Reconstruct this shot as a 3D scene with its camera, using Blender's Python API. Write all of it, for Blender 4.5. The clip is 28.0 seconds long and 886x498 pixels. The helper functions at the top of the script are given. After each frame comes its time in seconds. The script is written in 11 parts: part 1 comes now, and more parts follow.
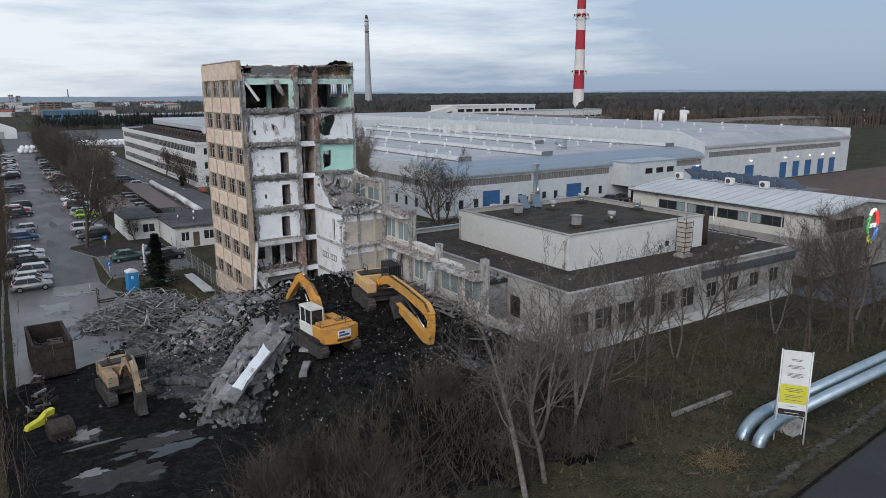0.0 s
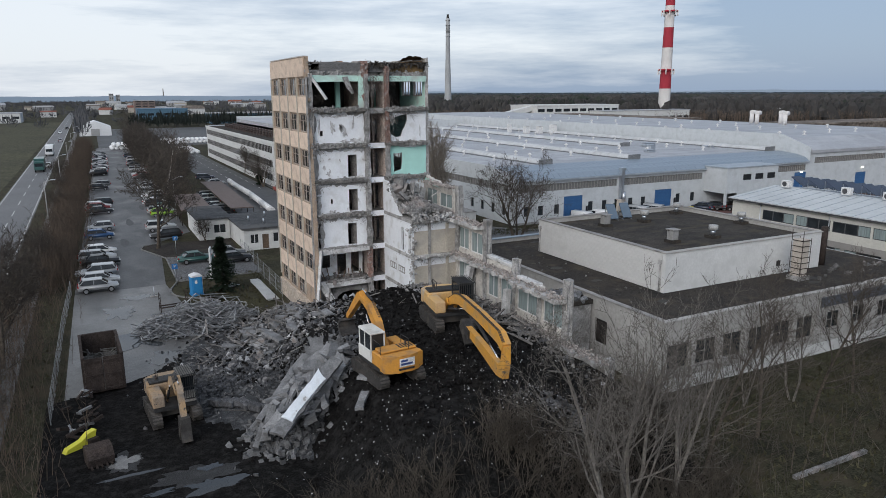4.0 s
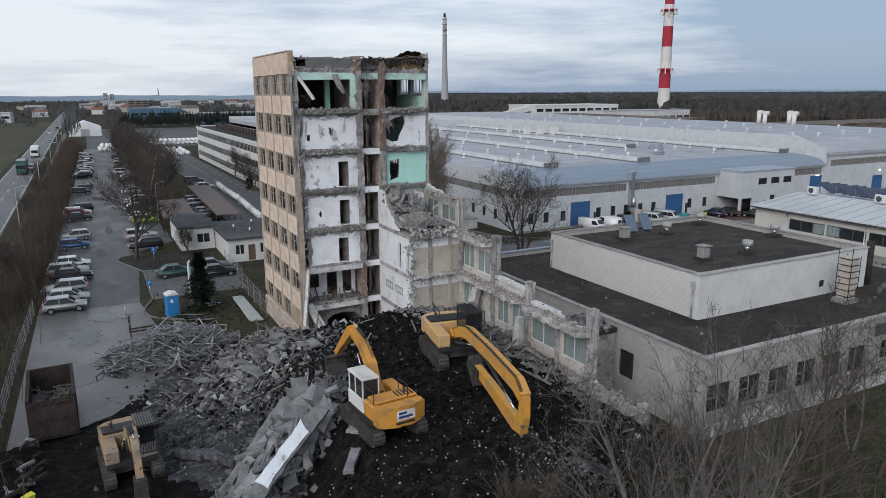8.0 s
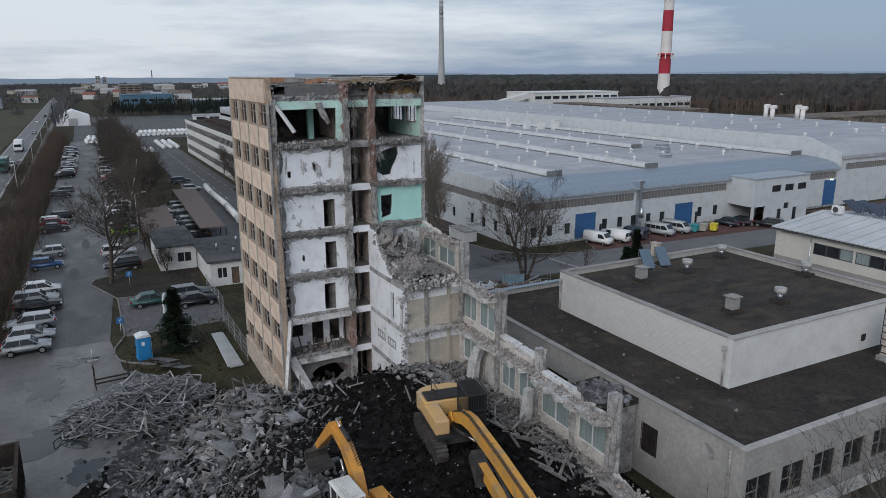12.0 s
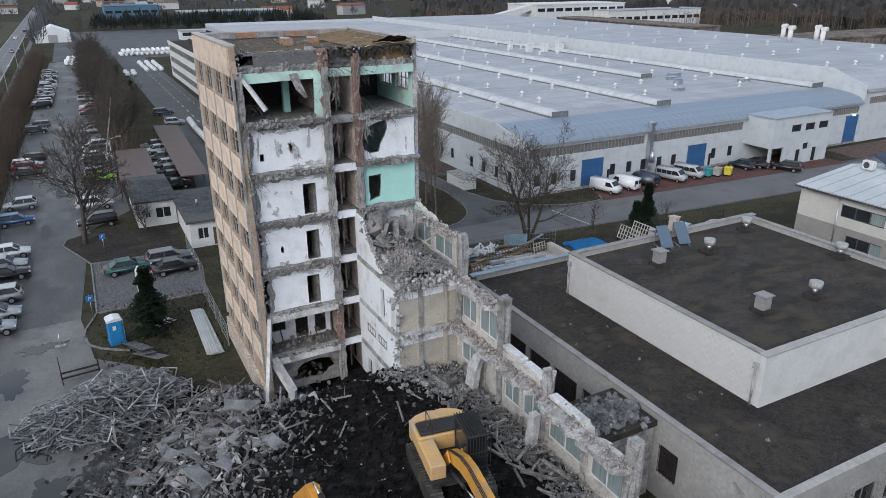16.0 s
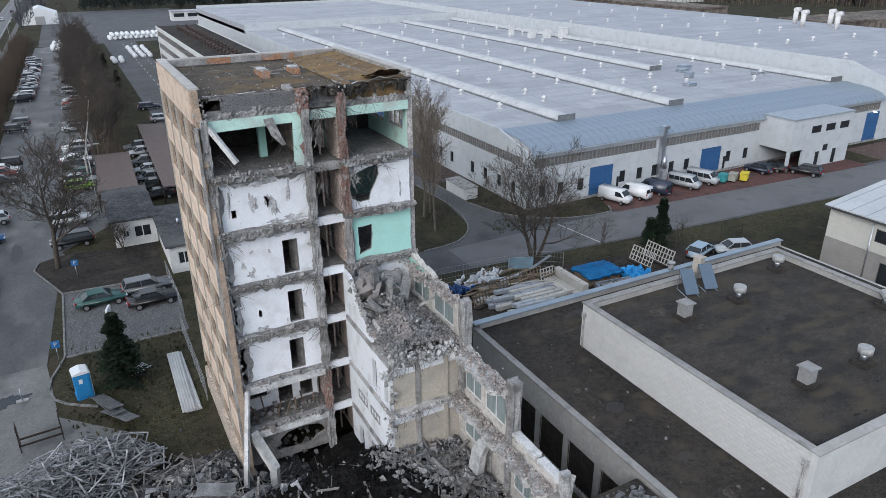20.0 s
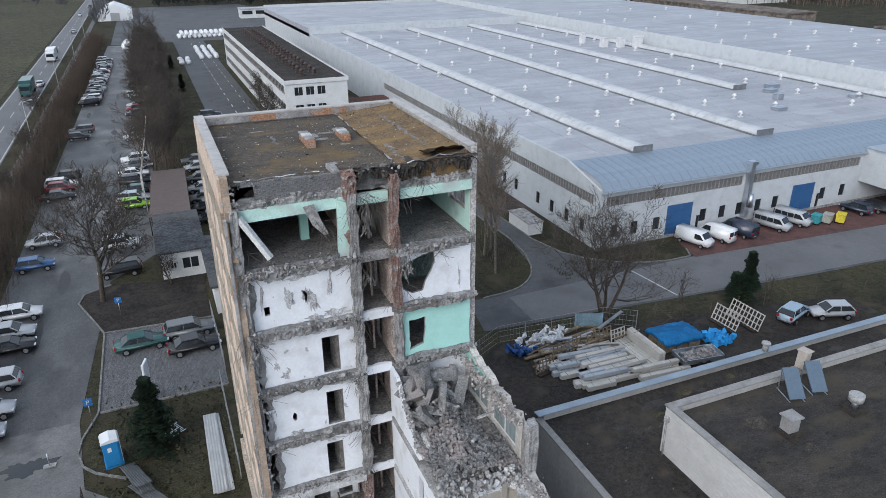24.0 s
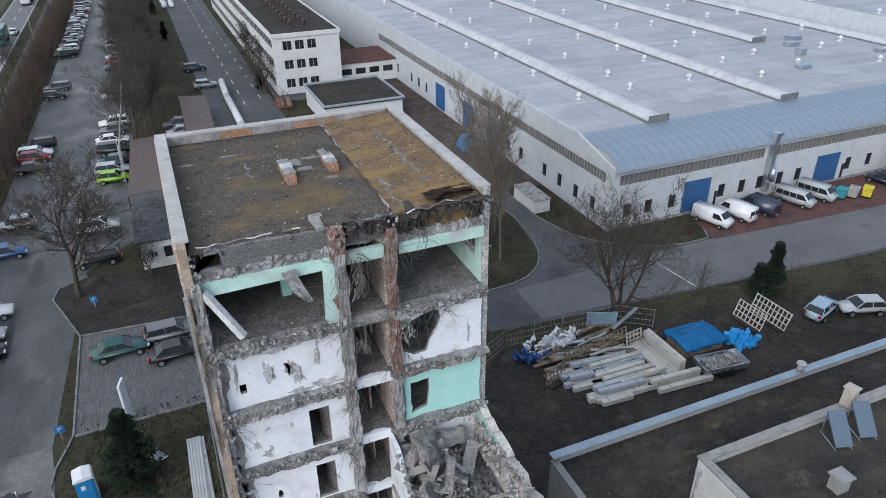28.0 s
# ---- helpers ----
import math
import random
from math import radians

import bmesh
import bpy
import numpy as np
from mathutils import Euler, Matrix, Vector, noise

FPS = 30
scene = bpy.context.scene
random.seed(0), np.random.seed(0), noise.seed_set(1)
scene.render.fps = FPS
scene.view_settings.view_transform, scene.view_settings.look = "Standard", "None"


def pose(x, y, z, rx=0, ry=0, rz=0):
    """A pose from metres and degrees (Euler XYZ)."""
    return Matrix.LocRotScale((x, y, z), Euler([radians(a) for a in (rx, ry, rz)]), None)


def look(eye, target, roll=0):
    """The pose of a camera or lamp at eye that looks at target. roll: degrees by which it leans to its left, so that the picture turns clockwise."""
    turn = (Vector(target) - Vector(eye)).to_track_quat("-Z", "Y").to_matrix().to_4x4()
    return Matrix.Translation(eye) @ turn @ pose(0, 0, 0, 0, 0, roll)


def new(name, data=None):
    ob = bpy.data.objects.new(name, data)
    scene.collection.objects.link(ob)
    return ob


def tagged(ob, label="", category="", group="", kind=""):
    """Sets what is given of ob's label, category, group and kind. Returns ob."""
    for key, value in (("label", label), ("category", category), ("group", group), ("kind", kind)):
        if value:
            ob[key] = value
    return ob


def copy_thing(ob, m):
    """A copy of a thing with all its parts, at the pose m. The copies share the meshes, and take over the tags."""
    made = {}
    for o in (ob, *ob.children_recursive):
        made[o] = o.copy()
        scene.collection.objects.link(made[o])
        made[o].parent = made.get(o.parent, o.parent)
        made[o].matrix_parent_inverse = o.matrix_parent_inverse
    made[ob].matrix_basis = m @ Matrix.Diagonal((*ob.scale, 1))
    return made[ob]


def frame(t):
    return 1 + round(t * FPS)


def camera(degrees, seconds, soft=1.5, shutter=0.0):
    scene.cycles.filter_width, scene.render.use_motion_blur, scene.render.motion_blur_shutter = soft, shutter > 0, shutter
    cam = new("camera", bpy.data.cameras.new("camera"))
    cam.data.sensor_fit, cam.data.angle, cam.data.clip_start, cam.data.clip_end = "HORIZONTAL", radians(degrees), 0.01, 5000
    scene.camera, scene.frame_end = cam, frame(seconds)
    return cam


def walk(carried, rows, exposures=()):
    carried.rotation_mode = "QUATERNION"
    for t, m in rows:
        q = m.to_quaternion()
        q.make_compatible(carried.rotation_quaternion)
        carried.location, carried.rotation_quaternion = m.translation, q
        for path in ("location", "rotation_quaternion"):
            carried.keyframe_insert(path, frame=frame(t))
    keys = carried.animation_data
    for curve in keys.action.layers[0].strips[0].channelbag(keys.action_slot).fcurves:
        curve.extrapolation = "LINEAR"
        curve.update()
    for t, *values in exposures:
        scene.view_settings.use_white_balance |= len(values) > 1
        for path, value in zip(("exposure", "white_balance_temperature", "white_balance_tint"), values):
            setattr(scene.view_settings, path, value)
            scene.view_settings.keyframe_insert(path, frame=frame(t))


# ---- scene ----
cam = camera(65.0, 28.0, soft=0.4)
PATH = [
    (0, (-23.929, -65.478, 21.0), (-22.855, -63.849, 20.563), -0.3),
    (0.5, (-23.505, -64.903, 20.895), (-22.431, -63.273, 20.46), -0.3),
    (1, (-23.084, -64.32, 20.903), (-22.009, -62.691, 20.467), -0.4),
    (1.5, (-22.788, -63.738, 20.866), (-21.74, -62.091, 20.43), -0.3),
    (2, (-22.38, -62.997, 20.921), (-21.452, -61.281, 20.484), -0.3),
    (2.5, (-21.918, -62.45, 20.833), (-21.034, -60.71, 20.397), -0.2),
    (3, (-21.513, -61.696, 20.928), (-20.628, -59.957, 20.49), -0.3),
    (3.5, (-21.154, -61.042, 20.868), (-20.268, -59.303, 20.431), -0.2),
    (5.5, (-19.767, -58.007, 20.888), (-18.877, -56.27, 20.45), -0.3),
    (6, (-19.435, -57.145, 20.807), (-18.542, -55.409, 20.371), -0.1),
    (6.5, (-19.08, -56.37, 20.792), (-18.187, -54.634, 20.356), -0.2),
    (7, (-18.721, -55.564, 20.854), (-17.828, -53.83, 20.416), -0.2),
    (7.5, (-18.367, -54.778, 20.794), (-17.473, -53.043, 20.357), -0.2),
    (8, (-18.054, -53.996, 20.864), (-17.159, -52.263, 20.426), -0.2),
    (8.5, (-17.699, -53.211, 20.93), (-16.803, -51.478, 20.492), -0.1),
    (9, (-17.299, -52.384, 21.105), (-16.403, -50.651, 20.666), -0.2),
    (9.5, (-16.946, -51.65, 21.492), (-16.048, -49.918, 21.051), -0.2),
    (10, (-16.583, -50.84, 22.068), (-15.684, -49.11, 21.624), -0.1),
    (10.5, (-16.164, -50.103, 22.673), (-15.265, -48.373, 22.229), -0.1),
    (11, (-15.693, -49.342, 23.158), (-14.793, -47.611, 22.717), -0.2),
    (11.5, (-15.387, -48.609, 23.76), (-14.484, -46.88, 23.317), -0.1),
    (12, (-14.933, -47.83, 24.222), (-14.035, -46.111, 23.734), -0.2),
    (12.5, (-14.525, -47.138, 24.596), (-13.631, -45.427, 24.073), -0.1),
    (14.5, (-12.723, -43.974, 26.426), (-11.841, -42.288, 25.808), -0.2),
    (15, (-12.329, -43.23, 26.847), (-11.449, -41.55, 26.213), -0.3),
    (15.5, (-11.938, -42.51, 27.198), (-11.058, -40.831, 26.561), -0.4),
    (16, (-11.544, -41.75, 27.578), (-10.679, -40.1, 26.852), -0.3),
    (16.5, (-11.104, -41.011, 27.967), (-10.241, -39.365, 27.23), -0.4),
    (17, (-10.703, -40.263, 28.244), (-9.839, -38.617, 27.506), -0.4),
    (17.5, (-10.346, -39.547, 28.529), (-9.48, -37.902, 27.791), -0.4),
    (18, (-9.91, -38.777, 28.821), (-9.044, -37.133, 28.082), -0.4),
    (18.5, (-9.551, -38.017, 29.088), (-8.684, -36.374, 28.347), -0.4),
    (19, (-9.119, -37.249, 29.449), (-8.26, -35.62, 28.669), -0.4),
    (19.5, (-8.738, -36.464, 29.788), (-7.88, -34.839, 28.998), -0.5),
    (20, (-8.306, -35.599, 30.2), (-7.452, -33.973, 29.409), -0.5),
    (20.5, (-7.859, -34.795, 30.523), (-7.015, -33.165, 29.73), -0.5),
    (21, (-7.389, -34.011, 30.925), (-6.581, -32.364, 30.128), -0.5),
    (21.5, (-6.937, -33.238, 31.267), (-6.189, -31.564, 30.467), -0.4),
    (23.5, (-5.621, -29.8, 32.637), (-4.921, -28.11, 31.829), -0.4),
    (24, (-5.31, -28.978, 32.91), (-4.609, -27.288, 32.102), -0.4),
    (24.5, (-5.009, -28.277, 33.2), (-4.312, -26.597, 32.367), -0.4),
    (25, (-4.667, -27.38, 33.521), (-3.977, -25.719, 32.647), -0.5),
    (25.5, (-4.374, -26.601, 33.776), (-3.685, -24.944, 32.893), -0.5),
    (26, (-4.008, -25.735, 34.106), (-3.33, -24.103, 33.17), -0.6),
    (26.5, (-3.727, -24.928, 34.377), (-3.049, -23.298, 33.438), -0.6),
    (27, (-3.435, -24.039, 34.677), (-2.759, -22.416, 33.724), -0.6),
    (27.5, (-3.165, -23.232, 35.0), (-2.489, -21.613, 34.04), -0.6),
    (28, (-2.933, -22.36, 35.315), (-2.258, -20.749, 34.341), -0.6),
]
walk(cam, [(t, look(eye, target, roll)) for t, eye, target, roll in PATH], exposures=[(0, -0.02, 6260, 10), (8, -0.05, 6240, 10), (12, -0.27, 6150, 10), (16, 0.2, 6100, 10), (28, 0.35, 6000, 10)])

# ---- world, sun, exposure ----
SUN_AZ, SUN_EL = radians(-132), radians(30)  # azimuth from +y towards +x
world = bpy.data.worlds.new("world")
scene.world = world
world.use_nodes = True
wt = world.node_tree
wt.nodes.clear()
w_out = wt.nodes.new("ShaderNodeOutputWorld")
w_bg = wt.nodes.new("ShaderNodeBackground")
w_sky = wt.nodes.new("ShaderNodeTexSky")
w_sky.sky_type = "NISHITA"
w_sky.sun_disc = False
w_sky.sun_elevation = SUN_EL
w_sky.sun_rotation = SUN_AZ
w_sky.air_density, w_sky.dust_density = 1.0, 2.0
w_scale = wt.nodes.new("ShaderNodeVectorMath")
w_scale.operation = "SCALE"
w_scale.inputs["Scale"].default_value = 0.10
wt.links.new(w_sky.outputs[0], w_scale.inputs[0])
w_tc = wt.nodes.new("ShaderNodeTexCoord")
w_map = wt.nodes.new("ShaderNodeMapping")
w_map.inputs["Scale"].default_value = (1.0, 1.0, 8.0)
wt.links.new(w_tc.outputs["Generated"], w_map.inputs[0])
w_n = wt.nodes.new("ShaderNodeTexNoise")
w_n.inputs["Scale"].default_value = 1.6
w_n.inputs["Detail"].default_value = 7.0
w_n.inputs["Roughness"].default_value = 0.6
wt.links.new(w_map.outputs[0], w_n.inputs["Vector"])
w_ramp = wt.nodes.new("ShaderNodeValToRGB")
w_ramp.color_ramp.elements[0].position = 0.40
w_ramp.color_ramp.elements[0].color = (0.34, 0.43, 0.57, 1)
w_ramp.color_ramp.elements[1].position = 0.62
w_ramp.color_ramp.elements[1].color = (0.90, 0.93, 0.96, 1)
# thinner, brighter cloud on the -x side of the sky
w_sep = wt.nodes.new("ShaderNodeSeparateXYZ")
wt.links.new(w_tc.outputs["Generated"], w_sep.inputs[0])
w_side = wt.nodes.new("ShaderNodeMath")
w_side.operation = "MULTIPLY_ADD"
w_side.inputs[1].default_value, w_side.inputs[2].default_value = -0.19, 0.05
wt.links.new(w_sep.outputs["X"], w_side.inputs[0])
w_add = wt.nodes.new("ShaderNodeMath")
w_add.operation = "ADD"
wt.links.new(w_n.outputs[0], w_add.inputs[0])
wt.links.new(w_side.outputs[0], w_add.inputs[1])
wt.links.new(w_add.outputs[0], w_ramp.inputs[0])
w_mix = wt.nodes.new("ShaderNodeMix")
w_mix.data_type = "RGBA"
w_mix.inputs["Factor"].default_value = 0.8
wt.links.new(w_scale.outputs[0], w_mix.inputs["A"])
wt.links.new(w_ramp.outputs[0], w_mix.inputs["B"])
wt.links.new(w_mix.outputs["Result"], w_bg.inputs["Color"])
w_bg.inputs["Strength"].default_value = 1.08
wt.links.new(w_bg.outputs[0], w_out.inputs[0])

sun = new("sun", bpy.data.lights.new("sun", "SUN"))
sun.data.energy, sun.data.angle, sun.data.color = 1.5, radians(35), (1.0, 0.95, 0.90)
sun_from = Vector((math.sin(SUN_AZ) * math.cos(SUN_EL), math.cos(SUN_AZ) * math.cos(SUN_EL), math.sin(SUN_EL)))
sun.matrix_world = look(sun_from * 500, (0, 0, 0))

from mathutils.geometry import tessellate_polygon


def poly_wall(bm, outer, holes, place, thick):
    """A wall of any outline with holes, outlines in (u, v); place(u, v, d) gives the 3D point at depth d."""
    loops = [outer, *holes]
    tris = tessellate_polygon([[Vector((u, v, 0)) for u, v in lp] for lp in loops])
    flat = [p for lp in loops for p in lp]
    rows = [[bm.verts.new(place(u, v, d)) for u, v in flat] for d in (0, thick)]
    for t in tris:
        for d in (0, 1):
            try:
                bm.faces.new([rows[d][i] for i in (t if d else t[::-1])])
            except ValueError:
                pass
    k = 0
    for lp in loops:
        n = len(lp)
        for i in range(n):
            a, b_ = k + i, k + (i + 1) % n
            bm.faces.new((rows[0][a], rows[0][b_], rows[1][b_], rows[1][a]))
        k += n
    bmesh.ops.recalc_face_normals(bm, faces=bm.faces[:])


def ragged(a, b, step, amp, rnd):
    """Points from a to b (b left out) with a broken wander to both sides."""
    (ax, ay), (bx, by) = a, b
    n = max(1, int(math.hypot(bx - ax, by - ay) / step))
    out = [a]
    for i in range(1, n):
        t = i / n
        out.append((ax + (bx - ax) * t + rnd.uniform(-amp, amp), ay + (by - ay) * t + rnd.uniform(-amp, amp)))
    return out


def tear(a, b, depth, rnd, step=0.10):
    """Points from a to b (b left out) that wander inwards (to the left of the way) by up to depth, coarse and fine."""
    (ax, ay), (bx, by) = a, b
    ln = math.hypot(bx - ax, by - ay)
    n = max(2, int(ln / step))
    o = rnd.uniform(0, 90)
    out = [a]
    for i in range(1, n):
        t = i / n
        w = 0.5 + 0.75 * noise.noise((t * ln * 0.7, o, 0)) + 0.45 * noise.noise((t * ln * 2.3, o, 3)) + 0.3 * noise.noise((t * ln * 7.0, o, 7))
        w = depth * min(1.0, max(0.02, w)) * min(1.0, 4 * t + 0.2, 4 * (1 - t) + 0.2)
        out.append((ax + (bx - ax) * t - (by - ay) / ln * w, ay + (by - ay) * t + (bx - ax) / ln * w))
    return out


def blob(cx, cy, rx, ry, n, rnd, amp=0.3):
    return [(cx + rx * math.cos(t) * rnd.uniform(1 - amp, 1 + amp), cy + ry * math.sin(t) * rnd.uniform(1 - amp, 1 + amp)) for t in (2 * math.pi * k / n for k in range(n))]


def crumbs(bm, a, b, n, spread, size, rnd, flat=1.0):
    """Broken lumps strewn along the line from a to b."""
    a, b = Vector(a), Vector(b)
    for _ in range(n):
        p = a.lerp(b, rnd.random()) + Vector([rnd.gauss(0, s) for s in spread])
        chunk(bm, p, size * rnd.uniform(0.35, 1.25) ** 1.5, rnd, flat)


def dangling(bm, p, n, length, spread, rnd, r=0.009):
    """Bent reinforcement bars and wires hanging in curls from a broken edge."""
    for _ in range(n):
        q = Vector(p) + Vector((rnd.uniform(-spread, spread), rnd.uniform(-0.2, 0.1), rnd.uniform(-0.1, 0.2)))
        d = Vector((rnd.uniform(-0.6, 0.6), rnd.uniform(-1, -0.2), rnd.uniform(-0.3, 0.5)))
        turn = Vector((rnd.gauss(0, 0.5), rnd.gauss(0, 0.2), rnd.gauss(-0.25, 0.35)))
        for _ in range(8):
            d = (d + turn * 0.55 + Vector((rnd.uniform(-0.35, 0.35), rnd.uniform(-0.25, 0.3), -0.3))).normalized()
            e = q + d * length / 8.5
            tube(bm, q, e, r, r, 3, False)
            q = e

# ---- materials ----
MATS = {}


def mat(name, c1, c2=None, scale=3.0, rough=0.85, bump=0.3, metal=0.0, c3=None, s3=0.6, vary=0.0, stretch=None, spec=0.4, fine=14.0, grit=None, chips=None):
    """A node material: two colours by coarse noise, grit at two finer scales, stains of c3, hard-edged chips, bump, random tint per object or island."""
    if name in MATS:
        return MATS[name]
    m = bpy.data.materials.new(name)
    m.use_nodes = True
    nt = m.node_tree
    b = nt.nodes["Principled BSDF"]
    b.inputs["Roughness"].default_value, b.inputs["Metallic"].default_value = rough, metal
    b.inputs["Specular IOR Level"].default_value = spec * (0.2 if rough >= 0.85 else 1.0)
    tc = nt.nodes.new("ShaderNodeTexCoord")
    vec = tc.outputs["Object"]
    if stretch:
        mp = nt.nodes.new("ShaderNodeMapping")
        mp.inputs["Scale"].default_value = stretch
        nt.links.new(vec, mp.inputs[0])
        vec = mp.outputs[0]

    def noise_node(s, d=4.0):
        n = nt.nodes.new("ShaderNodeTexNoise")
        n.inputs["Scale"].default_value, n.inputs["Detail"].default_value = s, d
        nt.links.new(vec, n.inputs["Vector"])
        return n.outputs[0]

    def ramp(src, lo, hi):
        r = nt.nodes.new("ShaderNodeMapRange")
        r.inputs["From Min"].default_value, r.inputs["From Max"].default_value = lo, hi
        nt.links.new(src, r.inputs["Value"])
        return r.outputs[0]

    def blend(fac, a, bcol):
        x = nt.nodes.new("ShaderNodeMix")
        x.data_type = "RGBA"
        nt.links.new(fac, x.inputs["Factor"])
        for sock, v in (("A", a), ("B", bcol)):
            if isinstance(v, tuple):
                x.inputs[sock].default_value = (*v, 1)
            else:
                nt.links.new(v, x.inputs[sock])
        return x.outputs["Result"]

    c2 = c2 or tuple(v * 0.75 for v in c1)
    n1, n2 = noise_node(scale), noise_node(scale * fine, 3.0)
    col = blend(ramp(n1, 0.35, 0.65), c1, c2)
    grit = (0.05 if bump <= 0.1 else 0.42 if rough >= 0.85 else 0.26) if grit is None else grit
    for src, g in ((n2, grit), (noise_node(scale * max(2.5, fine * 0.25), 5.0), grit * 0.6)):
        rg = nt.nodes.new("ShaderNodeMapRange")
        rg.inputs["From Min"].default_value, rg.inputs["From Max"].default_value = 0.30, 0.70
        rg.inputs["To Min"].default_value, rg.inputs["To Max"].default_value = 1 - g, 1 + g
        nt.links.new(src, rg.inputs["Value"])
        gain = nt.nodes.new("ShaderNodeVectorMath")
        gain.operation = "SCALE"
        nt.links.new(col, gain.inputs[0])
        nt.links.new(rg.outputs[0], gain.inputs["Scale"])
        col = gain.outputs[0]
    if c3:
        col = blend(ramp(noise_node(scale * s3, 6.0), 0.52, 0.68), col, c3)
    if chips:
        sc_, thr, ccol = chips
        col = blend(ramp(noise_node(sc_, 9.0), thr, thr + 0.012), col, ccol)
    if vary:
        oi, gi = nt.nodes.new("ShaderNodeObjectInfo"), nt.nodes.new("ShaderNodeNewGeometry")
        ad = nt.nodes.new("ShaderNodeMath")
        ad.operation = "ADD"
        nt.links.new(oi.outputs["Random"], ad.inputs[0])
        nt.links.new(gi.outputs["Random Per Island"], ad.inputs[1])
        rg = nt.nodes.new("ShaderNodeMapRange")
        rg.inputs["From Max"].default_value = 2.0
        rg.inputs["To Min"].default_value, rg.inputs["To Max"].default_value = 1 - vary, 1 + vary
        nt.links.new(ad.outputs[0], rg.inputs["Value"])
        sc = nt.nodes.new("ShaderNodeVectorMath")
        sc.operation = "SCALE"
        nt.links.new(col, sc.inputs[0])
        nt.links.new(rg.outputs[0], sc.inputs["Scale"])
        col = sc.outputs[0]
    nt.links.new(col, b.inputs["Base Color"])
    if bump:
        bp = nt.nodes.new("ShaderNodeBump")
        bp.inputs["Strength"].default_value, bp.inputs["Distance"].default_value = bump, 0.05
        nt.links.new(n2, bp.inputs["Height"])
        nt.links.new(bp.outputs[0], b.inputs["Normal"])
    MATS[name] = m
    return m


def courses(material, scale, hi, lo, joint, jw, width=0.5):
    """Upright brick or block courses multiplied into a material's colour."""
    nt = material.node_tree
    bk = nt.nodes.new("ShaderNodeTexBrick")
    bk.inputs["Scale"].default_value = scale
    for sock, v in (("Color1", hi), ("Color2", lo), ("Mortar", joint)):
        bk.inputs[sock].default_value = (v, v, v, 1)
    bk.inputs["Mortar Size"].default_value, bk.inputs["Brick Width"].default_value = jw, width
    tcn, sp_, cb = nt.nodes.new("ShaderNodeTexCoord"), nt.nodes.new("ShaderNodeSeparateXYZ"), nt.nodes.new("ShaderNodeCombineXYZ")
    ad = nt.nodes.new("ShaderNodeMath")
    nt.links.new(tcn.outputs["Object"], sp_.inputs[0])
    nt.links.new(sp_.outputs["X"], ad.inputs[0])
    nt.links.new(sp_.outputs["Y"], ad.inputs[1])
    nt.links.new(ad.outputs[0], cb.inputs["X"])
    nt.links.new(sp_.outputs["Z"], cb.inputs["Y"])
    nt.links.new(cb.outputs[0], bk.inputs["Vector"])
    mul = nt.nodes.new("ShaderNodeMix")
    mul.data_type, mul.blend_type = "RGBA", "MULTIPLY"
    mul.inputs["Factor"].default_value = 1.0
    b = nt.nodes["Principled BSDF"]
    nt.links.new(b.inputs["Base Color"].links[0].from_socket, mul.inputs["A"])
    nt.links.new(bk.outputs["Color"], mul.inputs["B"])
    nt.links.new(mul.outputs["Result"], b.inputs["Base Color"])


def glass_mat(name, col=(0.03, 0.035, 0.04), rough=0.08):
    m = mat(name, col, tuple(v * 0.6 for v in col), 0.8, rough, 0.0)
    return m


# ---- mesh helpers ----
def box(bm, x0, x1, y0, y1, z0, z1, m=None):
    vs = [bm.verts.new((x, y, z)) for z in (z0, z1) for y in (y0, y1) for x in (x0, x1)]
    if m is not None:
        for v in vs:
            v.co = m @ v.co
    for f in ((0, 2, 3, 1), (4, 5, 7, 6), (0, 1, 5, 4), (1, 3, 7, 5), (3, 2, 6, 7), (2, 0, 4, 6)):
        bm.faces.new([vs[i] for i in f])
    return vs


def prism(bm, outline, z0, z1, m=None):
    """A flat outline (x, y), counterclockwise, raised from z0 to z1."""
    lo = [bm.verts.new((x, y, z0)) for x, y in outline]
    hi = [bm.verts.new((x, y, z1)) for x, y in outline]
    if m is not None:
        for v in lo + hi:
            v.co = m @ v.co
    n = len(outline)
    for i in range(n):
        bm.faces.new((lo[i], lo[(i + 1) % n], hi[(i + 1) % n], hi[i]))
    bm.faces.new(hi)
    bm.faces.new(lo[::-1])


def tube(bm, a, b, r0, r1=None, n=8, cap=True):
    """A round bar from a to b."""
    a, b = Vector(a), Vector(b)
    r1 = r0 if r1 is None else r1
    q = (b - a).to_track_quat("Z", "Y").to_matrix()
    rings = []
    for c, r in ((a, r0), (b, r1)):
        rings.append([bm.verts.new(c + q @ Vector((r * math.cos(t), r * math.sin(t), 0))) for t in (2 * math.pi * k / n for k in range(n))])
    for k in range(n):
        f = bm.faces.new((rings[0][k], rings[0][(k + 1) % n], rings[1][(k + 1) % n], rings[1][k]))
        f.smooth = n > 5
    if cap:
        bm.faces.new(rings[1])
        bm.faces.new(rings[0][::-1])


def bar(bm, a, b, w, h):
    """A square bar from a to b, w wide and h high."""
    a, b = Vector(a), Vector(b)
    m = Matrix.Translation(a) @ (b - a).to_track_quat("Y", "Z").to_matrix().to_4x4()
    box(bm, -w / 2, w / 2, 0, (b - a).length, -h / 2, h / 2, m)


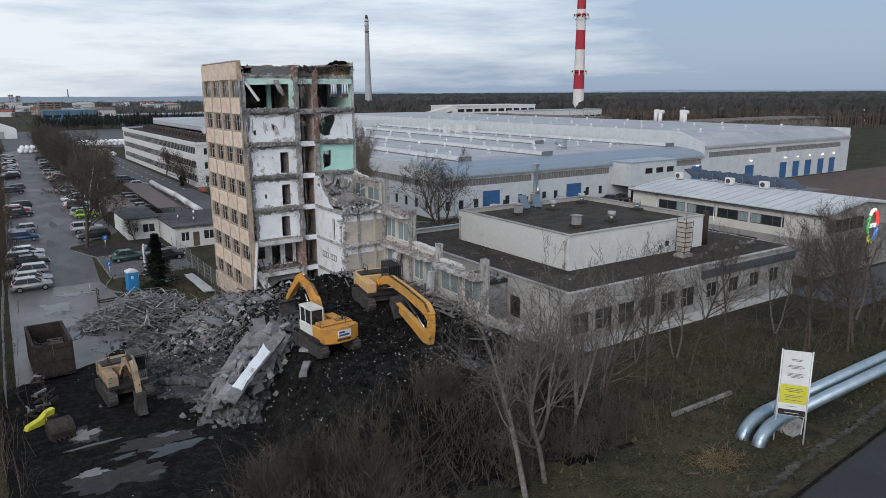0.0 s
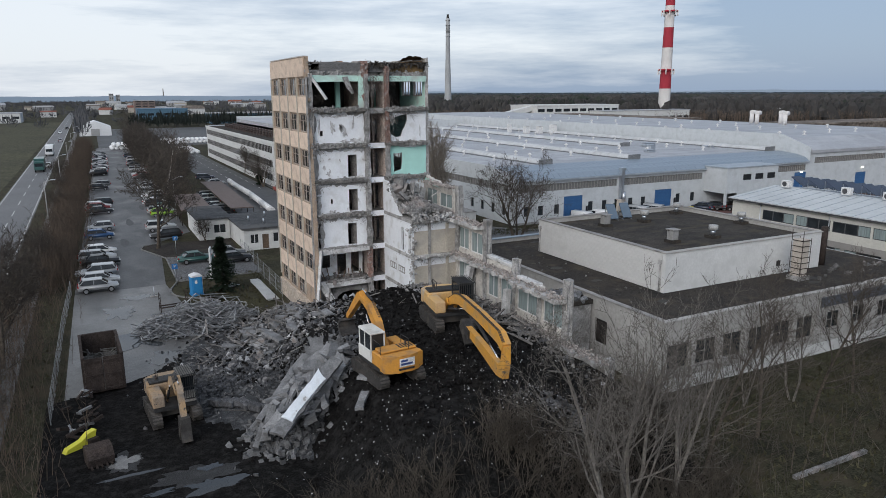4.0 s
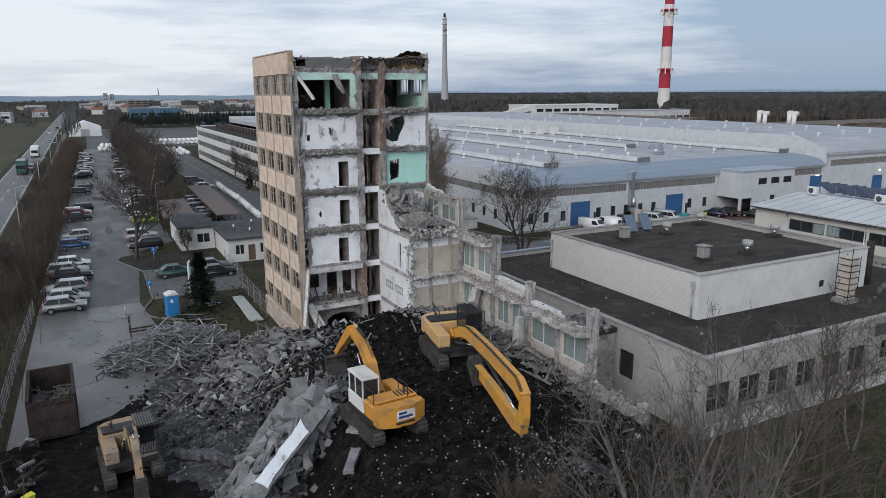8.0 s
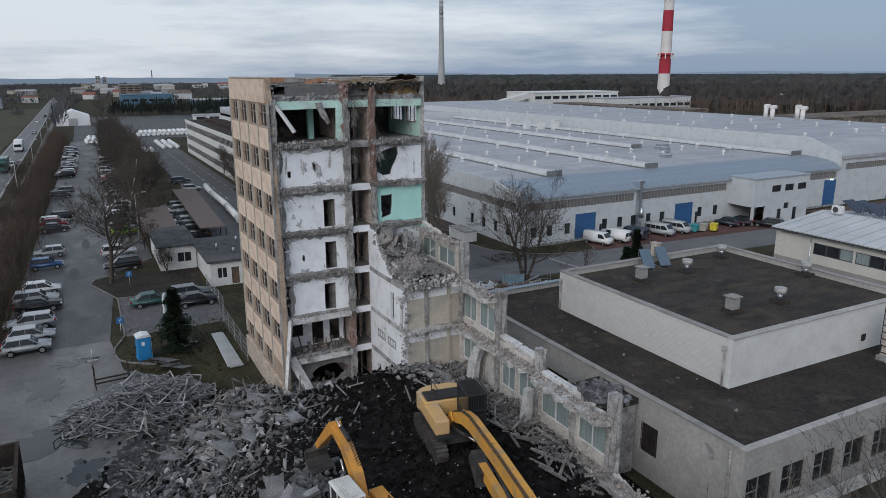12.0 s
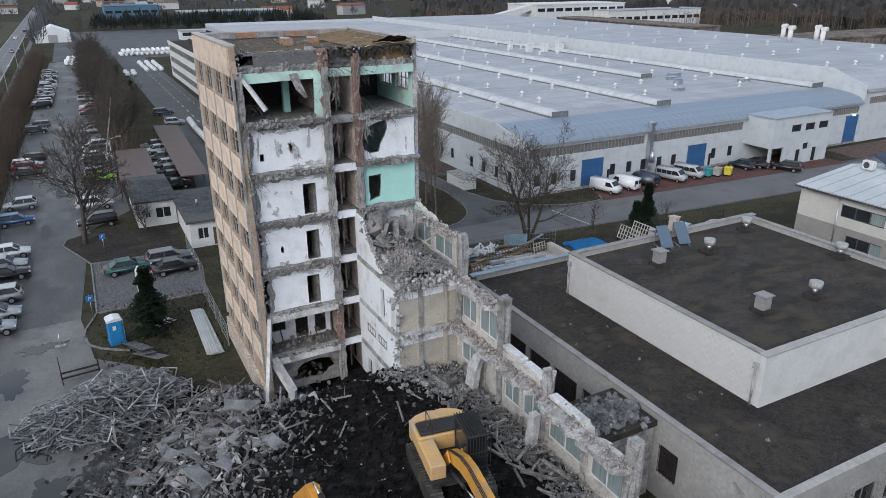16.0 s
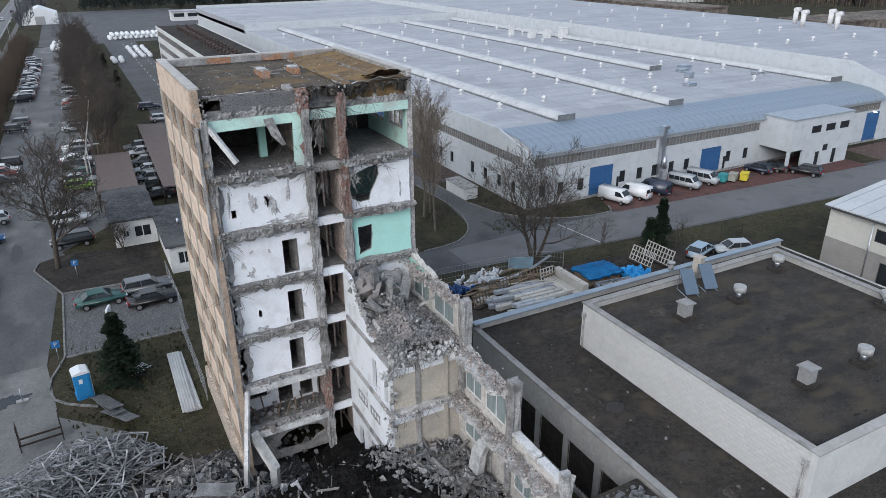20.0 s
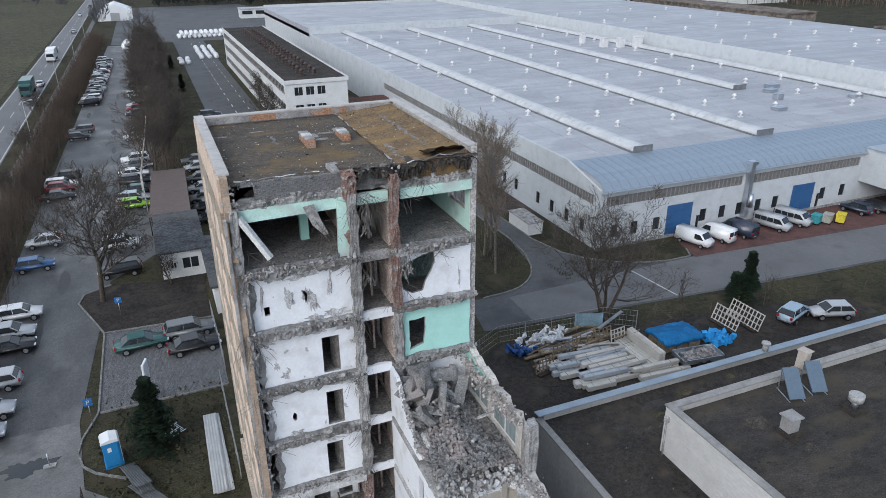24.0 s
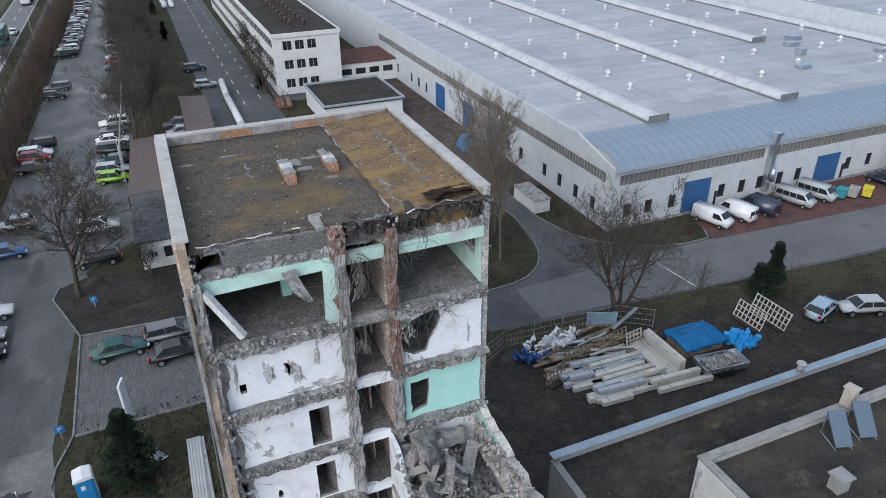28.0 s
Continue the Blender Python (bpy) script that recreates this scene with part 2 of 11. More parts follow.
def chunk(bm, c, s, rnd, flat=1.0):
    """A broken lump: a cut and skewed box."""
    r = Euler((rnd.uniform(0, 6.3), rnd.uniform(0, 6.3), rnd.uniform(0, 6.3))).to_matrix()
    vs = []
    for z in (-1, 1):
        for y in (-1, 1):
            for x in (-1, 1):
                p = Vector((x * s * rnd.uniform(0.55, 1.1), y * s * rnd.uniform(0.45, 0.9), z * s * flat * rnd.uniform(0.35, 0.8)))
                vs.append(bm.verts.new(Vector(c) + r @ p))
    for f in ((0, 2, 3, 1), (4, 5, 7, 6), (0, 1, 5, 4), (1, 3, 7, 5), (3, 2, 6, 7), (2, 0, 4, 6)):
        bm.faces.new([vs[i] for i in f])


CRUMBLED = {"broken_edge", "broken_masonry", "ledge_rubble", "roof_debris", "room_debris", "rubble", "fallen_rubble", "blockwork", "rebar", "felt_flap", "moss_tufts"}  # too small to pick apart


def part(name, bm, material, parent=None, label=""):
    me = bpy.data.meshes.new(name)
    bm.normal_update()
    bm.to_mesh(me)
    bm.free()
    for mm in material if isinstance(material, (list, tuple)) else (material,):
        me.materials.append(mm)
    ob = new(name, me)
    if parent is not None:
        ob.parent = parent
    if label:
        ob["label"] = label
    if name in CRUMBLED:
        tagged(ob, label, kind="stuff")
    return ob


def pbox(name, dims, material, parent=None, label="", bevel=0.0):
    bm = bmesh.new()
    box(bm, *dims)
    if bevel:
        bmesh.ops.bevel(bm, geom=bm.edges[:], offset=bevel, segments=1, affect="EDGES")
    return part(name, bm, material, parent, label)


def share(name, ob, parent, m):
    """Another object on the mesh of ob, under parent."""
    o = new(name, ob.data)
    o.parent = parent
    o.matrix_basis = m
    return o


def thing(name, m=None, label="", category="", group="", kind=""):
    e = new(name)
    e.empty_display_size = 0.3
    if m is not None:
        e.matrix_world = m
    return tagged(e, label, category, group, kind)


def wall_with_holes(bm, u0, u1, v0, v1, holes, place, thick):
    """A wall over (u, v) with rectangular holes cut through; place(u, v, d) gives the 3D point at depth d."""
    us = sorted({u0, u1, *(h[0] for h in holes), *(h[1] for h in holes)})
    vs_ = sorted({v0, v1, *(h[2] for h in holes), *(h[3] for h in holes)})

    def solid(i, j):
        if not (0 <= i < len(us) - 1 and 0 <= j < len(vs_) - 1):
            return False
        cu, cv = (us[i] + us[i + 1]) / 2, (vs_[j] + vs_[j + 1]) / 2
        return not any(h[0] < cu < h[1] and h[2] < cv < h[3] for h in holes)

    cache = {}

    def vert(i, j, d):
        if (i, j, d) not in cache:
            cache[i, j, d] = bm.verts.new(place(us[i], vs_[j], d * thick))
        return cache[i, j, d]

    for i in range(len(us) - 1):
        for j in range(len(vs_) - 1):
            if not solid(i, j):
                continue
            for d in (0, 1):
                f = [vert(i, j, d), vert(i + 1, j, d), vert(i + 1, j + 1, d), vert(i, j + 1, d)]
                bm.faces.new(f if d == 0 else f[::-1])
            for di, dj, a, b_ in ((-1, 0, (i, j), (i, j + 1)), (1, 0, (i + 1, j), (i + 1, j + 1)), (0, -1, (i, j), (i + 1, j)), (0, 1, (i, j + 1), (i + 1, j + 1))):
                if not solid(i + di, j + dj):
                    bm.faces.new([vert(*a, 0), vert(*b_, 0), vert(*b_, 1), vert(*a, 1)])
    bmesh.ops.recalc_face_normals(bm, faces=bm.faces[:])


# ---- shared materials ----
M_ASPHALT = mat("asphalt", (0.060, 0.062, 0.066), (0.088, 0.090, 0.094), 0.12, 0.75, 0.25, c3=(0.045, 0.046, 0.05), s3=2.0, fine=60)
M_WETCON = mat("yard_concrete", (0.150, 0.147, 0.143), (0.090, 0.088, 0.086), 0.22, 0.34, 0.2, c3=(0.055, 0.055, 0.055), s3=1.4, fine=40, grit=0.22)
M_GRASS = mat("winter_grass", (0.050, 0.048, 0.029), (0.031, 0.030, 0.022), 0.15, 0.95, 0.6, c3=(0.062, 0.052, 0.036), s3=3.0, fine=50, grit=0.5)
M_SOIL = mat("black_soil", (0.0065, 0.0062, 0.0062), (0.012, 0.0115, 0.0112), 0.5, 0.95, 1.0, c3=(0.021, 0.020, 0.0195), s3=4.0, fine=16, grit=0.55)
M_KERB = mat("kerb_stone", (0.21, 0.21, 0.205), (0.15, 0.15, 0.145), 1.5, 0.9)
M_CONC = mat("broken_concrete", (0.40, 0.395, 0.39), (0.28, 0.275, 0.27), 0.9, 0.95, 0.8, c3=(0.19, 0.185, 0.18), s3=2.0, vary=0.3, grit=0.3)
M_RUBBLE = mat("rubble", (0.24, 0.237, 0.236), (0.13, 0.128, 0.127), 1.2, 0.95, 0.9, c3=(0.28, 0.25, 0.24), s3=0.7, vary=0.45)
M_WHITEW = mat("white_plaster", (0.76, 0.78, 0.81), (0.70, 0.72, 0.76), 0.6, 0.9, 0.15, c3=(0.60, 0.605, 0.615), s3=1.6, grit=0.04, chips=(1.9, 0.665, (0.40, 0.395, 0.39)))
M_GREENW = mat("mint_plaster", (0.42, 0.70, 0.64), (0.38, 0.64, 0.58), 0.7, 0.9, 0.15, grit=0.03, chips=(1.7, 0.68, (0.46, 0.47, 0.45)))
M_BEIGEW = mat("beige_plaster", (0.46, 0.42, 0.36), (0.43, 0.40, 0.35), 0.5, 0.9, 0.2, c3=(0.37, 0.345, 0.315), s3=1.5, grit=0.10)
M_PEACH = mat("peach_panel", (0.66, 0.54, 0.44), (0.61, 0.49, 0.40), 0.8, 0.9, 0.25, c3=(0.50, 0.40, 0.33), s3=1.8, vary=0.12, grit=0.12)
M_FRAME = mat("worn_window_frame", (0.42, 0.37, 0.33), (0.24, 0.19, 0.16), 1.5, 0.8, 0.2)
M_WFRAME = mat("white_window_frame", (0.65, 0.65, 0.65), (0.55, 0.55, 0.55), 2.0, 0.6, 0.1)
M_GLASS = glass_mat("window_glass")
# near-black: shade of rooms and openings as colour; also plain black parts
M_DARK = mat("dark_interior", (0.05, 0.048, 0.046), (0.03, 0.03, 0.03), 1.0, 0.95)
M_BRICKW = mat("white_brick", (0.58, 0.575, 0.565), (0.52, 0.515, 0.505), 1.0, 0.9, 0.1, vary=0.06)
M_WHITE = mat("white_render", (0.60, 0.605, 0.60), (0.56, 0.565, 0.56), 0.4, 0.85, 0.1, c3=(0.53, 0.535, 0.53), s3=2.0)
M_ROOFD = mat("roofing_felt", (0.050, 0.045, 0.040), (0.031, 0.029, 0.028), 0.35, 0.9, 0.6, c3=(0.068, 0.058, 0.047), s3=2.0, fine=40)
M_ROOFL = mat("light_membrane", (0.36, 0.37, 0.395), (0.30, 0.31, 0.335), 0.10, 0.6, 0.1, c3=(0.40, 0.41, 0.43), s3=2.0)
M_METAL = mat("roof_sheet", (0.27, 0.325, 0.38), (0.235, 0.28, 0.335), 0.2, 0.45, 0.1, metal=0.3)
M_COPING = mat("metal_coping", (0.40, 0.44, 0.48), (0.34, 0.38, 0.42), 1.0, 0.5, 0.1, metal=0.4)
M_BLUE = mat("blue_door", (0.035, 0.11, 0.26), (0.03, 0.095, 0.23), 0.8, 0.55, 0.1)
M_BAND = mat("profiled_glazing", (0.17, 0.17, 0.165), (0.13, 0.13, 0.13), 2.0, 0.4, 0.2)
M_STEEL = mat("zinc_steel", (0.55, 0.58, 0.62), (0.46, 0.49, 0.53), 0.8, 0.35, 0.1, metal=0.9)
M_BARK = mat("bark", (0.10, 0.085, 0.07), (0.065, 0.055, 0.045), 3.0, 0.95, 0.6)
M_TWIG = mat("twigs", (0.092, 0.080, 0.070), (0.060, 0.053, 0.047), 2.0, 0.95, 0.2, vary=0.25)
M_YELLOW = mat("machine_yellow", (0.56, 0.265, 0.045), (0.49, 0.235, 0.045), 0.8, 0.5, 0.15, c3=(0.33, 0.18, 0.07), s3=2.0, grit=0.08, chips=(3.0, 0.70, (0.10, 0.08, 0.07)))
M_RUST = mat("rusty_steel", (0.058, 0.046, 0.041), (0.036, 0.030, 0.028), 1.5, 0.85, 0.4)

# ---- ground and paving ----
ground = tagged(pbox("ground", (-4800, 4800, -1500, 4900, -3.0, 0.0), M_GRASS), "dark winter grass and bare earth", "ground", kind="structure")


def sheet(name, outline, z1, material, label, category, z0=-0.05):
    bm = bmesh.new()
    prism(bm, outline, z0, z1)
    return tagged(part(name, bm, material), label, category, kind="structure")


M_PAVER = mat("block_paving", (0.17, 0.17, 0.175), (0.13, 0.13, 0.135), 0.8, 0.9, 0.4, stretch=(4, 1, 1))
# courses of paving blocks, and strips of roof membrane, in the base colour
for pv, sc, hi, lo, jt, jw, bw in ((M_PAVER, 2.6, 1.05, 0.85, 0.4, 0.03, 0.5), (M_ROOFL, 0.17, 1.07, 0.90, 0.86, 0.006, 2.2)):
    nt = pv.node_tree
    bk = nt.nodes.new("ShaderNodeTexBrick")
    bk.inputs["Scale"].default_value = sc
    bk.inputs["Color1"].default_value, bk.inputs["Color2"].default_value, bk.inputs["Mortar"].default_value = (hi, hi, hi, 1), (lo, lo, lo, 1), (jt, jt, jt, 1)
    bk.inputs["Mortar Size"].default_value, bk.inputs["Brick Width"].default_value = jw, bw
    mul = nt.nodes.new("ShaderNodeMix")
    mul.data_type, mul.blend_type = "RGBA", "MULTIPLY"
    mul.inputs["Factor"].default_value = 1.0
    bsdf = nt.nodes["Principled BSDF"]
    src = bsdf.inputs["Base Color"].links[0].from_socket
    tcn = nt.nodes.new("ShaderNodeTexCoord")
    nt.links.new(tcn.outputs["Object"], bk.inputs["Vector"])
    nt.links.new(src, mul.inputs["A"])
    nt.links.new(bk.outputs["Color"], mul.inputs["B"])
    nt.links.new(mul.outputs["Result"], bsdf.inputs["Base Color"])
M_REDPAVE = mat("red_paving", (0.125, 0.068, 0.062), (0.098, 0.058, 0.054), 0.4, 0.9, 0.2, c3=(0.075, 0.052, 0.05), s3=1.6, grit=0.14)
M_PAINT = mat("road_paint", (0.55, 0.55, 0.54), (0.40, 0.40, 0.39), 2.0, 0.8, 0.1)
M_DIRT = mat("trodden_dirt", (0.045, 0.039, 0.035), (0.028, 0.026, 0.025), 0.3, 0.95, 0.6, c3=(0.058, 0.053, 0.045), s3=2.0, fine=30)
sheet("road", [(-39.0, -300), (-32.0, -300), (-26.0, 900), (-33.0, 900)], 0.02, mat("worn_road", (0.115, 0.116, 0.12), (0.09, 0.091, 0.095), 0.1, 0.6, 0.2, fine=60), "worn grey asphalt main road with white edge lines", "road")
for k, o in enumerate((0.25, 3.45, 6.6)):
    for i in range(60 if k == 1 else 1):
        y0, y1 = (-100 + i * 14, -94 + i * 14) if k == 1 else (-300, 800)
        xl = lambda y: -39.0 + o + 6.0 * (y + 300) / 1200
        sheet("road_line", [(xl(y0), y0), (xl(y0) + 0.16, y0), (xl(y1) + 0.16, y1), (xl(y1), y1)], 0.026, M_PAINT, "white painted road line", "road marking", 0.0)
sheet("pavement", [(-29.3, -60), (-27.6, -60), (-23.4, 420), (-25.1, 420)], 0.06, mat("footway", (0.12, 0.118, 0.115), (0.085, 0.083, 0.08), 0.4, 0.8, 0.2), "narrow pale concrete footway beside the road", "pavement")
# pale c3 streaks paint the sky's sheen on wet asphalt
M_LOT = mat("patched_asphalt", (0.040, 0.042, 0.045), (0.085, 0.086, 0.088), 0.32, 0.55, 0.3, c3=(0.17, 0.168, 0.165), s3=0.55, stretch=(1.0, 0.55, 1.0), fine=45)
sheet("parking_lot", [(-23.4, 21), (-14.3, 21), (-12.6, 46), (-7.6, 52), (-7.6, 62), (-3.8, 250), (-17.0, 250)], 0.024, M_LOT, "patched grey asphalt car park with pale worn streaks", "car park")
# darker repairs and damp streaks on the car park and yard
RP = random.Random(77)
M_REPAIR = mat("asphalt_repair", (0.030, 0.031, 0.033), (0.040, 0.041, 0.044), 0.3, 0.6, 0.2, fine=60)
for i in range(9):
    yy = 34 + i * 17 + RP.uniform(-4, 4)
    cx = -21.5 + RP.uniform(0, 8) + 0.024 * (yy - 25)
    w, h = RP.uniform(0.3, 0.8), RP.uniform(1.5, 4.0)
    sheet("asphalt_patch", [(cx + w * (1 + 0.14 * math.sin(k * 2.1 + i)) * math.cos(k * 0.628), yy + h * (1 + 0.12 * math.sin(k * 1.7 + 2 * i)) * math.sin(k * 0.628)) for k in range(10)], 0.029, M_REPAIR, "dark repair patch in the asphalt", "asphalt patch", 0.0)
sheet("yard", [(-24.0, -14), (-9.5, -14), (-9.5, 9), (-13.6, 13), (-14.3, 21), (-23.4, 21)], 0.028, M_WETCON, "wet stained concrete yard", "yard")
RG = random.Random(3)
sheet("site_floor", ragged((-25, -37.5), (6.5, -38.0), 0.7, 0.5, RG) + ragged((6.5, -38.0), (8.0, -29.5), 0.7, 0.5, RG) + ragged((8.0, -29.5), (13.0, -27.5), 0.7, 0.3, RG) + [(13.5, -8), (13.5, 2), (-3, 2), (-9.5, 6)] + ragged((-9.5, 6), (-18, -6), 0.6, 0.35, RG) + ragged((-18, -6), (-25, -9), 0.6, 0.35, RG) + [(-25, -9)], 0.034, M_SOIL, "churned black demolition soil", "ground", 0.0)
sheet("paved_bay", [(-13.0, 21.6), (-3.3, 21.7), (-3.3, 33.6), (-12.9, 34.3)], 0.03, M_PAVER, "grey concrete block paving with parked cars", "parking bay")
sheet("inner_road", [(1.5, 56), (15.5, 56), (15.5, 300), (5.0, 300), (4.8, 95)], 0.026, M_ASPHALT, "dark asphalt works road with white dashes", "road")
sheet("gate_yard", [(-12.9, 34.5), (-3.6, 34.0), (-3.2, 44), (-7.4, 44), (-12.5, 45.0), (-15.0, 43.5), (-15.4, 41.6), (-14.2, 38.2)], 0.034, M_DIRT, "bare trodden earth by the gatehouse", "ground")
sheet("works_road", [(19.5, 20.9), (60, 17.6), (130, 13.8), (130, 23.0), (48.4, 26.7), (45.3, 26.7), (39.5, 28.8), (35.4, 33.3), (34.2, 38.4), (33.6, 60), (31.5, 110), (16, 110), (16, 95), (29, 92), (31.0, 60), (31.7, 39.5), (30.5, 31.7), (28.3, 28.5), (24.9, 27.0), (20.5, 26.7)], 0.022, M_ASPHALT, "grey asphalt road along the factory hall", "road")
sheet("concrete_apron", [(24.6, 20.9), (40.5, 19.5), (66, 17.6), (130, 14.2), (130, 21.8), (75, 24.8), (48.6, 26.5), (39.7, 26.4), (24.7, 26.0)], 0.028, mat("pale_concrete_road", (0.135, 0.135, 0.139), (0.115, 0.115, 0.119), 0.12, 0.8, 0.2, c3=(0.10, 0.10, 0.103), s3=2.5, fine=60, grit=0.09), "pale concrete roadway", "road", 0.0)
sheet("red_parking", [(48.6, 26.3), (95, 23.6), (95, 32.1), (50.2, 32.1), (49.2, 28.6)], 0.034, M_REDPAVE, "red block-paved parking strip before the hall", "parking strip")
sheet("storage_yard", [(14, 2.2), (56, 2.2), (56, 13.0), (36, 16.3), (19.5, 18.5), (12, 12)], 0.02, M_DIRT, "bare earth storage yard", "yard")
sheet("front_road", [(-60, -75), (120, -75), (120, -46.0), (21.9, -47.2), (7.5, -48.5), (-60, -52)], 0.03, mat("street_asphalt", (0.020, 0.021, 0.023), (0.028, 0.029, 0.031), 0.3, 0.65, 0.2, fine=60), "dark asphalt street below", "road")
sheet("side_parking", [(46.2, -25.6), (80, -25.6), (80, -33), (46.2, -33)], 0.02, M_ASPHALT, "asphalt strip beside the low building", "yard")
sheet("paved_strip", [(33.7, 48.0), (39.2, 46.0), (39.2, 99.8), (32.9, 99.8), (32.9, 77), (33.6, 60)], 0.03, mat("brown_paving", (0.085, 0.062, 0.056), (0.060, 0.048, 0.045), 0.4, 0.85, 0.3, c3=(0.10, 0.09, 0.085), s3=1.5, grit=0.15), "brown block-paved strip along the hall", "yard")
# kerbs, cut into stones
def kerb(pts, w=0.15, h=0.13, group="kerb stones", step=1.0, stone=None):
    k = thing("kerb", label="line of pale concrete kerb stones", category="kerb", kind="structure")
    for (ax, ay), (bx, by) in zip(pts, pts[1:]):
        ln = math.hypot(bx - ax, by - ay)
        n = max(1, round(ln / step))
        for i in range(n):
            bm = bmesh.new()
            t0, t1 = (i + 0.015) / n, (i + 0.985) / n
            bar(bm, (ax + (bx - ax) * t0, ay + (by - ay) * t0, h / 2 - 0.03), (ax + (bx - ax) * t1, ay + (by - ay) * t1, h / 2 - 0.03), w, h + 0.06)
            part("kerb_stone", bm, stone or M_KERB, k)


kerb([(-13.0, 21.6), (-13.3, 20.6), (-14.0, 18.6), (-14.2, 16.9), (-13.8, 15.4), (-13.0, 14.4), (-12.2, 13.8), (-11.0, 13.0)])
kerb([(-12.9, 34.45), (-3.4, 33.8)])
kerb([(-13.0, 21.6), (-12.9, 34.4), (-14.2, 38.2), (-15.4, 41.6), (-15.0, 43.6), (-12.5, 45)])
kerb([(-12.9, 21.5), (-3.4, 21.6)])
kerb([(31.5, 48), (31.8, 39.5), (31.4, 35.0), (30.4, 31.7), (29.4, 29.8), (28.2, 28.5), (26.8, 27.5), (24.9, 27.0), (22.2, 26.8)])
kerb([(34.0, 48), (34.2, 38.4), (35.4, 33.3), (37.2, 30.7), (39.5, 28.8), (42.3, 27.4), (45.3, 26.7), (48.3, 26.75), (49.2, 28.5)])
sheet("road_line", [(39.7, 26.3), (39.85, 26.3), (40.6, 19.7), (40.45, 19.7)], 0.036, M_PAINT, "worn white line across the roadway", "road marking", 0.0)
kerb([(-40, -51), (7.5, -48.3), (21.9, -47.0), (70, -46.2)], 0.15, 0.08, stone=MATS["black_soil"])
kerb([(16, -46.0), (60, -42.5)], 0.12, 0.06, stone=MATS["black_soil"])

# ---- the half-demolished tower ----
FL = [0.7 + 3.15 * k for k in range(8)]
TX0, TX1, TY1 = -3.3, 8.6, 12.0
R = random.Random(11)
tower = thing("tower_block", label="half-demolished office tower with peach panels and torn-open rooms", category="office building")
M_SCAR = mat("bare_masonry", (0.34, 0.33, 0.325), (0.23, 0.225, 0.22), 1.6, 0.95, 0.9, c3=(0.44, 0.43, 0.425), s3=0.6, grit=0.3)
M_REDBR = mat("red_brick", (0.26, 0.165, 0.14), (0.19, 0.135, 0.12), 2.5, 0.95, 0.6, c3=(0.33, 0.31, 0.30), s3=1.1)
courses(M_REDBR, 3.6, 1.1, 0.75, 1.35, 0.03)
M_PINKW = mat("dusty_pink_plaster", (0.48, 0.40, 0.36), (0.42, 0.35, 0.31), 0.8, 0.95, 0.2, c3=(0.30, 0.27, 0.25), s3=1.4)
M_FLOORD = mat("dusty_floor", (0.20, 0.19, 0.18), (0.14, 0.135, 0.13), 0.7, 0.95, 0.5)
M_MOSS = mat("mossy_felt", (0.118, 0.100, 0.080), (0.082, 0.075, 0.067), 0.55, 0.95, 0.9, c3=(0.185, 0.130, 0.068), s3=0.75, fine=30, stretch=(0.7, 1.5, 1), grit=0.42, chips=(5.5, 0.715, (0.21, 0.20, 0.19)))
M_FELT2 = mat("torn_felt", (0.10, 0.085, 0.07), (0.07, 0.062, 0.055), 0.8, 0.9, 0.5)
M_REBAR = mat("bare_rebar", (0.10, 0.08, 0.07), (0.07, 0.06, 0.055), 2.0, 0.8)
M_DOORB = mat("brown_door", (0.13, 0.09, 0.06), (0.10, 0.07, 0.05), 1.0, 0.7)
M_CURTAIN = mat("pale_curtained_glass", (0.27, 0.33, 0.33), (0.19, 0.23, 0.235), 1.2, 0.25, 0.1, stretch=(8, 8, 0.5))

# flank: windows between panels, four bays on seven floors
BAY0, BAYW = -0.45, 3.09
holes = [(BAY0 + i * BAYW + 0.28, BAY0 + (i + 1) * BAYW - 0.28, FL[k] + 1.1, FL[k] + 2.65) for k in range(7) for i in range(4) if not (k == 0 and i == 0)]
bm = bmesh.new()
outer = ragged((-0.9, 0.0), (-0.8, 9), 0.8, 0.10, R) + ragged((-0.8, 9), (-0.1, 23.95), 0.7, 0.14, R) + [(-0.1, 24.0), (TY1, 24.0), (TY1, 0.0)]
poly_wall(bm, outer[::-1], [[(a, c), (a, d), (b, d), (b, c)] for a, b, c, d in holes], lambda u, v, d: (TX0 + d, u, v), 0.30)
part("flank_wall", bm, mat("flank_render", (0.40, 0.31, 0.24), (0.33, 0.26, 0.20), 0.9, 0.95, 0.3, c3=(0.27, 0.23, 0.20), s3=1.5, grit=0.2), tower, "brown-grey rendered wall between the panels")
wf = bmesh.new()
W, H = BAYW - 0.56, 1.55
lights = [(i * W / 3 + 0.05, (i + 1) * W / 3 - 0.05, v0, v1) for i in range(3) for v0, v1 in ((0.08, 0.95), (1.0, H - 0.08))]
wall_with_holes(wf, 0, W, 0, H, lights, lambda u, v, d: (-0.02 + d, u, v), 0.07)
frame_me, pane_me, panel_me, fin_me = None, None, None, None
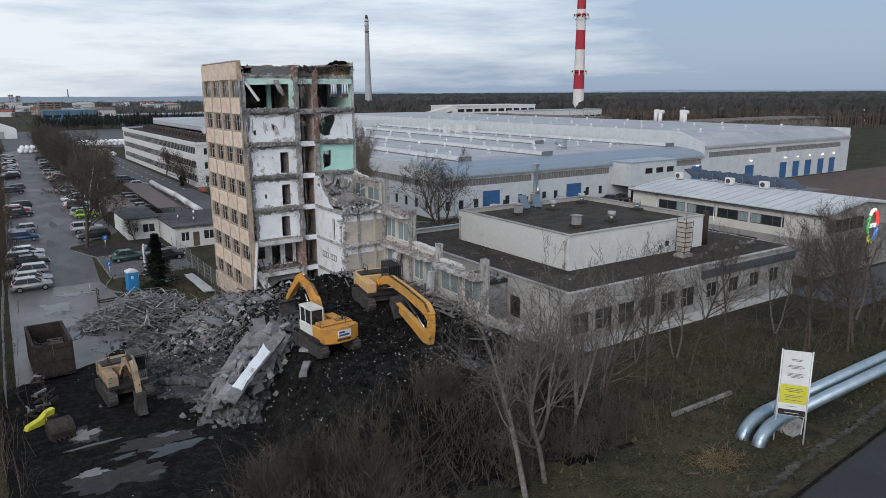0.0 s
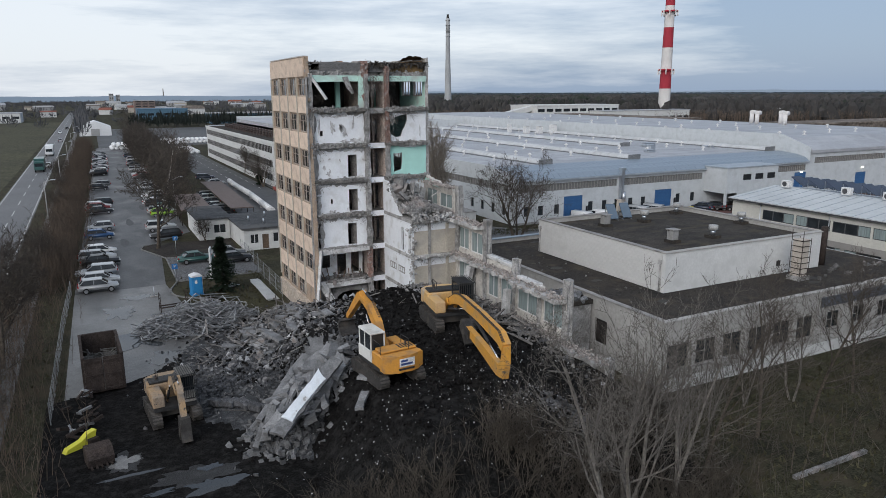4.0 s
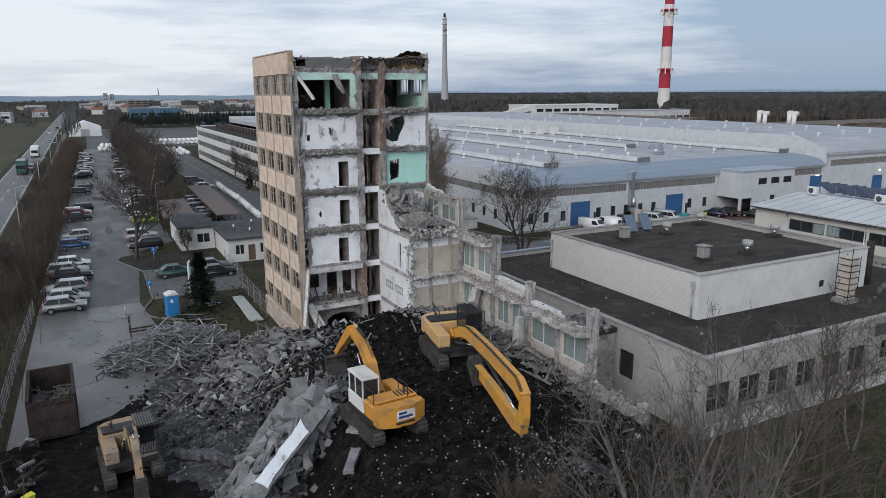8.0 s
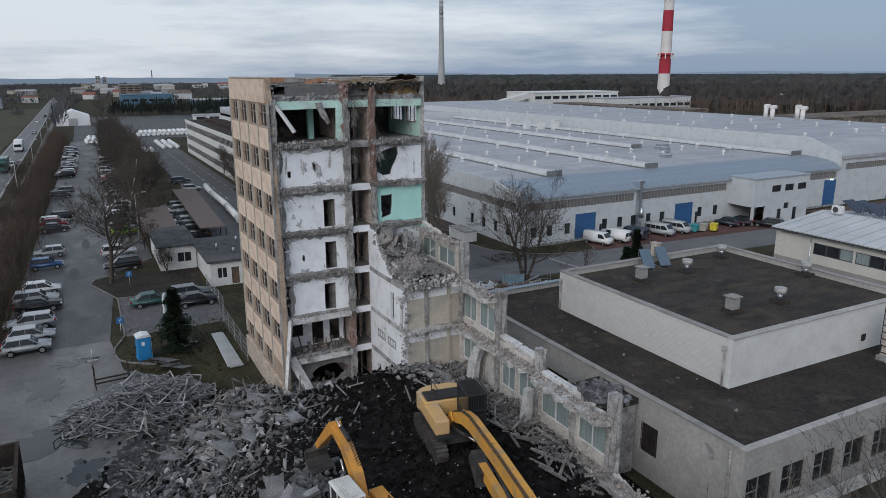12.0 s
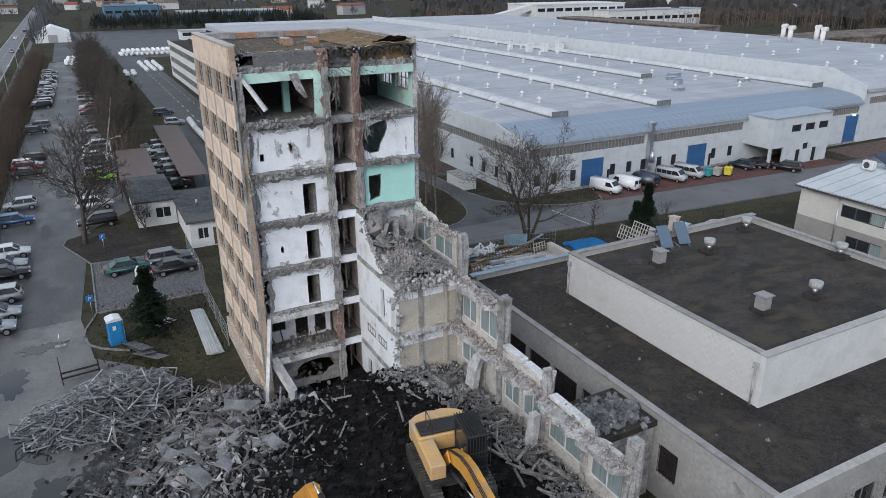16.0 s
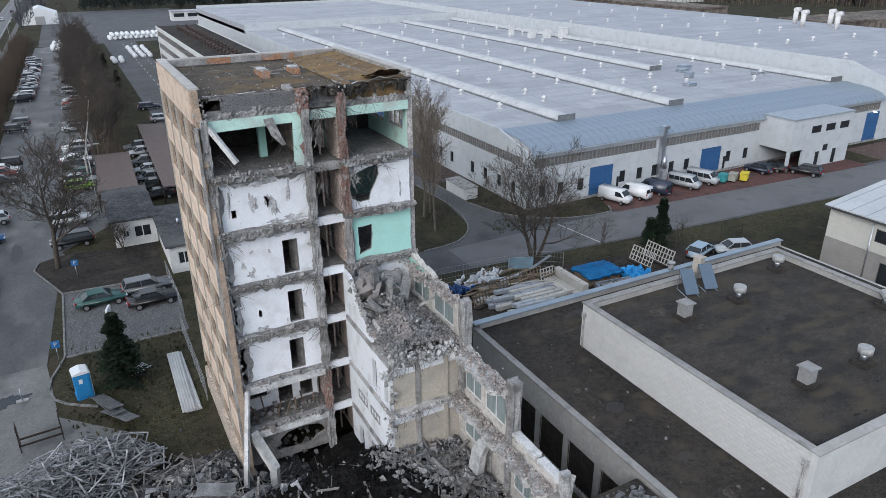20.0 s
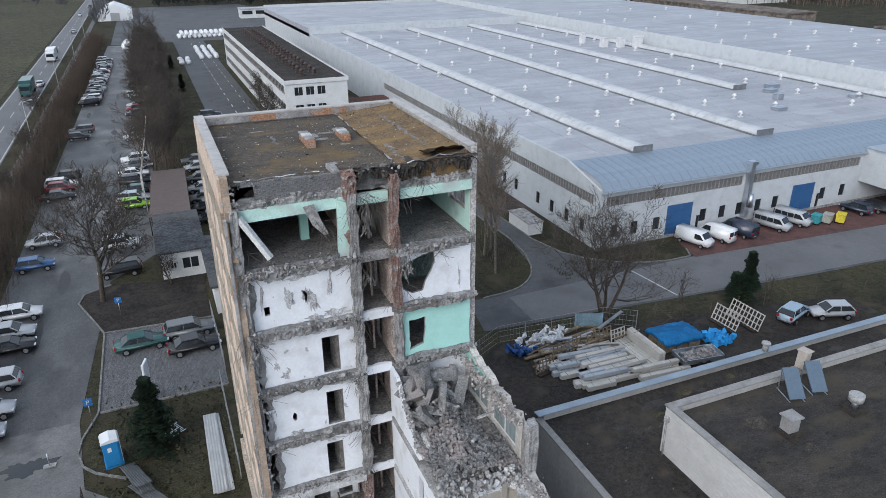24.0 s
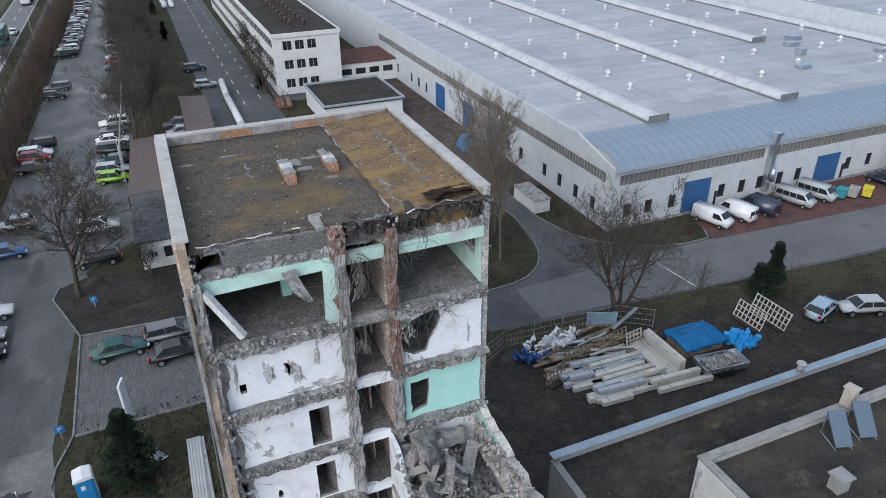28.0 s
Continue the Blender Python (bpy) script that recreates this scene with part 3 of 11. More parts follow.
for k in range(7):
    for i in range(4):
        y0 = BAY0 + i * BAYW
        if not (k == 0 and i == 0):
            m = Matrix.Translation((TX0 + 0.10, y0 + 0.28, FL[k] + 1.1))
            if frame_me is None:
                frame_me = part("window", wf, M_FRAME, tower)
                frame_me.matrix_basis = m
                w = frame_me
                pane_me = pbox("pane", (0.012, 0.024, 0.11, W - 0.11, 0.09, H - 0.09), M_GLASS, w)
            else:
                w = share("window", frame_me, tower, m)
                share("pane", pane_me, w, Matrix())
        if k == 0:
            continue
        # a peach panel under each window, down to the window below
        m = Matrix.Translation((TX0, y0 + 0.20, FL[k] - 0.42))
        if panel_me is None:
            bm = bmesh.new()
            box(bm, -0.09, -0.002, 0.0, BAYW - 0.40, 0, 1.46)
            bmesh.ops.bevel(bm, geom=bm.edges[:], offset=0.025, segments=1, affect="EDGES")
            panel_me = part("panel", bm, M_PEACH, tower)
            panel_me.matrix_basis = m
        else:
            share("panel", panel_me, tower, m @ Matrix.Rotation(radians(R.uniform(-0.5, 0.5)), 4, "X"))
for i in range(5):
    y0 = BAY0 + i * BAYW
    z0 = 2.2 if i else 2.6
    pbox("fin", (TX0 - 0.13, TX0 - 0.003, y0 - 0.09, y0 + 0.09, z0, 22.3), M_SCAR if i == 0 else M_BEIGEW, tower)
bm = bmesh.new()
poly_wall(bm, [(0.35, 22.35), (TY1, 22.35), (TY1, 23.92)] + ragged((0.15, 23.92), (0.35, 22.35), 0.4, 0.1, R), [], lambda u, v, d: (TX0 - 0.10 + d, u, v), 0.097)
part("parapet_panel", bm, M_PEACH, tower, "weathered peach render band below the roof edge")
pbox("plinth", (TX0 - 0.22, TX0 - 0.004, -1.0, TY1, 0, 1.75), mat("plinth_render", (0.52, 0.44, 0.37), (0.44, 0.38, 0.32), 0.7, 0.95, 0.3, c3=(0.36, 0.32, 0.28)), tower, "pale plinth band at the foot")

# rear and far walls
bm = bmesh.new()
bh = [(x, x + 1.9, FL[k] + 1.0, FL[k] + 2.5) for k in range(7) for x in (-2.4, 0.2, 5.2)]
wall_with_holes(bm, TX0 + 0.31, TX1 - 0.31, 0, 23.95, bh, lambda u, v, d: (u, TY1 - d, v), 0.3)
part("rear_wall", bm, M_SCAR, tower)
bm = bmesh.new()
rh = [(0.9 + i * 2.75, 0.9 + i * 2.75 + 2.1, FL[k] + 1.0, FL[k] + 2.5) for k in range(7) for i in range(4)]
wall_with_holes(bm, 0.25, TY1, 0, 24.0, rh, lambda u, v, d: (TX1 - d, u, v), 0.3)
part("far_flank_wall", bm, mat("grey_render", (0.48, 0.46, 0.44), (0.40, 0.385, 0.37), 0.8, 0.95, 0.3), tower, "grey rendered outer wall")
bm2 = bmesh.new()
wall_with_holes(bm2, 0, 2.1, 0, 1.5, [(0.08, 0.66, 0.08, 1.42), (0.74, 1.36, 0.08, 1.42), (1.44, 2.02, 0.08, 1.42)], lambda u, v, d: (d - 0.03, u, v), 0.06)
fw = None
for k in (3, 4, 5, 6):
    for i in range(4):
        m = Matrix.Translation((TX1 - 0.17, 0.9 + i * 2.75, FL[k] + 1.0))
        if fw is None:
            fw = part("window", bm2, M_FRAME, tower, "dark timber window frame without glass")
            fw.matrix_basis = m
        else:
            share("window", fw, tower, m)

# slabs
for k in range(1, 8):
    z = FL[k] if k < 7 else 22.75
    bm = bmesh.new()
    yf = -0.35 if k < 7 else 0.15
    x0, x1 = TX0 + 0.31, TX1 - 0.31
    outl = ragged((x0, yf), (2.25, yf), 0.3, 0.12, R) + ragged((2.25, yf + 0.5), (4.1, yf + 0.45), 0.3, 0.1, R) + ragged((4.1, yf), (x1, yf), 0.3, 0.12, R) + [(x1, yf), (x1, 11.69), (x0, 11.69)]
    prism(bm, outl, z - 0.28, z)
    part("floor_slab", bm, M_FLOORD if k != 7 else M_CONC, tower)
    bm = bmesh.new()
    for xa, xb in ((x0, 2.25), (4.1, x1)):
        prev = None
        nn = int((xb - xa) / 0.11)
        bite = 0.0
        for i in range(nn + 1):
            if R.random() < 0.10:
                bite = R.uniform(0.0, 0.22)
            xx = xa + (xb - xa) * i / nn
            yy = yf - 0.05 + bite
            ring = [bm.verts.new((xx, yy + R.uniform(-0.09, 0.05), z - 0.30 - R.uniform(-0.04, 0.10))), bm.verts.new((xx, yy + R.uniform(-0.11, 0.04), z - 0.12 + R.uniform(-0.06, 0.06))), bm.verts.new((xx, yy + R.uniform(-0.04, 0.10), z + R.uniform(0.0, 0.07))), bm.verts.new((xx, yf + 0.55, z + 0.004))]
            if prev:
                for q in range(3):
                    bm.faces.new((prev[q], ring[q], ring[q + 1], prev[q + 1]))
            prev = ring
    for a_, n_, sz in (((x0, yf - 0.02, z - 0.05), 150, 0.045), ((x0, yf + 0.05, z + 0.03), 36, 0.10)):
        crumbs(bm, a_, (2.3, a_[1], a_[2]), n_, (0.1, 0.09, 0.05), sz, R)
        crumbs(bm, (4.1, a_[1], a_[2]), (x1, a_[1], a_[2]), int(n_ * 0.8), (0.1, 0.09, 0.05), sz, R)
    part("broken_edge", bm, M_CONC, tower, "crumbled slab edge")

M_PALEMINT = mat("pale_mint_paint", (0.52, 0.72, 0.65), (0.46, 0.64, 0.58), 0.9, 0.9, 0.2, c3=(0.42, 0.46, 0.44), s3=0.7, grit=0.08)
M_PATCH = mat("torn_plaster", (0.50, 0.50, 0.51), (0.36, 0.355, 0.36), 2.2, 0.95, 0.6)
M_ATTIC = mat("attic_blockwork", (0.17, 0.169, 0.172), (0.125, 0.124, 0.127), 1.2, 0.95, 0.3, c3=(0.21, 0.207, 0.205), s3=1.5, vary=0.15)
# cross walls seen on the cut face
def face(u, v, d):
    return (u, 0.06 + d, v)


def cut_wall(k, x0, x1, material, holes_=(), top=None, y=0.0, label="", torn=(0.10, 0.14, 0.5, 0.3)):
    """A bare wall with a torn plaster coat before it; torn: how deep the coat is gone at the foot, right, top and left."""
    t = FL[k + 1] - 0.28 if top is None else top
    bm = bmesh.new()
    out = [(x0, FL[k]), (x1, FL[k])] + ragged((x1, FL[k]), (x1, t), 0.3, 0.03, R)[1:] + ragged((x1, t), (x0, t), 0.5, 0.02, R) + ragged((x0, t), (x0, FL[k]), 0.22, 0.13, R)[1:]
    poly_wall(bm, out, list(holes_), lambda u, v, d: (u, 0.088 + y + d, v), 0.14)
    part("wall_core", bm, M_SCAR, tower, "bare grey masonry behind the torn plaster")
    c = [(x0 + 0.16, FL[k] + 0.02), (x1 - 0.02, FL[k] + 0.02), (x1 - 0.02, t - 0.03), (x0 + 0.16, t - 0.03)]
    bm = bmesh.new()
    poly_wall(bm, [q for i in range(4) for q in tear(c[i], c[(i + 1) % 4], torn[i], R)], list(holes_), lambda u, v, d: (u, 0.06 + y + d, v), 0.026)
    return part("room_wall", bm, material, tower, label)


def rect(x0, x1, z0, z1):
    return [(x0, z0), (x0, z1), (x1, z1), (x1, z0)]


def scar(k, cx, cz, rx, rz, material=None, y=0.0, n=34):
    """A torn patch with a ragged rim and a curled flap of plaster beside it."""
    o, lean = R.uniform(0, 90), R.uniform(-0.35, 0.35)
    pts = []
    for i in range(n):
        a = 2 * math.pi * i / n
        r = 1.0 + 0.9 * noise.noise((2 * math.cos(a), 2 * math.sin(a), o)) + 0.5 * noise.noise((5 * math.cos(a), 5 * math.sin(a), o))
        u, v = rx * 1.15 * max(0.25, r) * math.cos(a), rz * 1.15 * max(0.25, r) * math.sin(a)
        pts.append((cx + u + lean * v, FL[k] + cz + v))
    bm = bmesh.new()
    poly_wall(bm, pts, [], lambda u, v, d: (u, 0.056 + y + d, v), 0.003)
    part("plaster_scar", bm, material or M_PATCH, tower)
    if rz > 0.3:
        bm = bmesh.new()
        a = Vector((cx + rx * 0.9, 0.04 + y, FL[k] + cz + rz * 0.5))
        for i in range(5):
            b_ = a + Vector((R.uniform(-0.05, 0.02), -R.uniform(0.0, 0.03), -rz * 0.28))
            bar(bm, a, b_, 0.07, 0.012)
            a = b_
        part("plaster_flap", bm, M_PATCH, tower)


LX0, LX1 = -2.85, 2.1
cut_wall(5, LX0, LX1, M_WHITEW, [rect(-2.15, -1.9, FL[5] + 0.75, FL[5] + 1.2)], label="white plastered room wall with torn patches")
for k in (4, 3, 2):
    dx = 0.35 if k > 2 else 0.15
    hs = [rect(dx, dx + 0.85, FL[k] + 0.15, FL[k] + 2.15)]
    if k == 3:
        hs += [blob(-1.3, FL[3] + 1.15, 0.13, 0.25, 7, R, 0.2)[::-1], blob(-2.45, FL[3] + 1.75, 0.24, 0.13, 7, R, 0.2)[::-1]]
    cut_wall(k, LX0 + 0.12 * (5 - k), LX1, M_WHITEW, hs, label="white plastered room wall with an empty doorway")
cut_wall(1, LX0, LX1, M_WHITEW, [rect(-0.5, 0.4, FL[1] + 0.1, FL[1] + 2.1), rect(-2.4, -1.2, FL[1] + 0.9, FL[1] + 2.1), rect(0.9, 1.7, FL[1] + 0.2, FL[1] + 2.2)], y=1.6)
cut_wall(0, LX0, LX1, M_SCAR, [blob(0.2, FL[0] + 1.1, 1.5, 0.75, 16, R, 0.25)[::-1]], y=0.35)
for k, cx, cz, rx, rz in ((5, -1.0, 1.5, 0.16, 0.42), (5, -0.2, 1.45, 0.14, 0.35), (5, 0.05, 1.15, 0.22, 0.5), (5, 0.95, 1.8, 0.07, 0.5), (5, -2.2, 1.7, 0.06, 0.6), (5, -0.4, 2.5, 0.5, 0.16), (5, -1.6, 2.55, 0.35, 0.1), (5, 0.1, 0.2, 0.35, 0.14), (5, 1.2, 0.25, 0.5, 0.18),
                          (4, -1.9, 1.1, 0.10, 0.2), (4, -1.5, 0.5, 0.16, 0.2), (4, -2.3, 2.5, 0.4, 0.2), (4, 0.0, 2.6, 0.6, 0.13), (4, 1.6, 2.6, 0.4, 0.2),
                          (3, -2.5, 1.2, 0.12, 0.6), (3, -1.3, 0.15, 0.3, 0.12), (3, -2.0, 2.6, 0.6, 0.12), (3, 1.6, 2.55, 0.45, 0.2), (2, -2.3, 2.5, 0.4, 0.15), (2, 0.3, 2.5, 0.7, 0.2), (2, -2.4, 0.8, 0.05, 0.35)):
    scar(k, cx, cz, rx, rz)
# right-hand rooms
KNOCKED = []
edge = [(4.6, 0.75), (5.1, 0.45), (5.65, 0.5), (5.8, 1.0), (6.1, 1.5), (6.3, 2.0), (6.25, 2.55), (5.6, 2.45), (4.9, 2.15), (4.5, 2.05), (4.52, 1.3)]
for (xa, za), (xb, zb) in zip(edge, edge[1:] + edge[:1]):
    KNOCKED += [(p, FL[5] + q) for p, q in ragged((xa, za), (xb, zb), 0.22, 0.06, R)[:-1]]
KNOCKED = KNOCKED[::-1]
cut_wall(5, 4.35, 8.28, M_WHITEW, [KNOCKED], label="white plastered room wall with a hole knocked through", torn=(0.2, 0.1, 0.22, 0.02))
cut_wall(4, 4.35, 8.28, M_GREENW, [([(4.85, FL[4] + 0.35)] + ragged((4.85, FL[4] + 0.35), (4.85, FL[4] + 2.1), 0.3, 0.07, R)[1:-1] + ragged((4.85, FL[4] + 2.1), (5.75, FL[4] + 2.15), 0.3, 0.04, R)[:-1] + ragged((5.75, FL[4] + 2.15), (5.65, FL[4] + 0.3), 0.3, 0.05, R))], label="mint-green plastered room wall with a broken doorway", torn=(0.16, 0.08, 0.16, 0.2))
cut_wall(3, 4.35, 8.28, M_WHITEW, [rect(4.75, 5.3, FL[3] + 0.2, FL[3] + 2.0)])
for k, cx, cz, rx, rz in ((5, 7.6, 1.0, 0.03, 0.55), (5, 6.6, 2.65, 1.0, 0.1), (5, 4.6, 2.4, 0.2, 0.35), (4, 6.8, 2.7, 0.9, 0.08)):
    scar(k, cx, cz, rx, rz, M_WHITEW if k == 4 else None)
# top floor: mint beams, columns and a rear room wall with a window
bm = bmesh.new()
poly_wall(bm, [(LX0, 21.85), (2.0, 21.95), (2.0, 22.45), (LX0, 22.45)], [], face, 0.3)
part("beam", bm, M_PALEMINT, tower, "mint-painted concrete beam")
bm = bmesh.new()
poly_wall(bm, [(4.6, 21.95), (8.28, 21.95), (8.28, 22.45), (4.6, 22.45)], [], face, 0.3)
part("beam", bm, M_PALEMINT, tower, "mint-painted concrete beam")
pbox("beam", (2.5, 4.0, 0.07, 0.33, 21.95, 22.45), M_PALEMINT, tower)
bm = bmesh.new()
poly_wall(bm, [(1.45, FL[6]), (2.35, FL[6])] + ragged((2.35, FL[6]), (2.4, 22.4), 0.4, 0.1, R)[1:] + [(1.55, 22.4)], [], lambda u, v, d: (u, -0.12 + d, v), 0.17)
part("wall_stub", bm, M_PALEMINT, tower, "mint-painted wall stub with exposed brick")
scar(6, 2.12, 0.75, 0.2, 0.45, M_REDBR, y=-0.19)
scar(6, 2.2, 2.1, 0.12, 0.5, M_PATCH, y=-0.19)
# near-black partitions: shade at the back of the open rooms, put into colour
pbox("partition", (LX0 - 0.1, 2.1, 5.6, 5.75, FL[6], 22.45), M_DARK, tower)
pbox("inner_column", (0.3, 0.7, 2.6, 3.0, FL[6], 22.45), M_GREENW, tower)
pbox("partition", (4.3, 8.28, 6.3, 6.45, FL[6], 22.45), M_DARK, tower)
pbox("partition", (4.2, 4.3, 0.2, 6.3, FL[6], 22.45), M_GREENW, tower)
bm = bmesh.new()
poly_wall(bm, [(LX0, 22.75), (2.0, 22.75)] + ragged((2.0, 23.55), (LX0, 23.6), 0.35, 0.03, R), [rect(-2.6, -1.95, 22.9, 23.42)], lambda u, v, d: (u, 0.2 + d, v), 0.14)
part("attic_wall", bm, M_ATTIC, tower, "bare grey block wall under the roof with a hole")
bm = bmesh.new()
poly_wall(bm, [(2.6, 22.75), (4.2, 22.75)] + ragged((4.2, 23.6), (2.6, 23.65), 0.3, 0.1, R), [], lambda u, v, d: (u, 0.25 + d, v), 0.14)
part("attic_wall", bm, M_ATTIC, tower)

# corridor and its columns
for k in range(7):
    top = FL[k + 1] - 0.28 if k < 6 else 22.45
    pbox("corridor_wall", (2.3, 2.45, 0.3, 8.0, FL[k], top), M_PINKW, tower)
    bm = bmesh.new()
    wall_with_holes(bm, 0.3, 8.0, FL[k], top, [(2.0, 2.9, FL[k] + 0.001, FL[k] + 2.1), (5.0, 5.9, FL[k] + 0.001, FL[k] + 2.1)], lambda u, v, d: (4.0 + d, u, v), 0.15)
    part("corridor_wall", bm, M_PINKW, tower)
    # near-black end sheet paints the shade deep in the corridor
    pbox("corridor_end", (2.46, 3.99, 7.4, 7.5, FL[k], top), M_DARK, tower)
    pbox("door_post", (3.35, 3.45, 1.5, 1.6, FL[k], FL[k] + 2.4), M_PINKW, tower)
    if k:
        bm = bmesh.new()
        box(bm, 2.3, 4.05, -0.05, 0.28, FL[k] - 0.5, FL[k] - 0.02)
        part("corridor_beam", bm, M_WHITEW if k < 6 else M_CONC, tower)
for name, x, z1, material, w in (("column", 2.2, 22.6, M_CONC, 0.42), ("column", 4.2, 23.3, M_SCAR, 0.36), ("edge_column", -2.98, 22.6, M_SCAR, 0.34)):
    for k in range(0, 7):
        t = min(FL[k + 1] - 0.3, z1) if k < 6 else z1
        b0 = FL[k] if k else 0.0
        if name == "edge_column" and k < 2:
            continue
        bm = bmesh.new()
        vs = box(bm, x - w / 2, x + w / 2, -0.30, 0.05, b0, t)
        bmesh.ops.subdivide_edges(bm, edges=bm.edges[:], cuts=7, use_grid_fill=True)
        for v in bm.verts:
            f_ = 0.10 * noise.noise((v.co.x * 2 + k, v.co.y * 2, v.co.z * 1.6))
            v.co += Vector((R.gauss(0, 0.028) + f_, R.gauss(0, 0.03) - abs(f_), 0))
        part(name, bm, M_REDBR if (name == "column" and x > 4 and k in (5, 6)) or (name == "column" and x < 3 and k == 1) else material, tower)
bm = bmesh.new()
crumbs(bm, (2.2, -0.2, 2), (2.2, -0.15, 23.7), 420, (0.12, 0.08, 0.2), 0.05, R)
crumbs(bm, (4.2, -0.2, 9), (4.3, -0.1, 23.6), 200, (0.12, 0.08, 0.2), 0.05, R)
crumbs(bm, (-2.95, -0.5, 3), (-3.0, -0.1, 23.5), 420, (0.12, 0.18, 0.2), 0.075, R)
crumbs(bm, (8.35, -0.1, 13), (8.45, 0.0, 24.0), 60, (0.05, 0.06, 0.2), 0.04, R)
part("broken_masonry", bm, M_CONC, tower, "crumbled masonry along the torn edges")
bm = bmesh.new()
for p, n, ln in (((2.75, -0.25, 22.4), 26, 1.7), ((4.35, -0.25, 20.6), 14, 1.5), ((4.3, -0.3, 17.6), 12, 1.4), ((2.2, -0.3, 9.8), 12, 1.3), ((2.3, -0.3, 6.8), 10, 1.1), ((-3.0, -0.4, 16.3), 12, 1.5), ((-2.9, -0.4, 19.4), 9, 1.2), ((-2.2, -0.3, 20.6), 10, 0.7), ((0.9, -0.2, 21.2), 9, 0.9), ((6.2, -0.2, 19.2), 8, 1.1), ((1.8, -0.4, 12.9), 10, 0.9), ((2.5, -0.2, 19.4), 10, 1.5), ((2.6, -0.2, 19.3), 12, 1.6), ((2.5, -0.2, 16), 8, 1.2), ((2.5, -0.2, 13), 6, 1.0), ((4.3, -0.2, 22.3), 10, 1.3), ((5.1, -0.1, 19.2), 9, 1.5), ((-2.8, -0.3, 13.2), 9, 1.4), ((-2.8, -0.3, 10), 8, 1.2), ((0.6, -0.2, 21.6), 5, 0.8), ((1.6, -0.3, 10), 6, 0.7), ((5.5, -0.2, 22.8), 8, 0.9), ((-1.6, -0.4, 6.8), 6, 0.9)):
    dangling(bm, p, n, ln, 0.35, R)
part("rebar", bm, M_REBAR, tower, "bent reinforcement bars")
M_SLABW = mat("worn_white_concrete", (0.60, 0.60, 0.60), (0.48, 0.48, 0.48), 0.8, 0.95, 0.4, c3=(0.34, 0.335, 0.33), s3=1.5, grit=0.2)
# hanging beam pieces
bm = bmesh.new()
bar(bm, (-2.75, -0.15, 22.2), (-1.7, -0.75, 20.4), 0.28, 0.22)
part("hanging_beam", bm, M_SLABW, tower, "white beam hanging from the top room")
bm = bmesh.new()
poly_wall(bm, [(0.0, 22.3), (0.5, 22.35), (0.75, 21.6), (1.05, 20.9), (0.85, 20.85), (0.35, 21.4)], [], lambda u, v, d: (u, -0.2 + d, v), 0.1)
part("hanging_slab", bm, M_CONC, tower)
bm = bmesh.new()
bar(bm, (-3.75, -1.9, 1.2), (-2.75, -0.75, 7.0), 0.24, 0.22)
part("leaning_post", bm, M_SLABW, tower, "white concrete post leaning against the corner")
bm = bmesh.new()
bar(bm, (-2.75, -0.45, 3.9), (-1.95, -1.85, 1.9), 0.5, 0.42)
bar(bm, (-1.98, -1.8, 2.05), (-2.1, -1.95, -0.1), 0.44, 0.42)
part("tipped_frame", bm, M_SLABW, tower, "tipped concrete beam and stub column")

# roof
def roof_z(x):
    return 23.50 if x < 4.6 else 23.56 + 0.085 * (x - 4.6)


bm = bmesh.new()
prism(bm, ragged((-2.85, 0.75), (4.55, 0.5), 0.4, 0.12, R) + [(4.6, 0.5), (4.6, 11.65), (-2.85, 11.65)], 22.76, 23.50)
part("roof_cover", bm, M_MOSS, tower, "mossy brown roofing felt")
bm = bmesh.new()
prism(bm, ragged((4.605, 0.4), (8.1, 0.3), 0.4, 0.12, R) + [(8.1, 0.3), (8.1, 11.65), (4.605, 11.65)], 22.76, 23.56)
for v in bm.verts:
    if v.co.z > 23.5:
        v.co.z = roof_z(v.co.x)
part("roof_cover", bm, mat("ochre_moss_felt", (0.215, 0.148, 0.084), (0.145, 0.106, 0.072), 0.7, 0.95, 0.9, c3=(0.265, 0.178, 0.078), s3=0.8, fine=24, stretch=(0.7, 1.5, 1), grit=0.42, chips=(5.0, 0.715, (0.24, 0.22, 0.20))), tower, "ochre mossy roofing felt")
M_COPE = mat("concrete_coping", (0.46, 0.445, 0.43), (0.40, 0.385, 0.37), 0.5, 0.9, 0.2, c3=(0.35, 0.335, 0.325), s3=2.5, vary=0.06, grit=0.07)
for i in range(6):
    y0, y1 = 0.32 + i * 1.957, 0.32 + (i + 1) * 1.957 - 0.02
    pbox("coping", (TX0 - 0.06, -2.86, y0, y1, 24.0, 24.08 + 0.006 * (i % 2)), M_COPE, tower)
    pbox("coping", (8.15, TX1 + 0.06, y0, y1, 24.0, 24.08 + 0.006 * (i % 2)), M_COPE, tower)
    pbox("coping", (-2.85 + i * 1.832, -2.85 + (i + 1) * 1.832 - 0.02, 11.62, 12.06, 23.95, 24.03), M_COPE, tower)
for pts, z in (([(4.4, 0.3), (6.0, 0.2), (6.2, 1.0), (4.6, 1.2)], 23.72), ([(5.6, 0.1), (7.9, 0.0), (7.9, 1.3), (5.9, 1.2)], 23.86), ([(2.6, 0.2), (3.6, 0.1), (3.7, 0.9), (2.6, 1.0)], 23.6), ([(-2.8, 0.2), (0.5, 0.35), (0.5, 0.75), (-2.8, 0.8)], 23.53)):
    bm = bmesh.new()
    prism(bm, pts, z, z + 0.05, Matrix.Translation((0, 0, 0)) @ Matrix.Rotation(radians(R.uniform(-2, 2)), 4, "Y"))
    part("torn_sheet", bm, M_FELT2, tower, "curled torn roofing felt")
bm = bmesh.new()
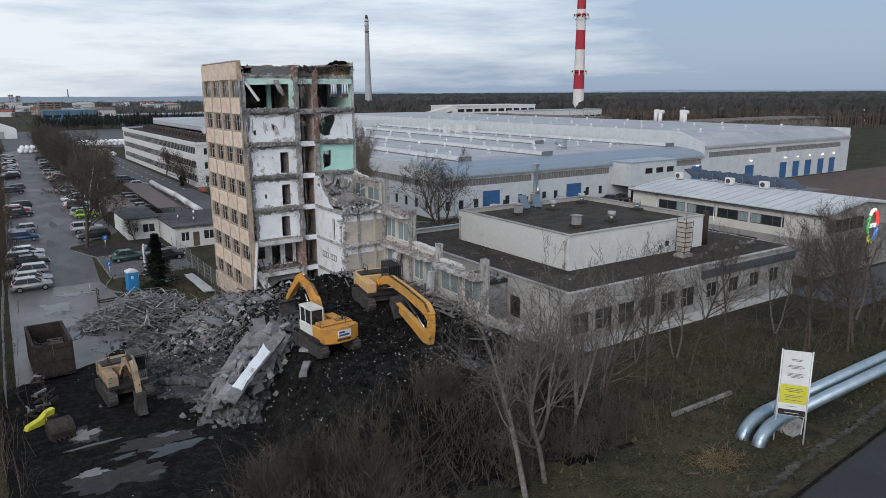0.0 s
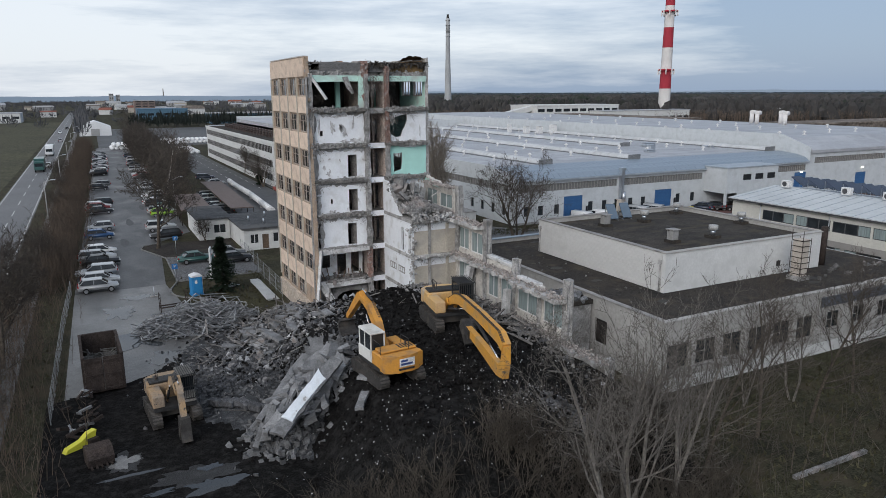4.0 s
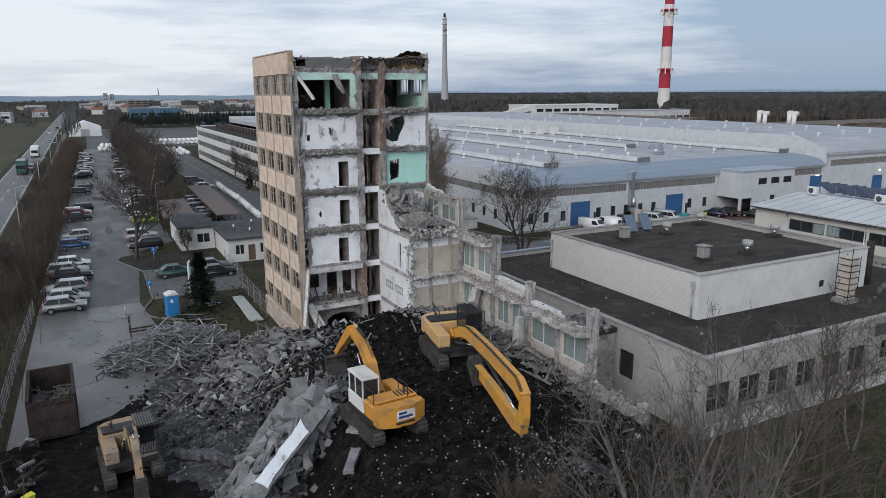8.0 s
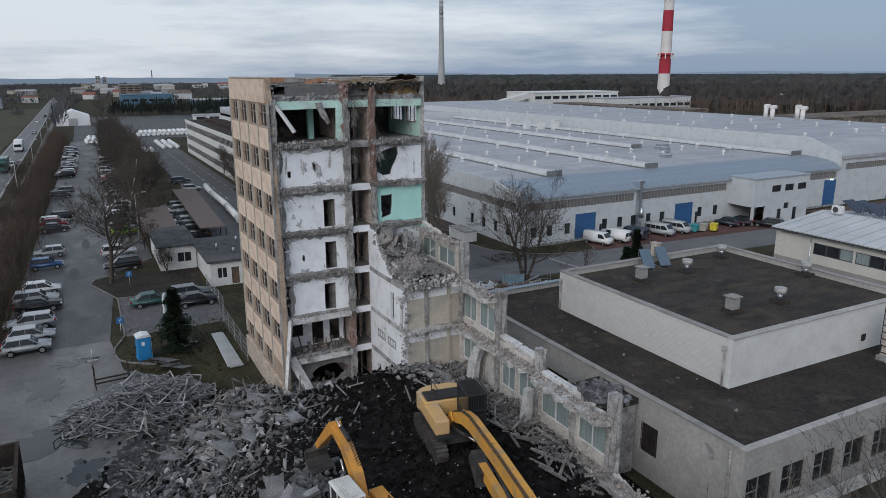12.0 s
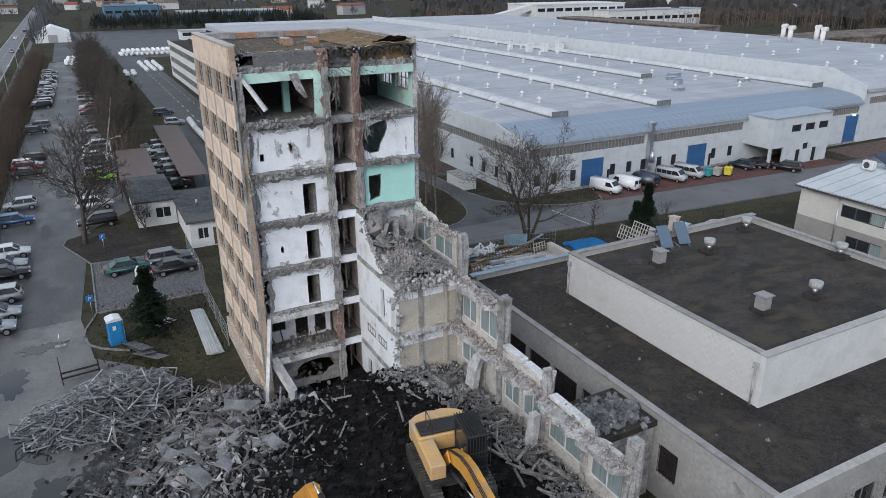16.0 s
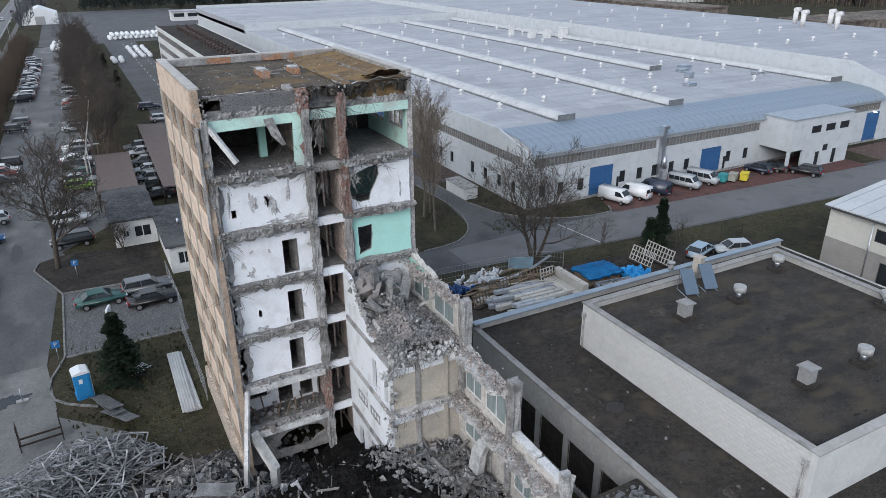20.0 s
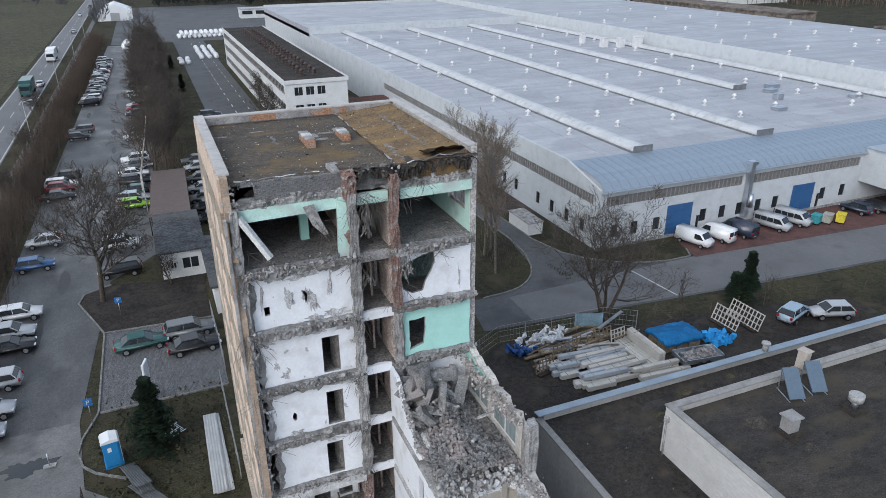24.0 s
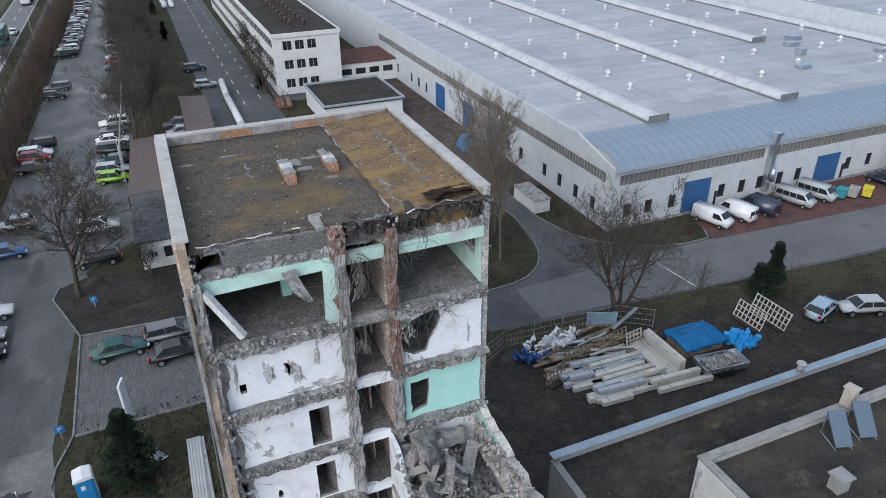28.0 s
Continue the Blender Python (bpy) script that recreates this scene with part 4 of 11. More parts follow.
crumbs(bm, (2.0, 0.5, 23.5), (4.6, 0.4, 23.5), 120, (0.3, 0.3, 0.06), 0.06, R)
crumbs(bm, (-2.8, 0.3, 23.5), (2, 0.4, 23.5), 70, (0.2, 0.12, 0.06), 0.06, R)
crumbs(bm, (4.5, 0.2, 23.3), (8.3, 0.2, 23.6), 110, (0.2, 0.12, 0.06), 0.055, R)
part("roof_debris", bm, M_ATTIC, tower)
bm = bmesh.new()
box(bm, 1.9, 2.45, -0.22, 0.3, 22.35, 23.72)
bmesh.ops.subdivide_edges(bm, edges=bm.edges[:], cuts=6, use_grid_fill=True)
for v in bm.verts:
    v.co += Vector((R.gauss(0, 0.04), R.gauss(0, 0.05), -abs(R.gauss(0, 0.12)) if v.co.z > 23.5 else 0))
part("chimney_stub", bm, M_REDBR, tower, "broken red brick pier under the roof")

# stub wing towards the yard
WX0, WX1, WY = 3.7, 8.0, -6.4
def side(u, v, d):
    return (WX0 + d, u, v)


bm = bmesh.new()
poly_wall(bm, [(WY, 0.0), (0.0, 0.0), (0.0, FL[3] - 0.28), (WY, FL[3] - 0.28)][::-1], [rect(-4.6, -4.0, FL[2] + 0.1, FL[2] + 2.2), rect(-6.1, -5.6, FL[2] + 0.1, FL[2] + 2.2), rect(-1.9, -1.2, FL[0], FL[0] + 2.0), rect(-4.4, -3.2, FL[0], FL[0] + 2.2)], side, 0.2)
part("wing_wall", bm, M_WHITEW, tower, "white corridor wall with narrow doorways")
bm = bmesh.new()
poly_wall(bm, [(-4.1, FL[3]), (0.0, FL[3]), (0.0, FL[4] - 0.3), (-1.0, FL[4] - 0.35)] + ragged((-1.0, FL[4] - 0.35), (-4.1, FL[3]), 0.5, 0.1, R)[1:], [], side, 0.18)
part("wing_wall", bm, M_WHITEW, tower)
for y0 in (-2.9, -4.8):
    bm = bmesh.new()
    for d in ((WX0 - 0.05, WX0 - 0.004, y0, y0 + 1.35, 5.0, 5.08), (WX0 - 0.05, WX0 - 0.004, y0, y0 + 1.35, 5.52, 5.6), (WX0 - 0.05, WX0 - 0.004, y0, y0 + 0.08, 5.08, 5.52), (WX0 - 0.05, WX0 - 0.004, y0 + 1.27, y0 + 1.35, 5.08, 5.52), (WX0 - 0.045, WX0 - 0.004, y0 + 0.43, y0 + 0.5, 5.08, 5.52), (WX0 - 0.045, WX0 - 0.004, y0 + 0.85, y0 + 0.92, 5.08, 5.52)):
        box(bm, *d)
    part("wall_vent", bm, M_SCAR, tower, "grey framed vent strip")
for k in (0, 1, 2):
    z1 = FL[k + 1] - 0.28
    bm = bmesh.new()
    box(bm, WX0 + 0.21, WX1, WY, WY + 0.2, FL[k] if k else 0, z1 - 0.75)
    part("cross_wall", bm, M_BEIGEW, tower, "beige room wall")
    bm = bmesh.new()
    box(bm, WX0 + 0.21, WX1, WY - 0.004, WY + 0.196, z1 - 0.75, z1)
    part("cross_wall", bm, M_WHITEW, tower)
    for x in (5.35, 7.1):
        bm = bmesh.new()
        box(bm, x - 0.12, x + 0.12, WY - 0.14, WY - 0.008, FL[k] if k else 0, z1)
        part("pilaster", bm, M_BEIGEW if x > 6 else M_SCAR, tower)
    bm = bmesh.new()
    prism(bm, ragged((WX0 - 0.1, WY - 0.35), (WX1, WY - 0.4), 0.3, 0.12, R) + [(WX1, -0.36), (WX0 - 0.1, -0.36)], z1, FL[k + 1])
    part("floor_slab", bm, M_CONC, tower)
    bm = bmesh.new()
    crumbs(bm, (WX0, WY - 0.35, z1 + 0.1), (WX1, WY - 0.4, z1 + 0.1), 120, (0.1, 0.12, 0.08), 0.065, R)
    part("broken_edge", bm, M_CONC, tower)
    bm = bmesh.new()
    dangling(bm, (4.4, WY - 0.4, z1 + 0.1), 8, 0.8, 0.6, R)
    dangling(bm, (5.6, WY - 0.4, z1 + 0.1), 6, 0.7, 0.6, R)
    part("rebar", bm, M_REBAR, tower)
bm = bmesh.new()
crumbs(bm, (3.6, WY - 0.2, 1), (3.75, WY - 0.2, 11), 130, (0.2, 0.2, 0.2), 0.12, R)
crumbs(bm, (WX0, WY - 0.3, 10.3), (WX1, WY - 0.3, 10.25), 260, (0.1, 0.25, 0.2), 0.11, R)
crumbs(bm, (WX0 + 0.05, -4.2, 10.6), (WX0 + 0.05, -1.0, 12.8), 160, (0.06, 0.15, 0.12), 0.08, R)
part("broken_masonry", bm, M_CONC, tower)

# outer wall: one panel per storey stretch, each broken
def outerw(u, v, d):
    return (WX1 + d, u, v)


def outer_piece(y0, y1, z0, z1, wins, tops, material=None):
    """y0 < y1; tops: list of (y, z) along the broken top from y1 to y0."""
    bm = bmesh.new()
    poly_wall(bm, [(y0, z0), (y1, z0)] + tops, [rect(*w) for w in wins], outerw, 0.38)
    ob = part("outer_wall", bm, material or mat("grey_plaster", (0.56, 0.53, 0.49), (0.46, 0.44, 0.41), 0.7, 0.95, 0.3, c3=(0.34, 0.32, 0.30), s3=1.5, grit=0.18), tower)
    for a, b_, c, d in wins:
        bm = bmesh.new()
        wall_with_holes(bm, a, b_, c, d, [(a + 0.07, (a + b_) / 2 - 0.04, c + 0.07, d - 0.07), ((a + b_) / 2 + 0.04, b_ - 0.07, c + 0.07, d - 0.07)], lambda u, v, dd: (WX1 + 0.12 + dd, u, v), 0.08)
        w = part("window", bm, M_WFRAME, tower, "white-framed window with pale curtains")
        pbox("pane", (WX1 + 0.15, WX1 + 0.165, a + 0.08, b_ - 0.08, c + 0.08, d - 0.08), M_CURTAIN, w)
    return ob


jag = lambda y1, z1, y0, z0, amp=0.15: ragged((y1, z1), (y0, z0), 0.38, amp * 1.9, R) + [(y0, z0)]
outer_piece(-6.6, 0.2, FL[3], 12.6, [(-2.7, -0.4, FL[3] + 0.5, 12.1), (-5.7, -3.1, FL[3] + 0.5, 11.95)], jag(0.2, 13.1, -6.6, 12.4))
outer_piece(-11.6, 0.2, FL[2], FL[3], [(-8.8, -6.95, FL[2] + 0.5, 9.4), (-11.2, -9.1, FL[2] + 0.5, 9.3)], [(0.2, FL[3]), (-6.6, FL[3])] + jag(-6.7, FL[3] - 0.05, -11.6, 9.9, 0.1))
outer_piece(-23.0, 0.2, FL[1], FL[2], [(-8.9, -6.9, FL[1] + 0.55, 6.35), (-13.7, -12.05, FL[1] + 0.55, 6.35), (-15.8, -14.0, FL[1] + 0.55, 6.35), (-19.3, -16.5, FL[1] + 0.55, 6.3), (-22.4, -20.0, FL[1] + 0.55, 6.25)], [(0.2, FL[2]), (-11.6, FL[2])] + jag(-11.7, 7.5, -15.6, 7.6, 0.1) + jag(-15.7, 6.9, -22.5, 6.6, 0.12) + [(-23.0, 6.4)])
outer_piece(-27.5, 0.2, 0.0, FL[1], [(-25.2, -23.6, 1.6, 3.2)], [(0.2, FL[1]), (-23.0, FL[1])] + jag(-23.1, 3.8, -27.5, 3.2, 0.2))
for y, z0, z1, w in ((-6.75, FL[2], 12.9, 0.5), (-11.7, FL[1], 10.7, 0.55), (-16.1, FL[1], 8.3, 0.45), (-22.8, 0.5, 8.2, 0.6), (-27.4, 0, 4.0, 0.5), (-19.65, FL[1], 6.6, 0.4), (-9.9, FL[1], 7.0, 0.4)):
    bm = bmesh.new()
    box(bm, WX1 - 0.08, WX1 + 0.45, y - w / 2, y + w / 2, z0, z1)
    bmesh.ops.subdivide_edges(bm, edges=bm.edges[:], cuts=4, use_grid_fill=True)
    for v in bm.verts:
        v.co += Vector((R.gauss(0, 0.05), R.gauss(0, 0.05), 0))
    part("column", bm, M_CONC, tower)
for y0, y1, z, n in ((-6.6, -11.6, FL[3], 90), (-6.6, -16, FL[2], 190), (-16, -23, FL[2] - 0.2, 80), (-11, -27.5, FL[1] - 0.1, 240), (0, -6.4, 12.7, 90)):
    bm = bmesh.new()
    if z != 12.7:
        prism(bm, [(WX1 - 0.002, y0), (WX1 - 0.002, y1)] + ragged((WX1 - 0.9, y1), (WX1 - 0.85, y0), 0.4, 0.15, R)[1:], z - 0.3, z)
        part("slab_stub", bm, M_CONC, tower)
        bm = bmesh.new()
    crumbs(bm, (WX1 - 0.35, y0, z + 0.06), (WX1 - 0.35, y1, z + 0.06), n * 3, (0.28, 0.2, 0.08), 0.075, R)
    part("ledge_rubble", bm, mat("reddish_rubble", (0.36, 0.325, 0.305), (0.22, 0.20, 0.19), 1.0, 0.95, 0.8, vary=0.4), tower, "rubble lying on the broken ledge")
for y0, y1, z in ((-11.9, -13.9, 7.55), (-14.1, -15.9, 7.5), (-16.6, -19.4, 6.85)):
    pbox("sill_piece", (WX1 - 0.05, WX1 + 0.43, y1, y0, z, z + 0.26), M_SLABW, tower, "white-painted parapet piece", 0.03)
# link roof between the wing and the low building
pbox("link_wall", (8.5, 13.6, -18.7, -18.4, 0, 4.6), M_CONC, tower)
pbox("link_wall", (8.5, 13.6, -15.5, -15.2, 0, 4.6), M_CONC, tower)
pbox("link_roof", (8.4, 13.7, -18.8, -15.1, 4.6, 4.95), M_ROOFD, tower)
bm = bmesh.new()
crumbs(bm, (8.8, -17, 5.0), (13.2, -17, 5.05), 900, (0.25, 0.6, 0.06), 0.17, R)
part("rubble", bm, mat("slate_rubble", (0.24, 0.245, 0.255), (0.11, 0.113, 0.12), 1.2, 0.95, 0.6, vary=0.4), tower, "grey rubble on the link roof")
# fallen debris on the wing slab
bm = bmesh.new()
for _ in range(12000):
    x, y = R.uniform(WX0 + 0.1, WX1 - 0.05), R.uniform(WY - 0.1, 0.0)
    h = 0.25 + 1.9 * max(0, 1 - abs(x - 5.6) / 2.6) * (0.5 + 0.5 * (y - WY) / 6.4)
    chunk(bm, (x, y, FL[3] + h * R.uniform(0.55, 1.0)), 0.075 * R.uniform(0.2, 1.3) ** 1.8, R)
for _ in range(22):
    chunk(bm, (R.uniform(4.0, 5.4), R.uniform(-3.2, -0.5), FL[3] + R.uniform(1.2, 2.6)), R.uniform(0.4, 0.75), R, 0.5)
part("fallen_rubble", bm, M_RUBBLE, tower, "heap of grey rubble filling the open floor")
# filler sheet under the lumps, coloured dark as the shade in their gaps
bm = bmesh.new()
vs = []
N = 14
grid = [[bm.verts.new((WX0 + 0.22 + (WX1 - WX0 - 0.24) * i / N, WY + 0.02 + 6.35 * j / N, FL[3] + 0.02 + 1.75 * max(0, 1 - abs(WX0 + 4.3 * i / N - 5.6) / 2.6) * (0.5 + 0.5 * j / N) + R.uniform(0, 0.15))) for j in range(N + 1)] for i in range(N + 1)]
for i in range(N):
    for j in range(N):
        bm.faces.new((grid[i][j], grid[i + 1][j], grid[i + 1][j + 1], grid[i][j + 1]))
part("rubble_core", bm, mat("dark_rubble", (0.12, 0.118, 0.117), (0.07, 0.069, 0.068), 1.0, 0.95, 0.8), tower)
for x, y, z, w, ln, rx, ry, rz in ((4.7, -0.9, 1.5, 1.3, 1.9, 62, 10, 12), (5.5, -1.2, 1.7, 1.1, 1.5, 50, -18, -15), (5.0, -1.9, 1.2, 0.9, 1.4, 38, 20, 30), (6.4, -0.5, 1.9, 1.6, 0.8, 80, 0, 4), (4.5, -2.6, 0.9, 0.8, 1.2, 30, -25, 50), (6.9, -1.7, 1.4, 0.5, 1.8, 35, 10, -30), (5.9, -2.4, 1.5, 0.6, 1.1, 20, 30, 70), (4.4, -3.8, 0.7, 0.7, 0.9, 15, 30, 10)):
    bm = bmesh.new()
    prism(bm, ragged((-w / 2, -ln / 2), (w / 2, -ln / 2), 0.2, 0.06, R) + ragged((w / 2, -ln / 2), (w / 2, ln / 2), 0.25, 0.06, R) + ragged((w / 2, ln / 2), (-w / 2, ln / 2), 0.2, 0.08, R) + ragged((-w / 2, ln / 2), (-w / 2, -ln / 2), 0.25, 0.06, R), -0.11, 0.11, pose(x, y, FL[3] + z, rx, ry, rz))
    part("fallen_slab", bm, M_CONC, tower, "broken slab leaning in the rubble")
for _ in range(16):
    bm = bmesh.new()
    a = Vector((R.uniform(4.2, 7.2), R.uniform(-5, -0.6), FL[3] + R.uniform(1.0, 2.2)))
    bar(bm, a, a + Vector((R.uniform(-1, 1), R.uniform(-1, 1), R.uniform(-0.2, 0.7))), 0.14, 0.1)
    part("broken_beam", bm, M_CONC, tower)
# moss clumps and felt scraps strewn over the roof
for name, mt, n in (("moss_tufts", mat("gold_moss", (0.27, 0.19, 0.06), (0.20, 0.14, 0.05), 1.0, 0.95, 0.3, vary=0.4), 60), ("moss_tufts", mat("dark_felt_scrap", (0.055, 0.05, 0.045), (0.04, 0.038, 0.035), 1.0, 0.95, 0.3, vary=0.3), 70), ("moss_tufts", mat("grey_roof_crumb", (0.42, 0.41, 0.40), (0.30, 0.295, 0.29), 1.0, 0.95, 0.3, vary=0.3), 130)):
    bm = bmesh.new()
    for _ in range(n):
        x = R.uniform(-2.7, 8.0)
        y = R.uniform(0.9, 11.5)
        if abs(x - 4.6) < 0.15:
            continue
        s_ = R.uniform(0.02, 0.05) * (1.6 if R.random() < 0.15 else 1)
        chunk(bm, (x, y, roof_z(x) + 0.004), s_, R, 0.25)
    part(name, bm, mt, tower, "small clumps strewn over the roof felt")
# grey blocks of the attic wall, in courses
blk = None
for r in range(3):
    for c in range(10):
        x0 = -1.82 + c * 0.405 - 0.2 * (r % 2)
        if x0 < -1.84 or x0 + 0.39 > 1.95:
            continue
        m = Matrix.Translation((x0, 0.2 + R.uniform(-0.022, -0.012), 22.78 + r * 0.255))
        if blk is None:
            blk = pbox("block", (0, 0.39, 0, 0.03, 0, 0.24), M_ATTIC, tower)
            blk.matrix_basis = m
        else:
            share("block", blk, tower, m)
M_ORANGE = mat("orange_brick", (0.36, 0.20, 0.12), (0.27, 0.16, 0.11), 1.4, 0.95, 0.5, c3=(0.25, 0.24, 0.23), s3=1.0)
courses(M_ORANGE, 3.6, 1.1, 0.8, 1.3, 0.03)
for x0, x1, om in ((-2.85, -0.42, 0), (-0.40, 1.1, 1), (1.12, 3.08, 0), (3.1, 5.3, 1), (5.32, 8.1, 0)):
    pbox("parapet_brick" if om else "parapet_inside", (x0, x1, 11.58 + 0.02 * (1 - om), 11.648, 23.57, 23.94), M_ORANGE if om else M_SCAR, tower, "exposed orange brick inside the roof edge" if om else "stained render inside the roof edge")
# ridge of lapped felt between the two roof fields, and rolled seams
for i in range(24):
    bm = bmesh.new()
    y0 = 0.9 + i * 0.45
    bar(bm, (4.6 + R.uniform(-0.06, 0.06), y0, 23.56), (4.6 + R.uniform(-0.06, 0.06), y0 + 0.47, 23.56), R.uniform(0.04, 0.10), 0.035)
    part("felt_lap", bm, R.choice([M_FELT2, M_SCAR, M_MOSS]), tower)
# low brick upstands with grey slabs on them, and the duct stub at the torn edge
for x0, x1, y0, y1, h in ((1.45, 1.86, 4.85, 6.85, 0.36), (3.42, 3.84, 5.5, 7.05, 0.30)):
    u = pbox("upstand", (x0, x1, y0, y1, 23.45, 23.5 + h), M_ORANGE, tower, "low orange brick upstand on the roof")
    for k in range(3):
        ya = y0 + 0.32 + (y1 - y0 - 0.3) * k / 3
        pbox("slab", (x0 - 0.04, x1 + 0.04, ya, ya + (y1 - y0 - 0.36) / 3, 23.502 + h, 23.56 + h + 0.02 * (k % 2)), M_SLABW if k == 1 else M_SCAR, u)
bm = bmesh.new()
bar(bm, (1.72, 1.35, 23.60), (1.80, 0.2, 23.56), 0.5, 0.26)
bmesh.ops.bevel(bm, geom=bm.edges[:], offset=0.03, segments=1, affect="EDGES")
part("duct_stub", bm, M_SCAR, tower, "grey concrete duct stub at the torn edge")
M_GREYF = mat("bare_grey_felt", (0.235, 0.225, 0.215), (0.165, 0.158, 0.152), 1.6, 0.95, 0.4, vary=0.3, grit=0.3)
for x, ya, yb in ((5.13, 0.9, 3.9), (5.1, 6.6, 8.1), (6.75, 2.4, 9.6), (0.15, 6.4, 8.0)):
    y = ya
    while y < yb:
        if R.random() < 0.8:
            bm = bmesh.new()
            prism(bm, blob(x + R.gauss(0, 0.05), y, R.uniform(0.05, 0.12), R.uniform(0.06, 0.14), 9, R, 0.3), roof_z(x) - 0.03, roof_z(x) + 0.016 + R.uniform(0, 0.004))
            part("felt_patch", bm, M_GREYF, tower)
        y += R.uniform(0.14, 0.26)
for x, y, a, b_ in ((2.5, 6.4, 0.42, 0.2), (3.1, 7.6, 0.5, 0.14), (3.75, 8.0, 0.2, 0.5), (2.3, 7.3, 0.25, 0.4), (-2.2, 8.9, 0.35, 0.12), (-0.4, 9.3, 0.5, 0.1), (3.4, 5.0, 0.3, 0.14)):
    bm = bmesh.new()
    prism(bm, blob(x, y, a, b_, 16, R, 0.35), 23.495, 23.5045 + 0.0005 * a)
    part("felt_patch", bm, M_GREYF, tower)
# the front edge: a sheet curled up, felt hanging in rags
bm = bmesh.new()
g_ = [[bm.verts.new((6.0 + 2.0 * i / 8 + 0.05 * math.sin(j), 1.35 - 1.3 * j / 6, 23.80 + 0.4 * (j / 6) ** 2 * (0.35 + 0.65 * math.sin(0.4 + 2.3 * i / 8)) + R.uniform(-0.07, 0.07))) for j in range(7)] for i in range(9)]
for i in range(8):
    for j in range(6):
        bm.faces.new((g_[i][j], g_[i + 1][j], g_[i + 1][j + 1], g_[i][j + 1]))
bmesh.ops.solidify(bm, geom=bm.faces[:], thickness=0.03)
part("curled_sheet", bm, mat("rust_brown_felt", (0.095, 0.062, 0.045), (0.06, 0.045, 0.036), 1.2, 0.9, 0.5), tower, "rust-brown roof sheet curled up at the torn edge")
bm = bmesh.new()
for _ in range(70):
    x = R.choice((R.gauss(4.45, 0.22), R.gauss(5.0, 0.3), R.uniform(2.4, 8.2)))
    a = Vector((x, 0.2, 23.55))
    d = Vector((R.gauss(0, 0.2), -0.3, 0.05))
    for _ in range(4):
        b_ = a + d.normalized() * R.uniform(0.12, 0.26)
        bar(bm, a, b_, R.uniform(0.06, 0.2), 0.02)
        a, d = b_, d + Vector((R.gauss(0, 0.25), 0.05, -0.35))
part("felt_flap", bm, mat("tarry_felt", (0.030, 0.028, 0.027), (0.05, 0.045, 0.04), 1.5, 0.85, 0.4), tower, "black tarry felt rags hanging over the torn edge")
for x0, x1, y0 in ((-2.7, 1.2, 0.62), (2.7, 4.4, 0.35), (5.0, 7.9, 0.12)):
    x, a = x0, None
    while x < x1:
        b_ = Vector((x, y0 + R.gauss(0, 0.05), roof_z(x) + 0.07 + R.gauss(0, 0.03)))
        if a is not None:
            bm = bmesh.new()
            bar(bm, a, b_, 0.07, 0.03)
            part("curled_rim", bm, M_GREYF if R.random() < 0.6 else M_SLABW, tower)
        a = b_
        x += R.uniform(0.2, 0.4)
# grey bundles of torn cable and lath hanging in the corridor openings
bm = bmesh.new()
for cx, cz, n, h in ((2.85, 21.4, 60, 0.75), (2.75, 18.3, 24, 0.5), (4.3, 23.0, 40, 0.4), (4.75, 18.6, 34, 0.55)):
    for _ in range(n):
        a = Vector((R.gauss(cx, 0.12), R.gauss(-0.2, 0.08), R.gauss(cz, h * 0.5)))
        bar(bm, a, a + Vector((R.gauss(0, 0.12), R.gauss(0, 0.08), -R.uniform(0.1, 0.4))), R.uniform(0.02, 0.06), 0.02)
part("rebar", bm, mat("grey_lath", (0.24, 0.235, 0.23), (0.13, 0.125, 0.12), 2.0, 0.95, 0.3, vary=0.4), tower, "grey torn lath and cable bundles")
# mint paint left on the inside of the torn outer wall
bm = bmesh.new()
poly_wall(bm, [(-3.2, 12.35), (0.0, 12.5), (0.0, 13.05)] + ragged((0.0, 13.05), (-3.2, 12.7), 0.4, 0.06, R)[1:], [], lambda u, v, d: (WX1 - 0.006 + d, u, v), 0.004)
part("paint_remnant", bm, M_GREENW, tower, "mint paint left on the torn wall")
# pale edge beams under the lowest open rooms
for k in (1, 2):
    bm = bmesh.new()
    poly_wall(bm, [(-2.8, FL[k] - 0.5), (2.0, FL[k] - 0.46), (2.0, FL[k] - 0.04)] + ragged((2.0, FL[k] - 0.04), (-2.8, FL[k] - 0.06), 0.4, 0.04, R)[1:], [], lambda u, v, d: (u, -0.5 + d, v), 0.14)
    part("edge_beam", bm, M_SLABW, tower, "pale concrete edge beam")
# big leaning pieces: broken column with torn plaster, tilted panels
for pts in ([(-8.5, 1.4, 0.55), (-9.2, 2.6, 0.8), (-9.6, 4.0, 0.85), (-9.9, 5.4, 0.8), (-10.6, 6.6, 0.7)], [(-16.0, 2.0, 0.5), (-16.1, 4.2, 0.55), (-16.3, 6.0, 0.5)]):
    bm = bmesh.new()
    rows = []
    for y, z, w in pts:
        rows.append([bm.verts.new((WX1 - 0.75 + dx + R.uniform(-0.06, 0.06), y + dy + R.uniform(-0.06, 0.06), z)) for dx, dy in ((-0.2, -w / 2), (0.25, -w / 2), (0.25, w / 2), (-0.2, w / 2))])
    for a, b_ in zip(rows, rows[1:]):
        for k in range(4):
            bm.faces.new((a[k], a[(k + 1) % 4], b_[(k + 1) % 4], b_[k]))
    bm.faces.new(rows[0][::-1])
    bm.faces.new(rows[-1])
    part("broken_column", bm, M_SLABW, tower, "bent broken concrete column")
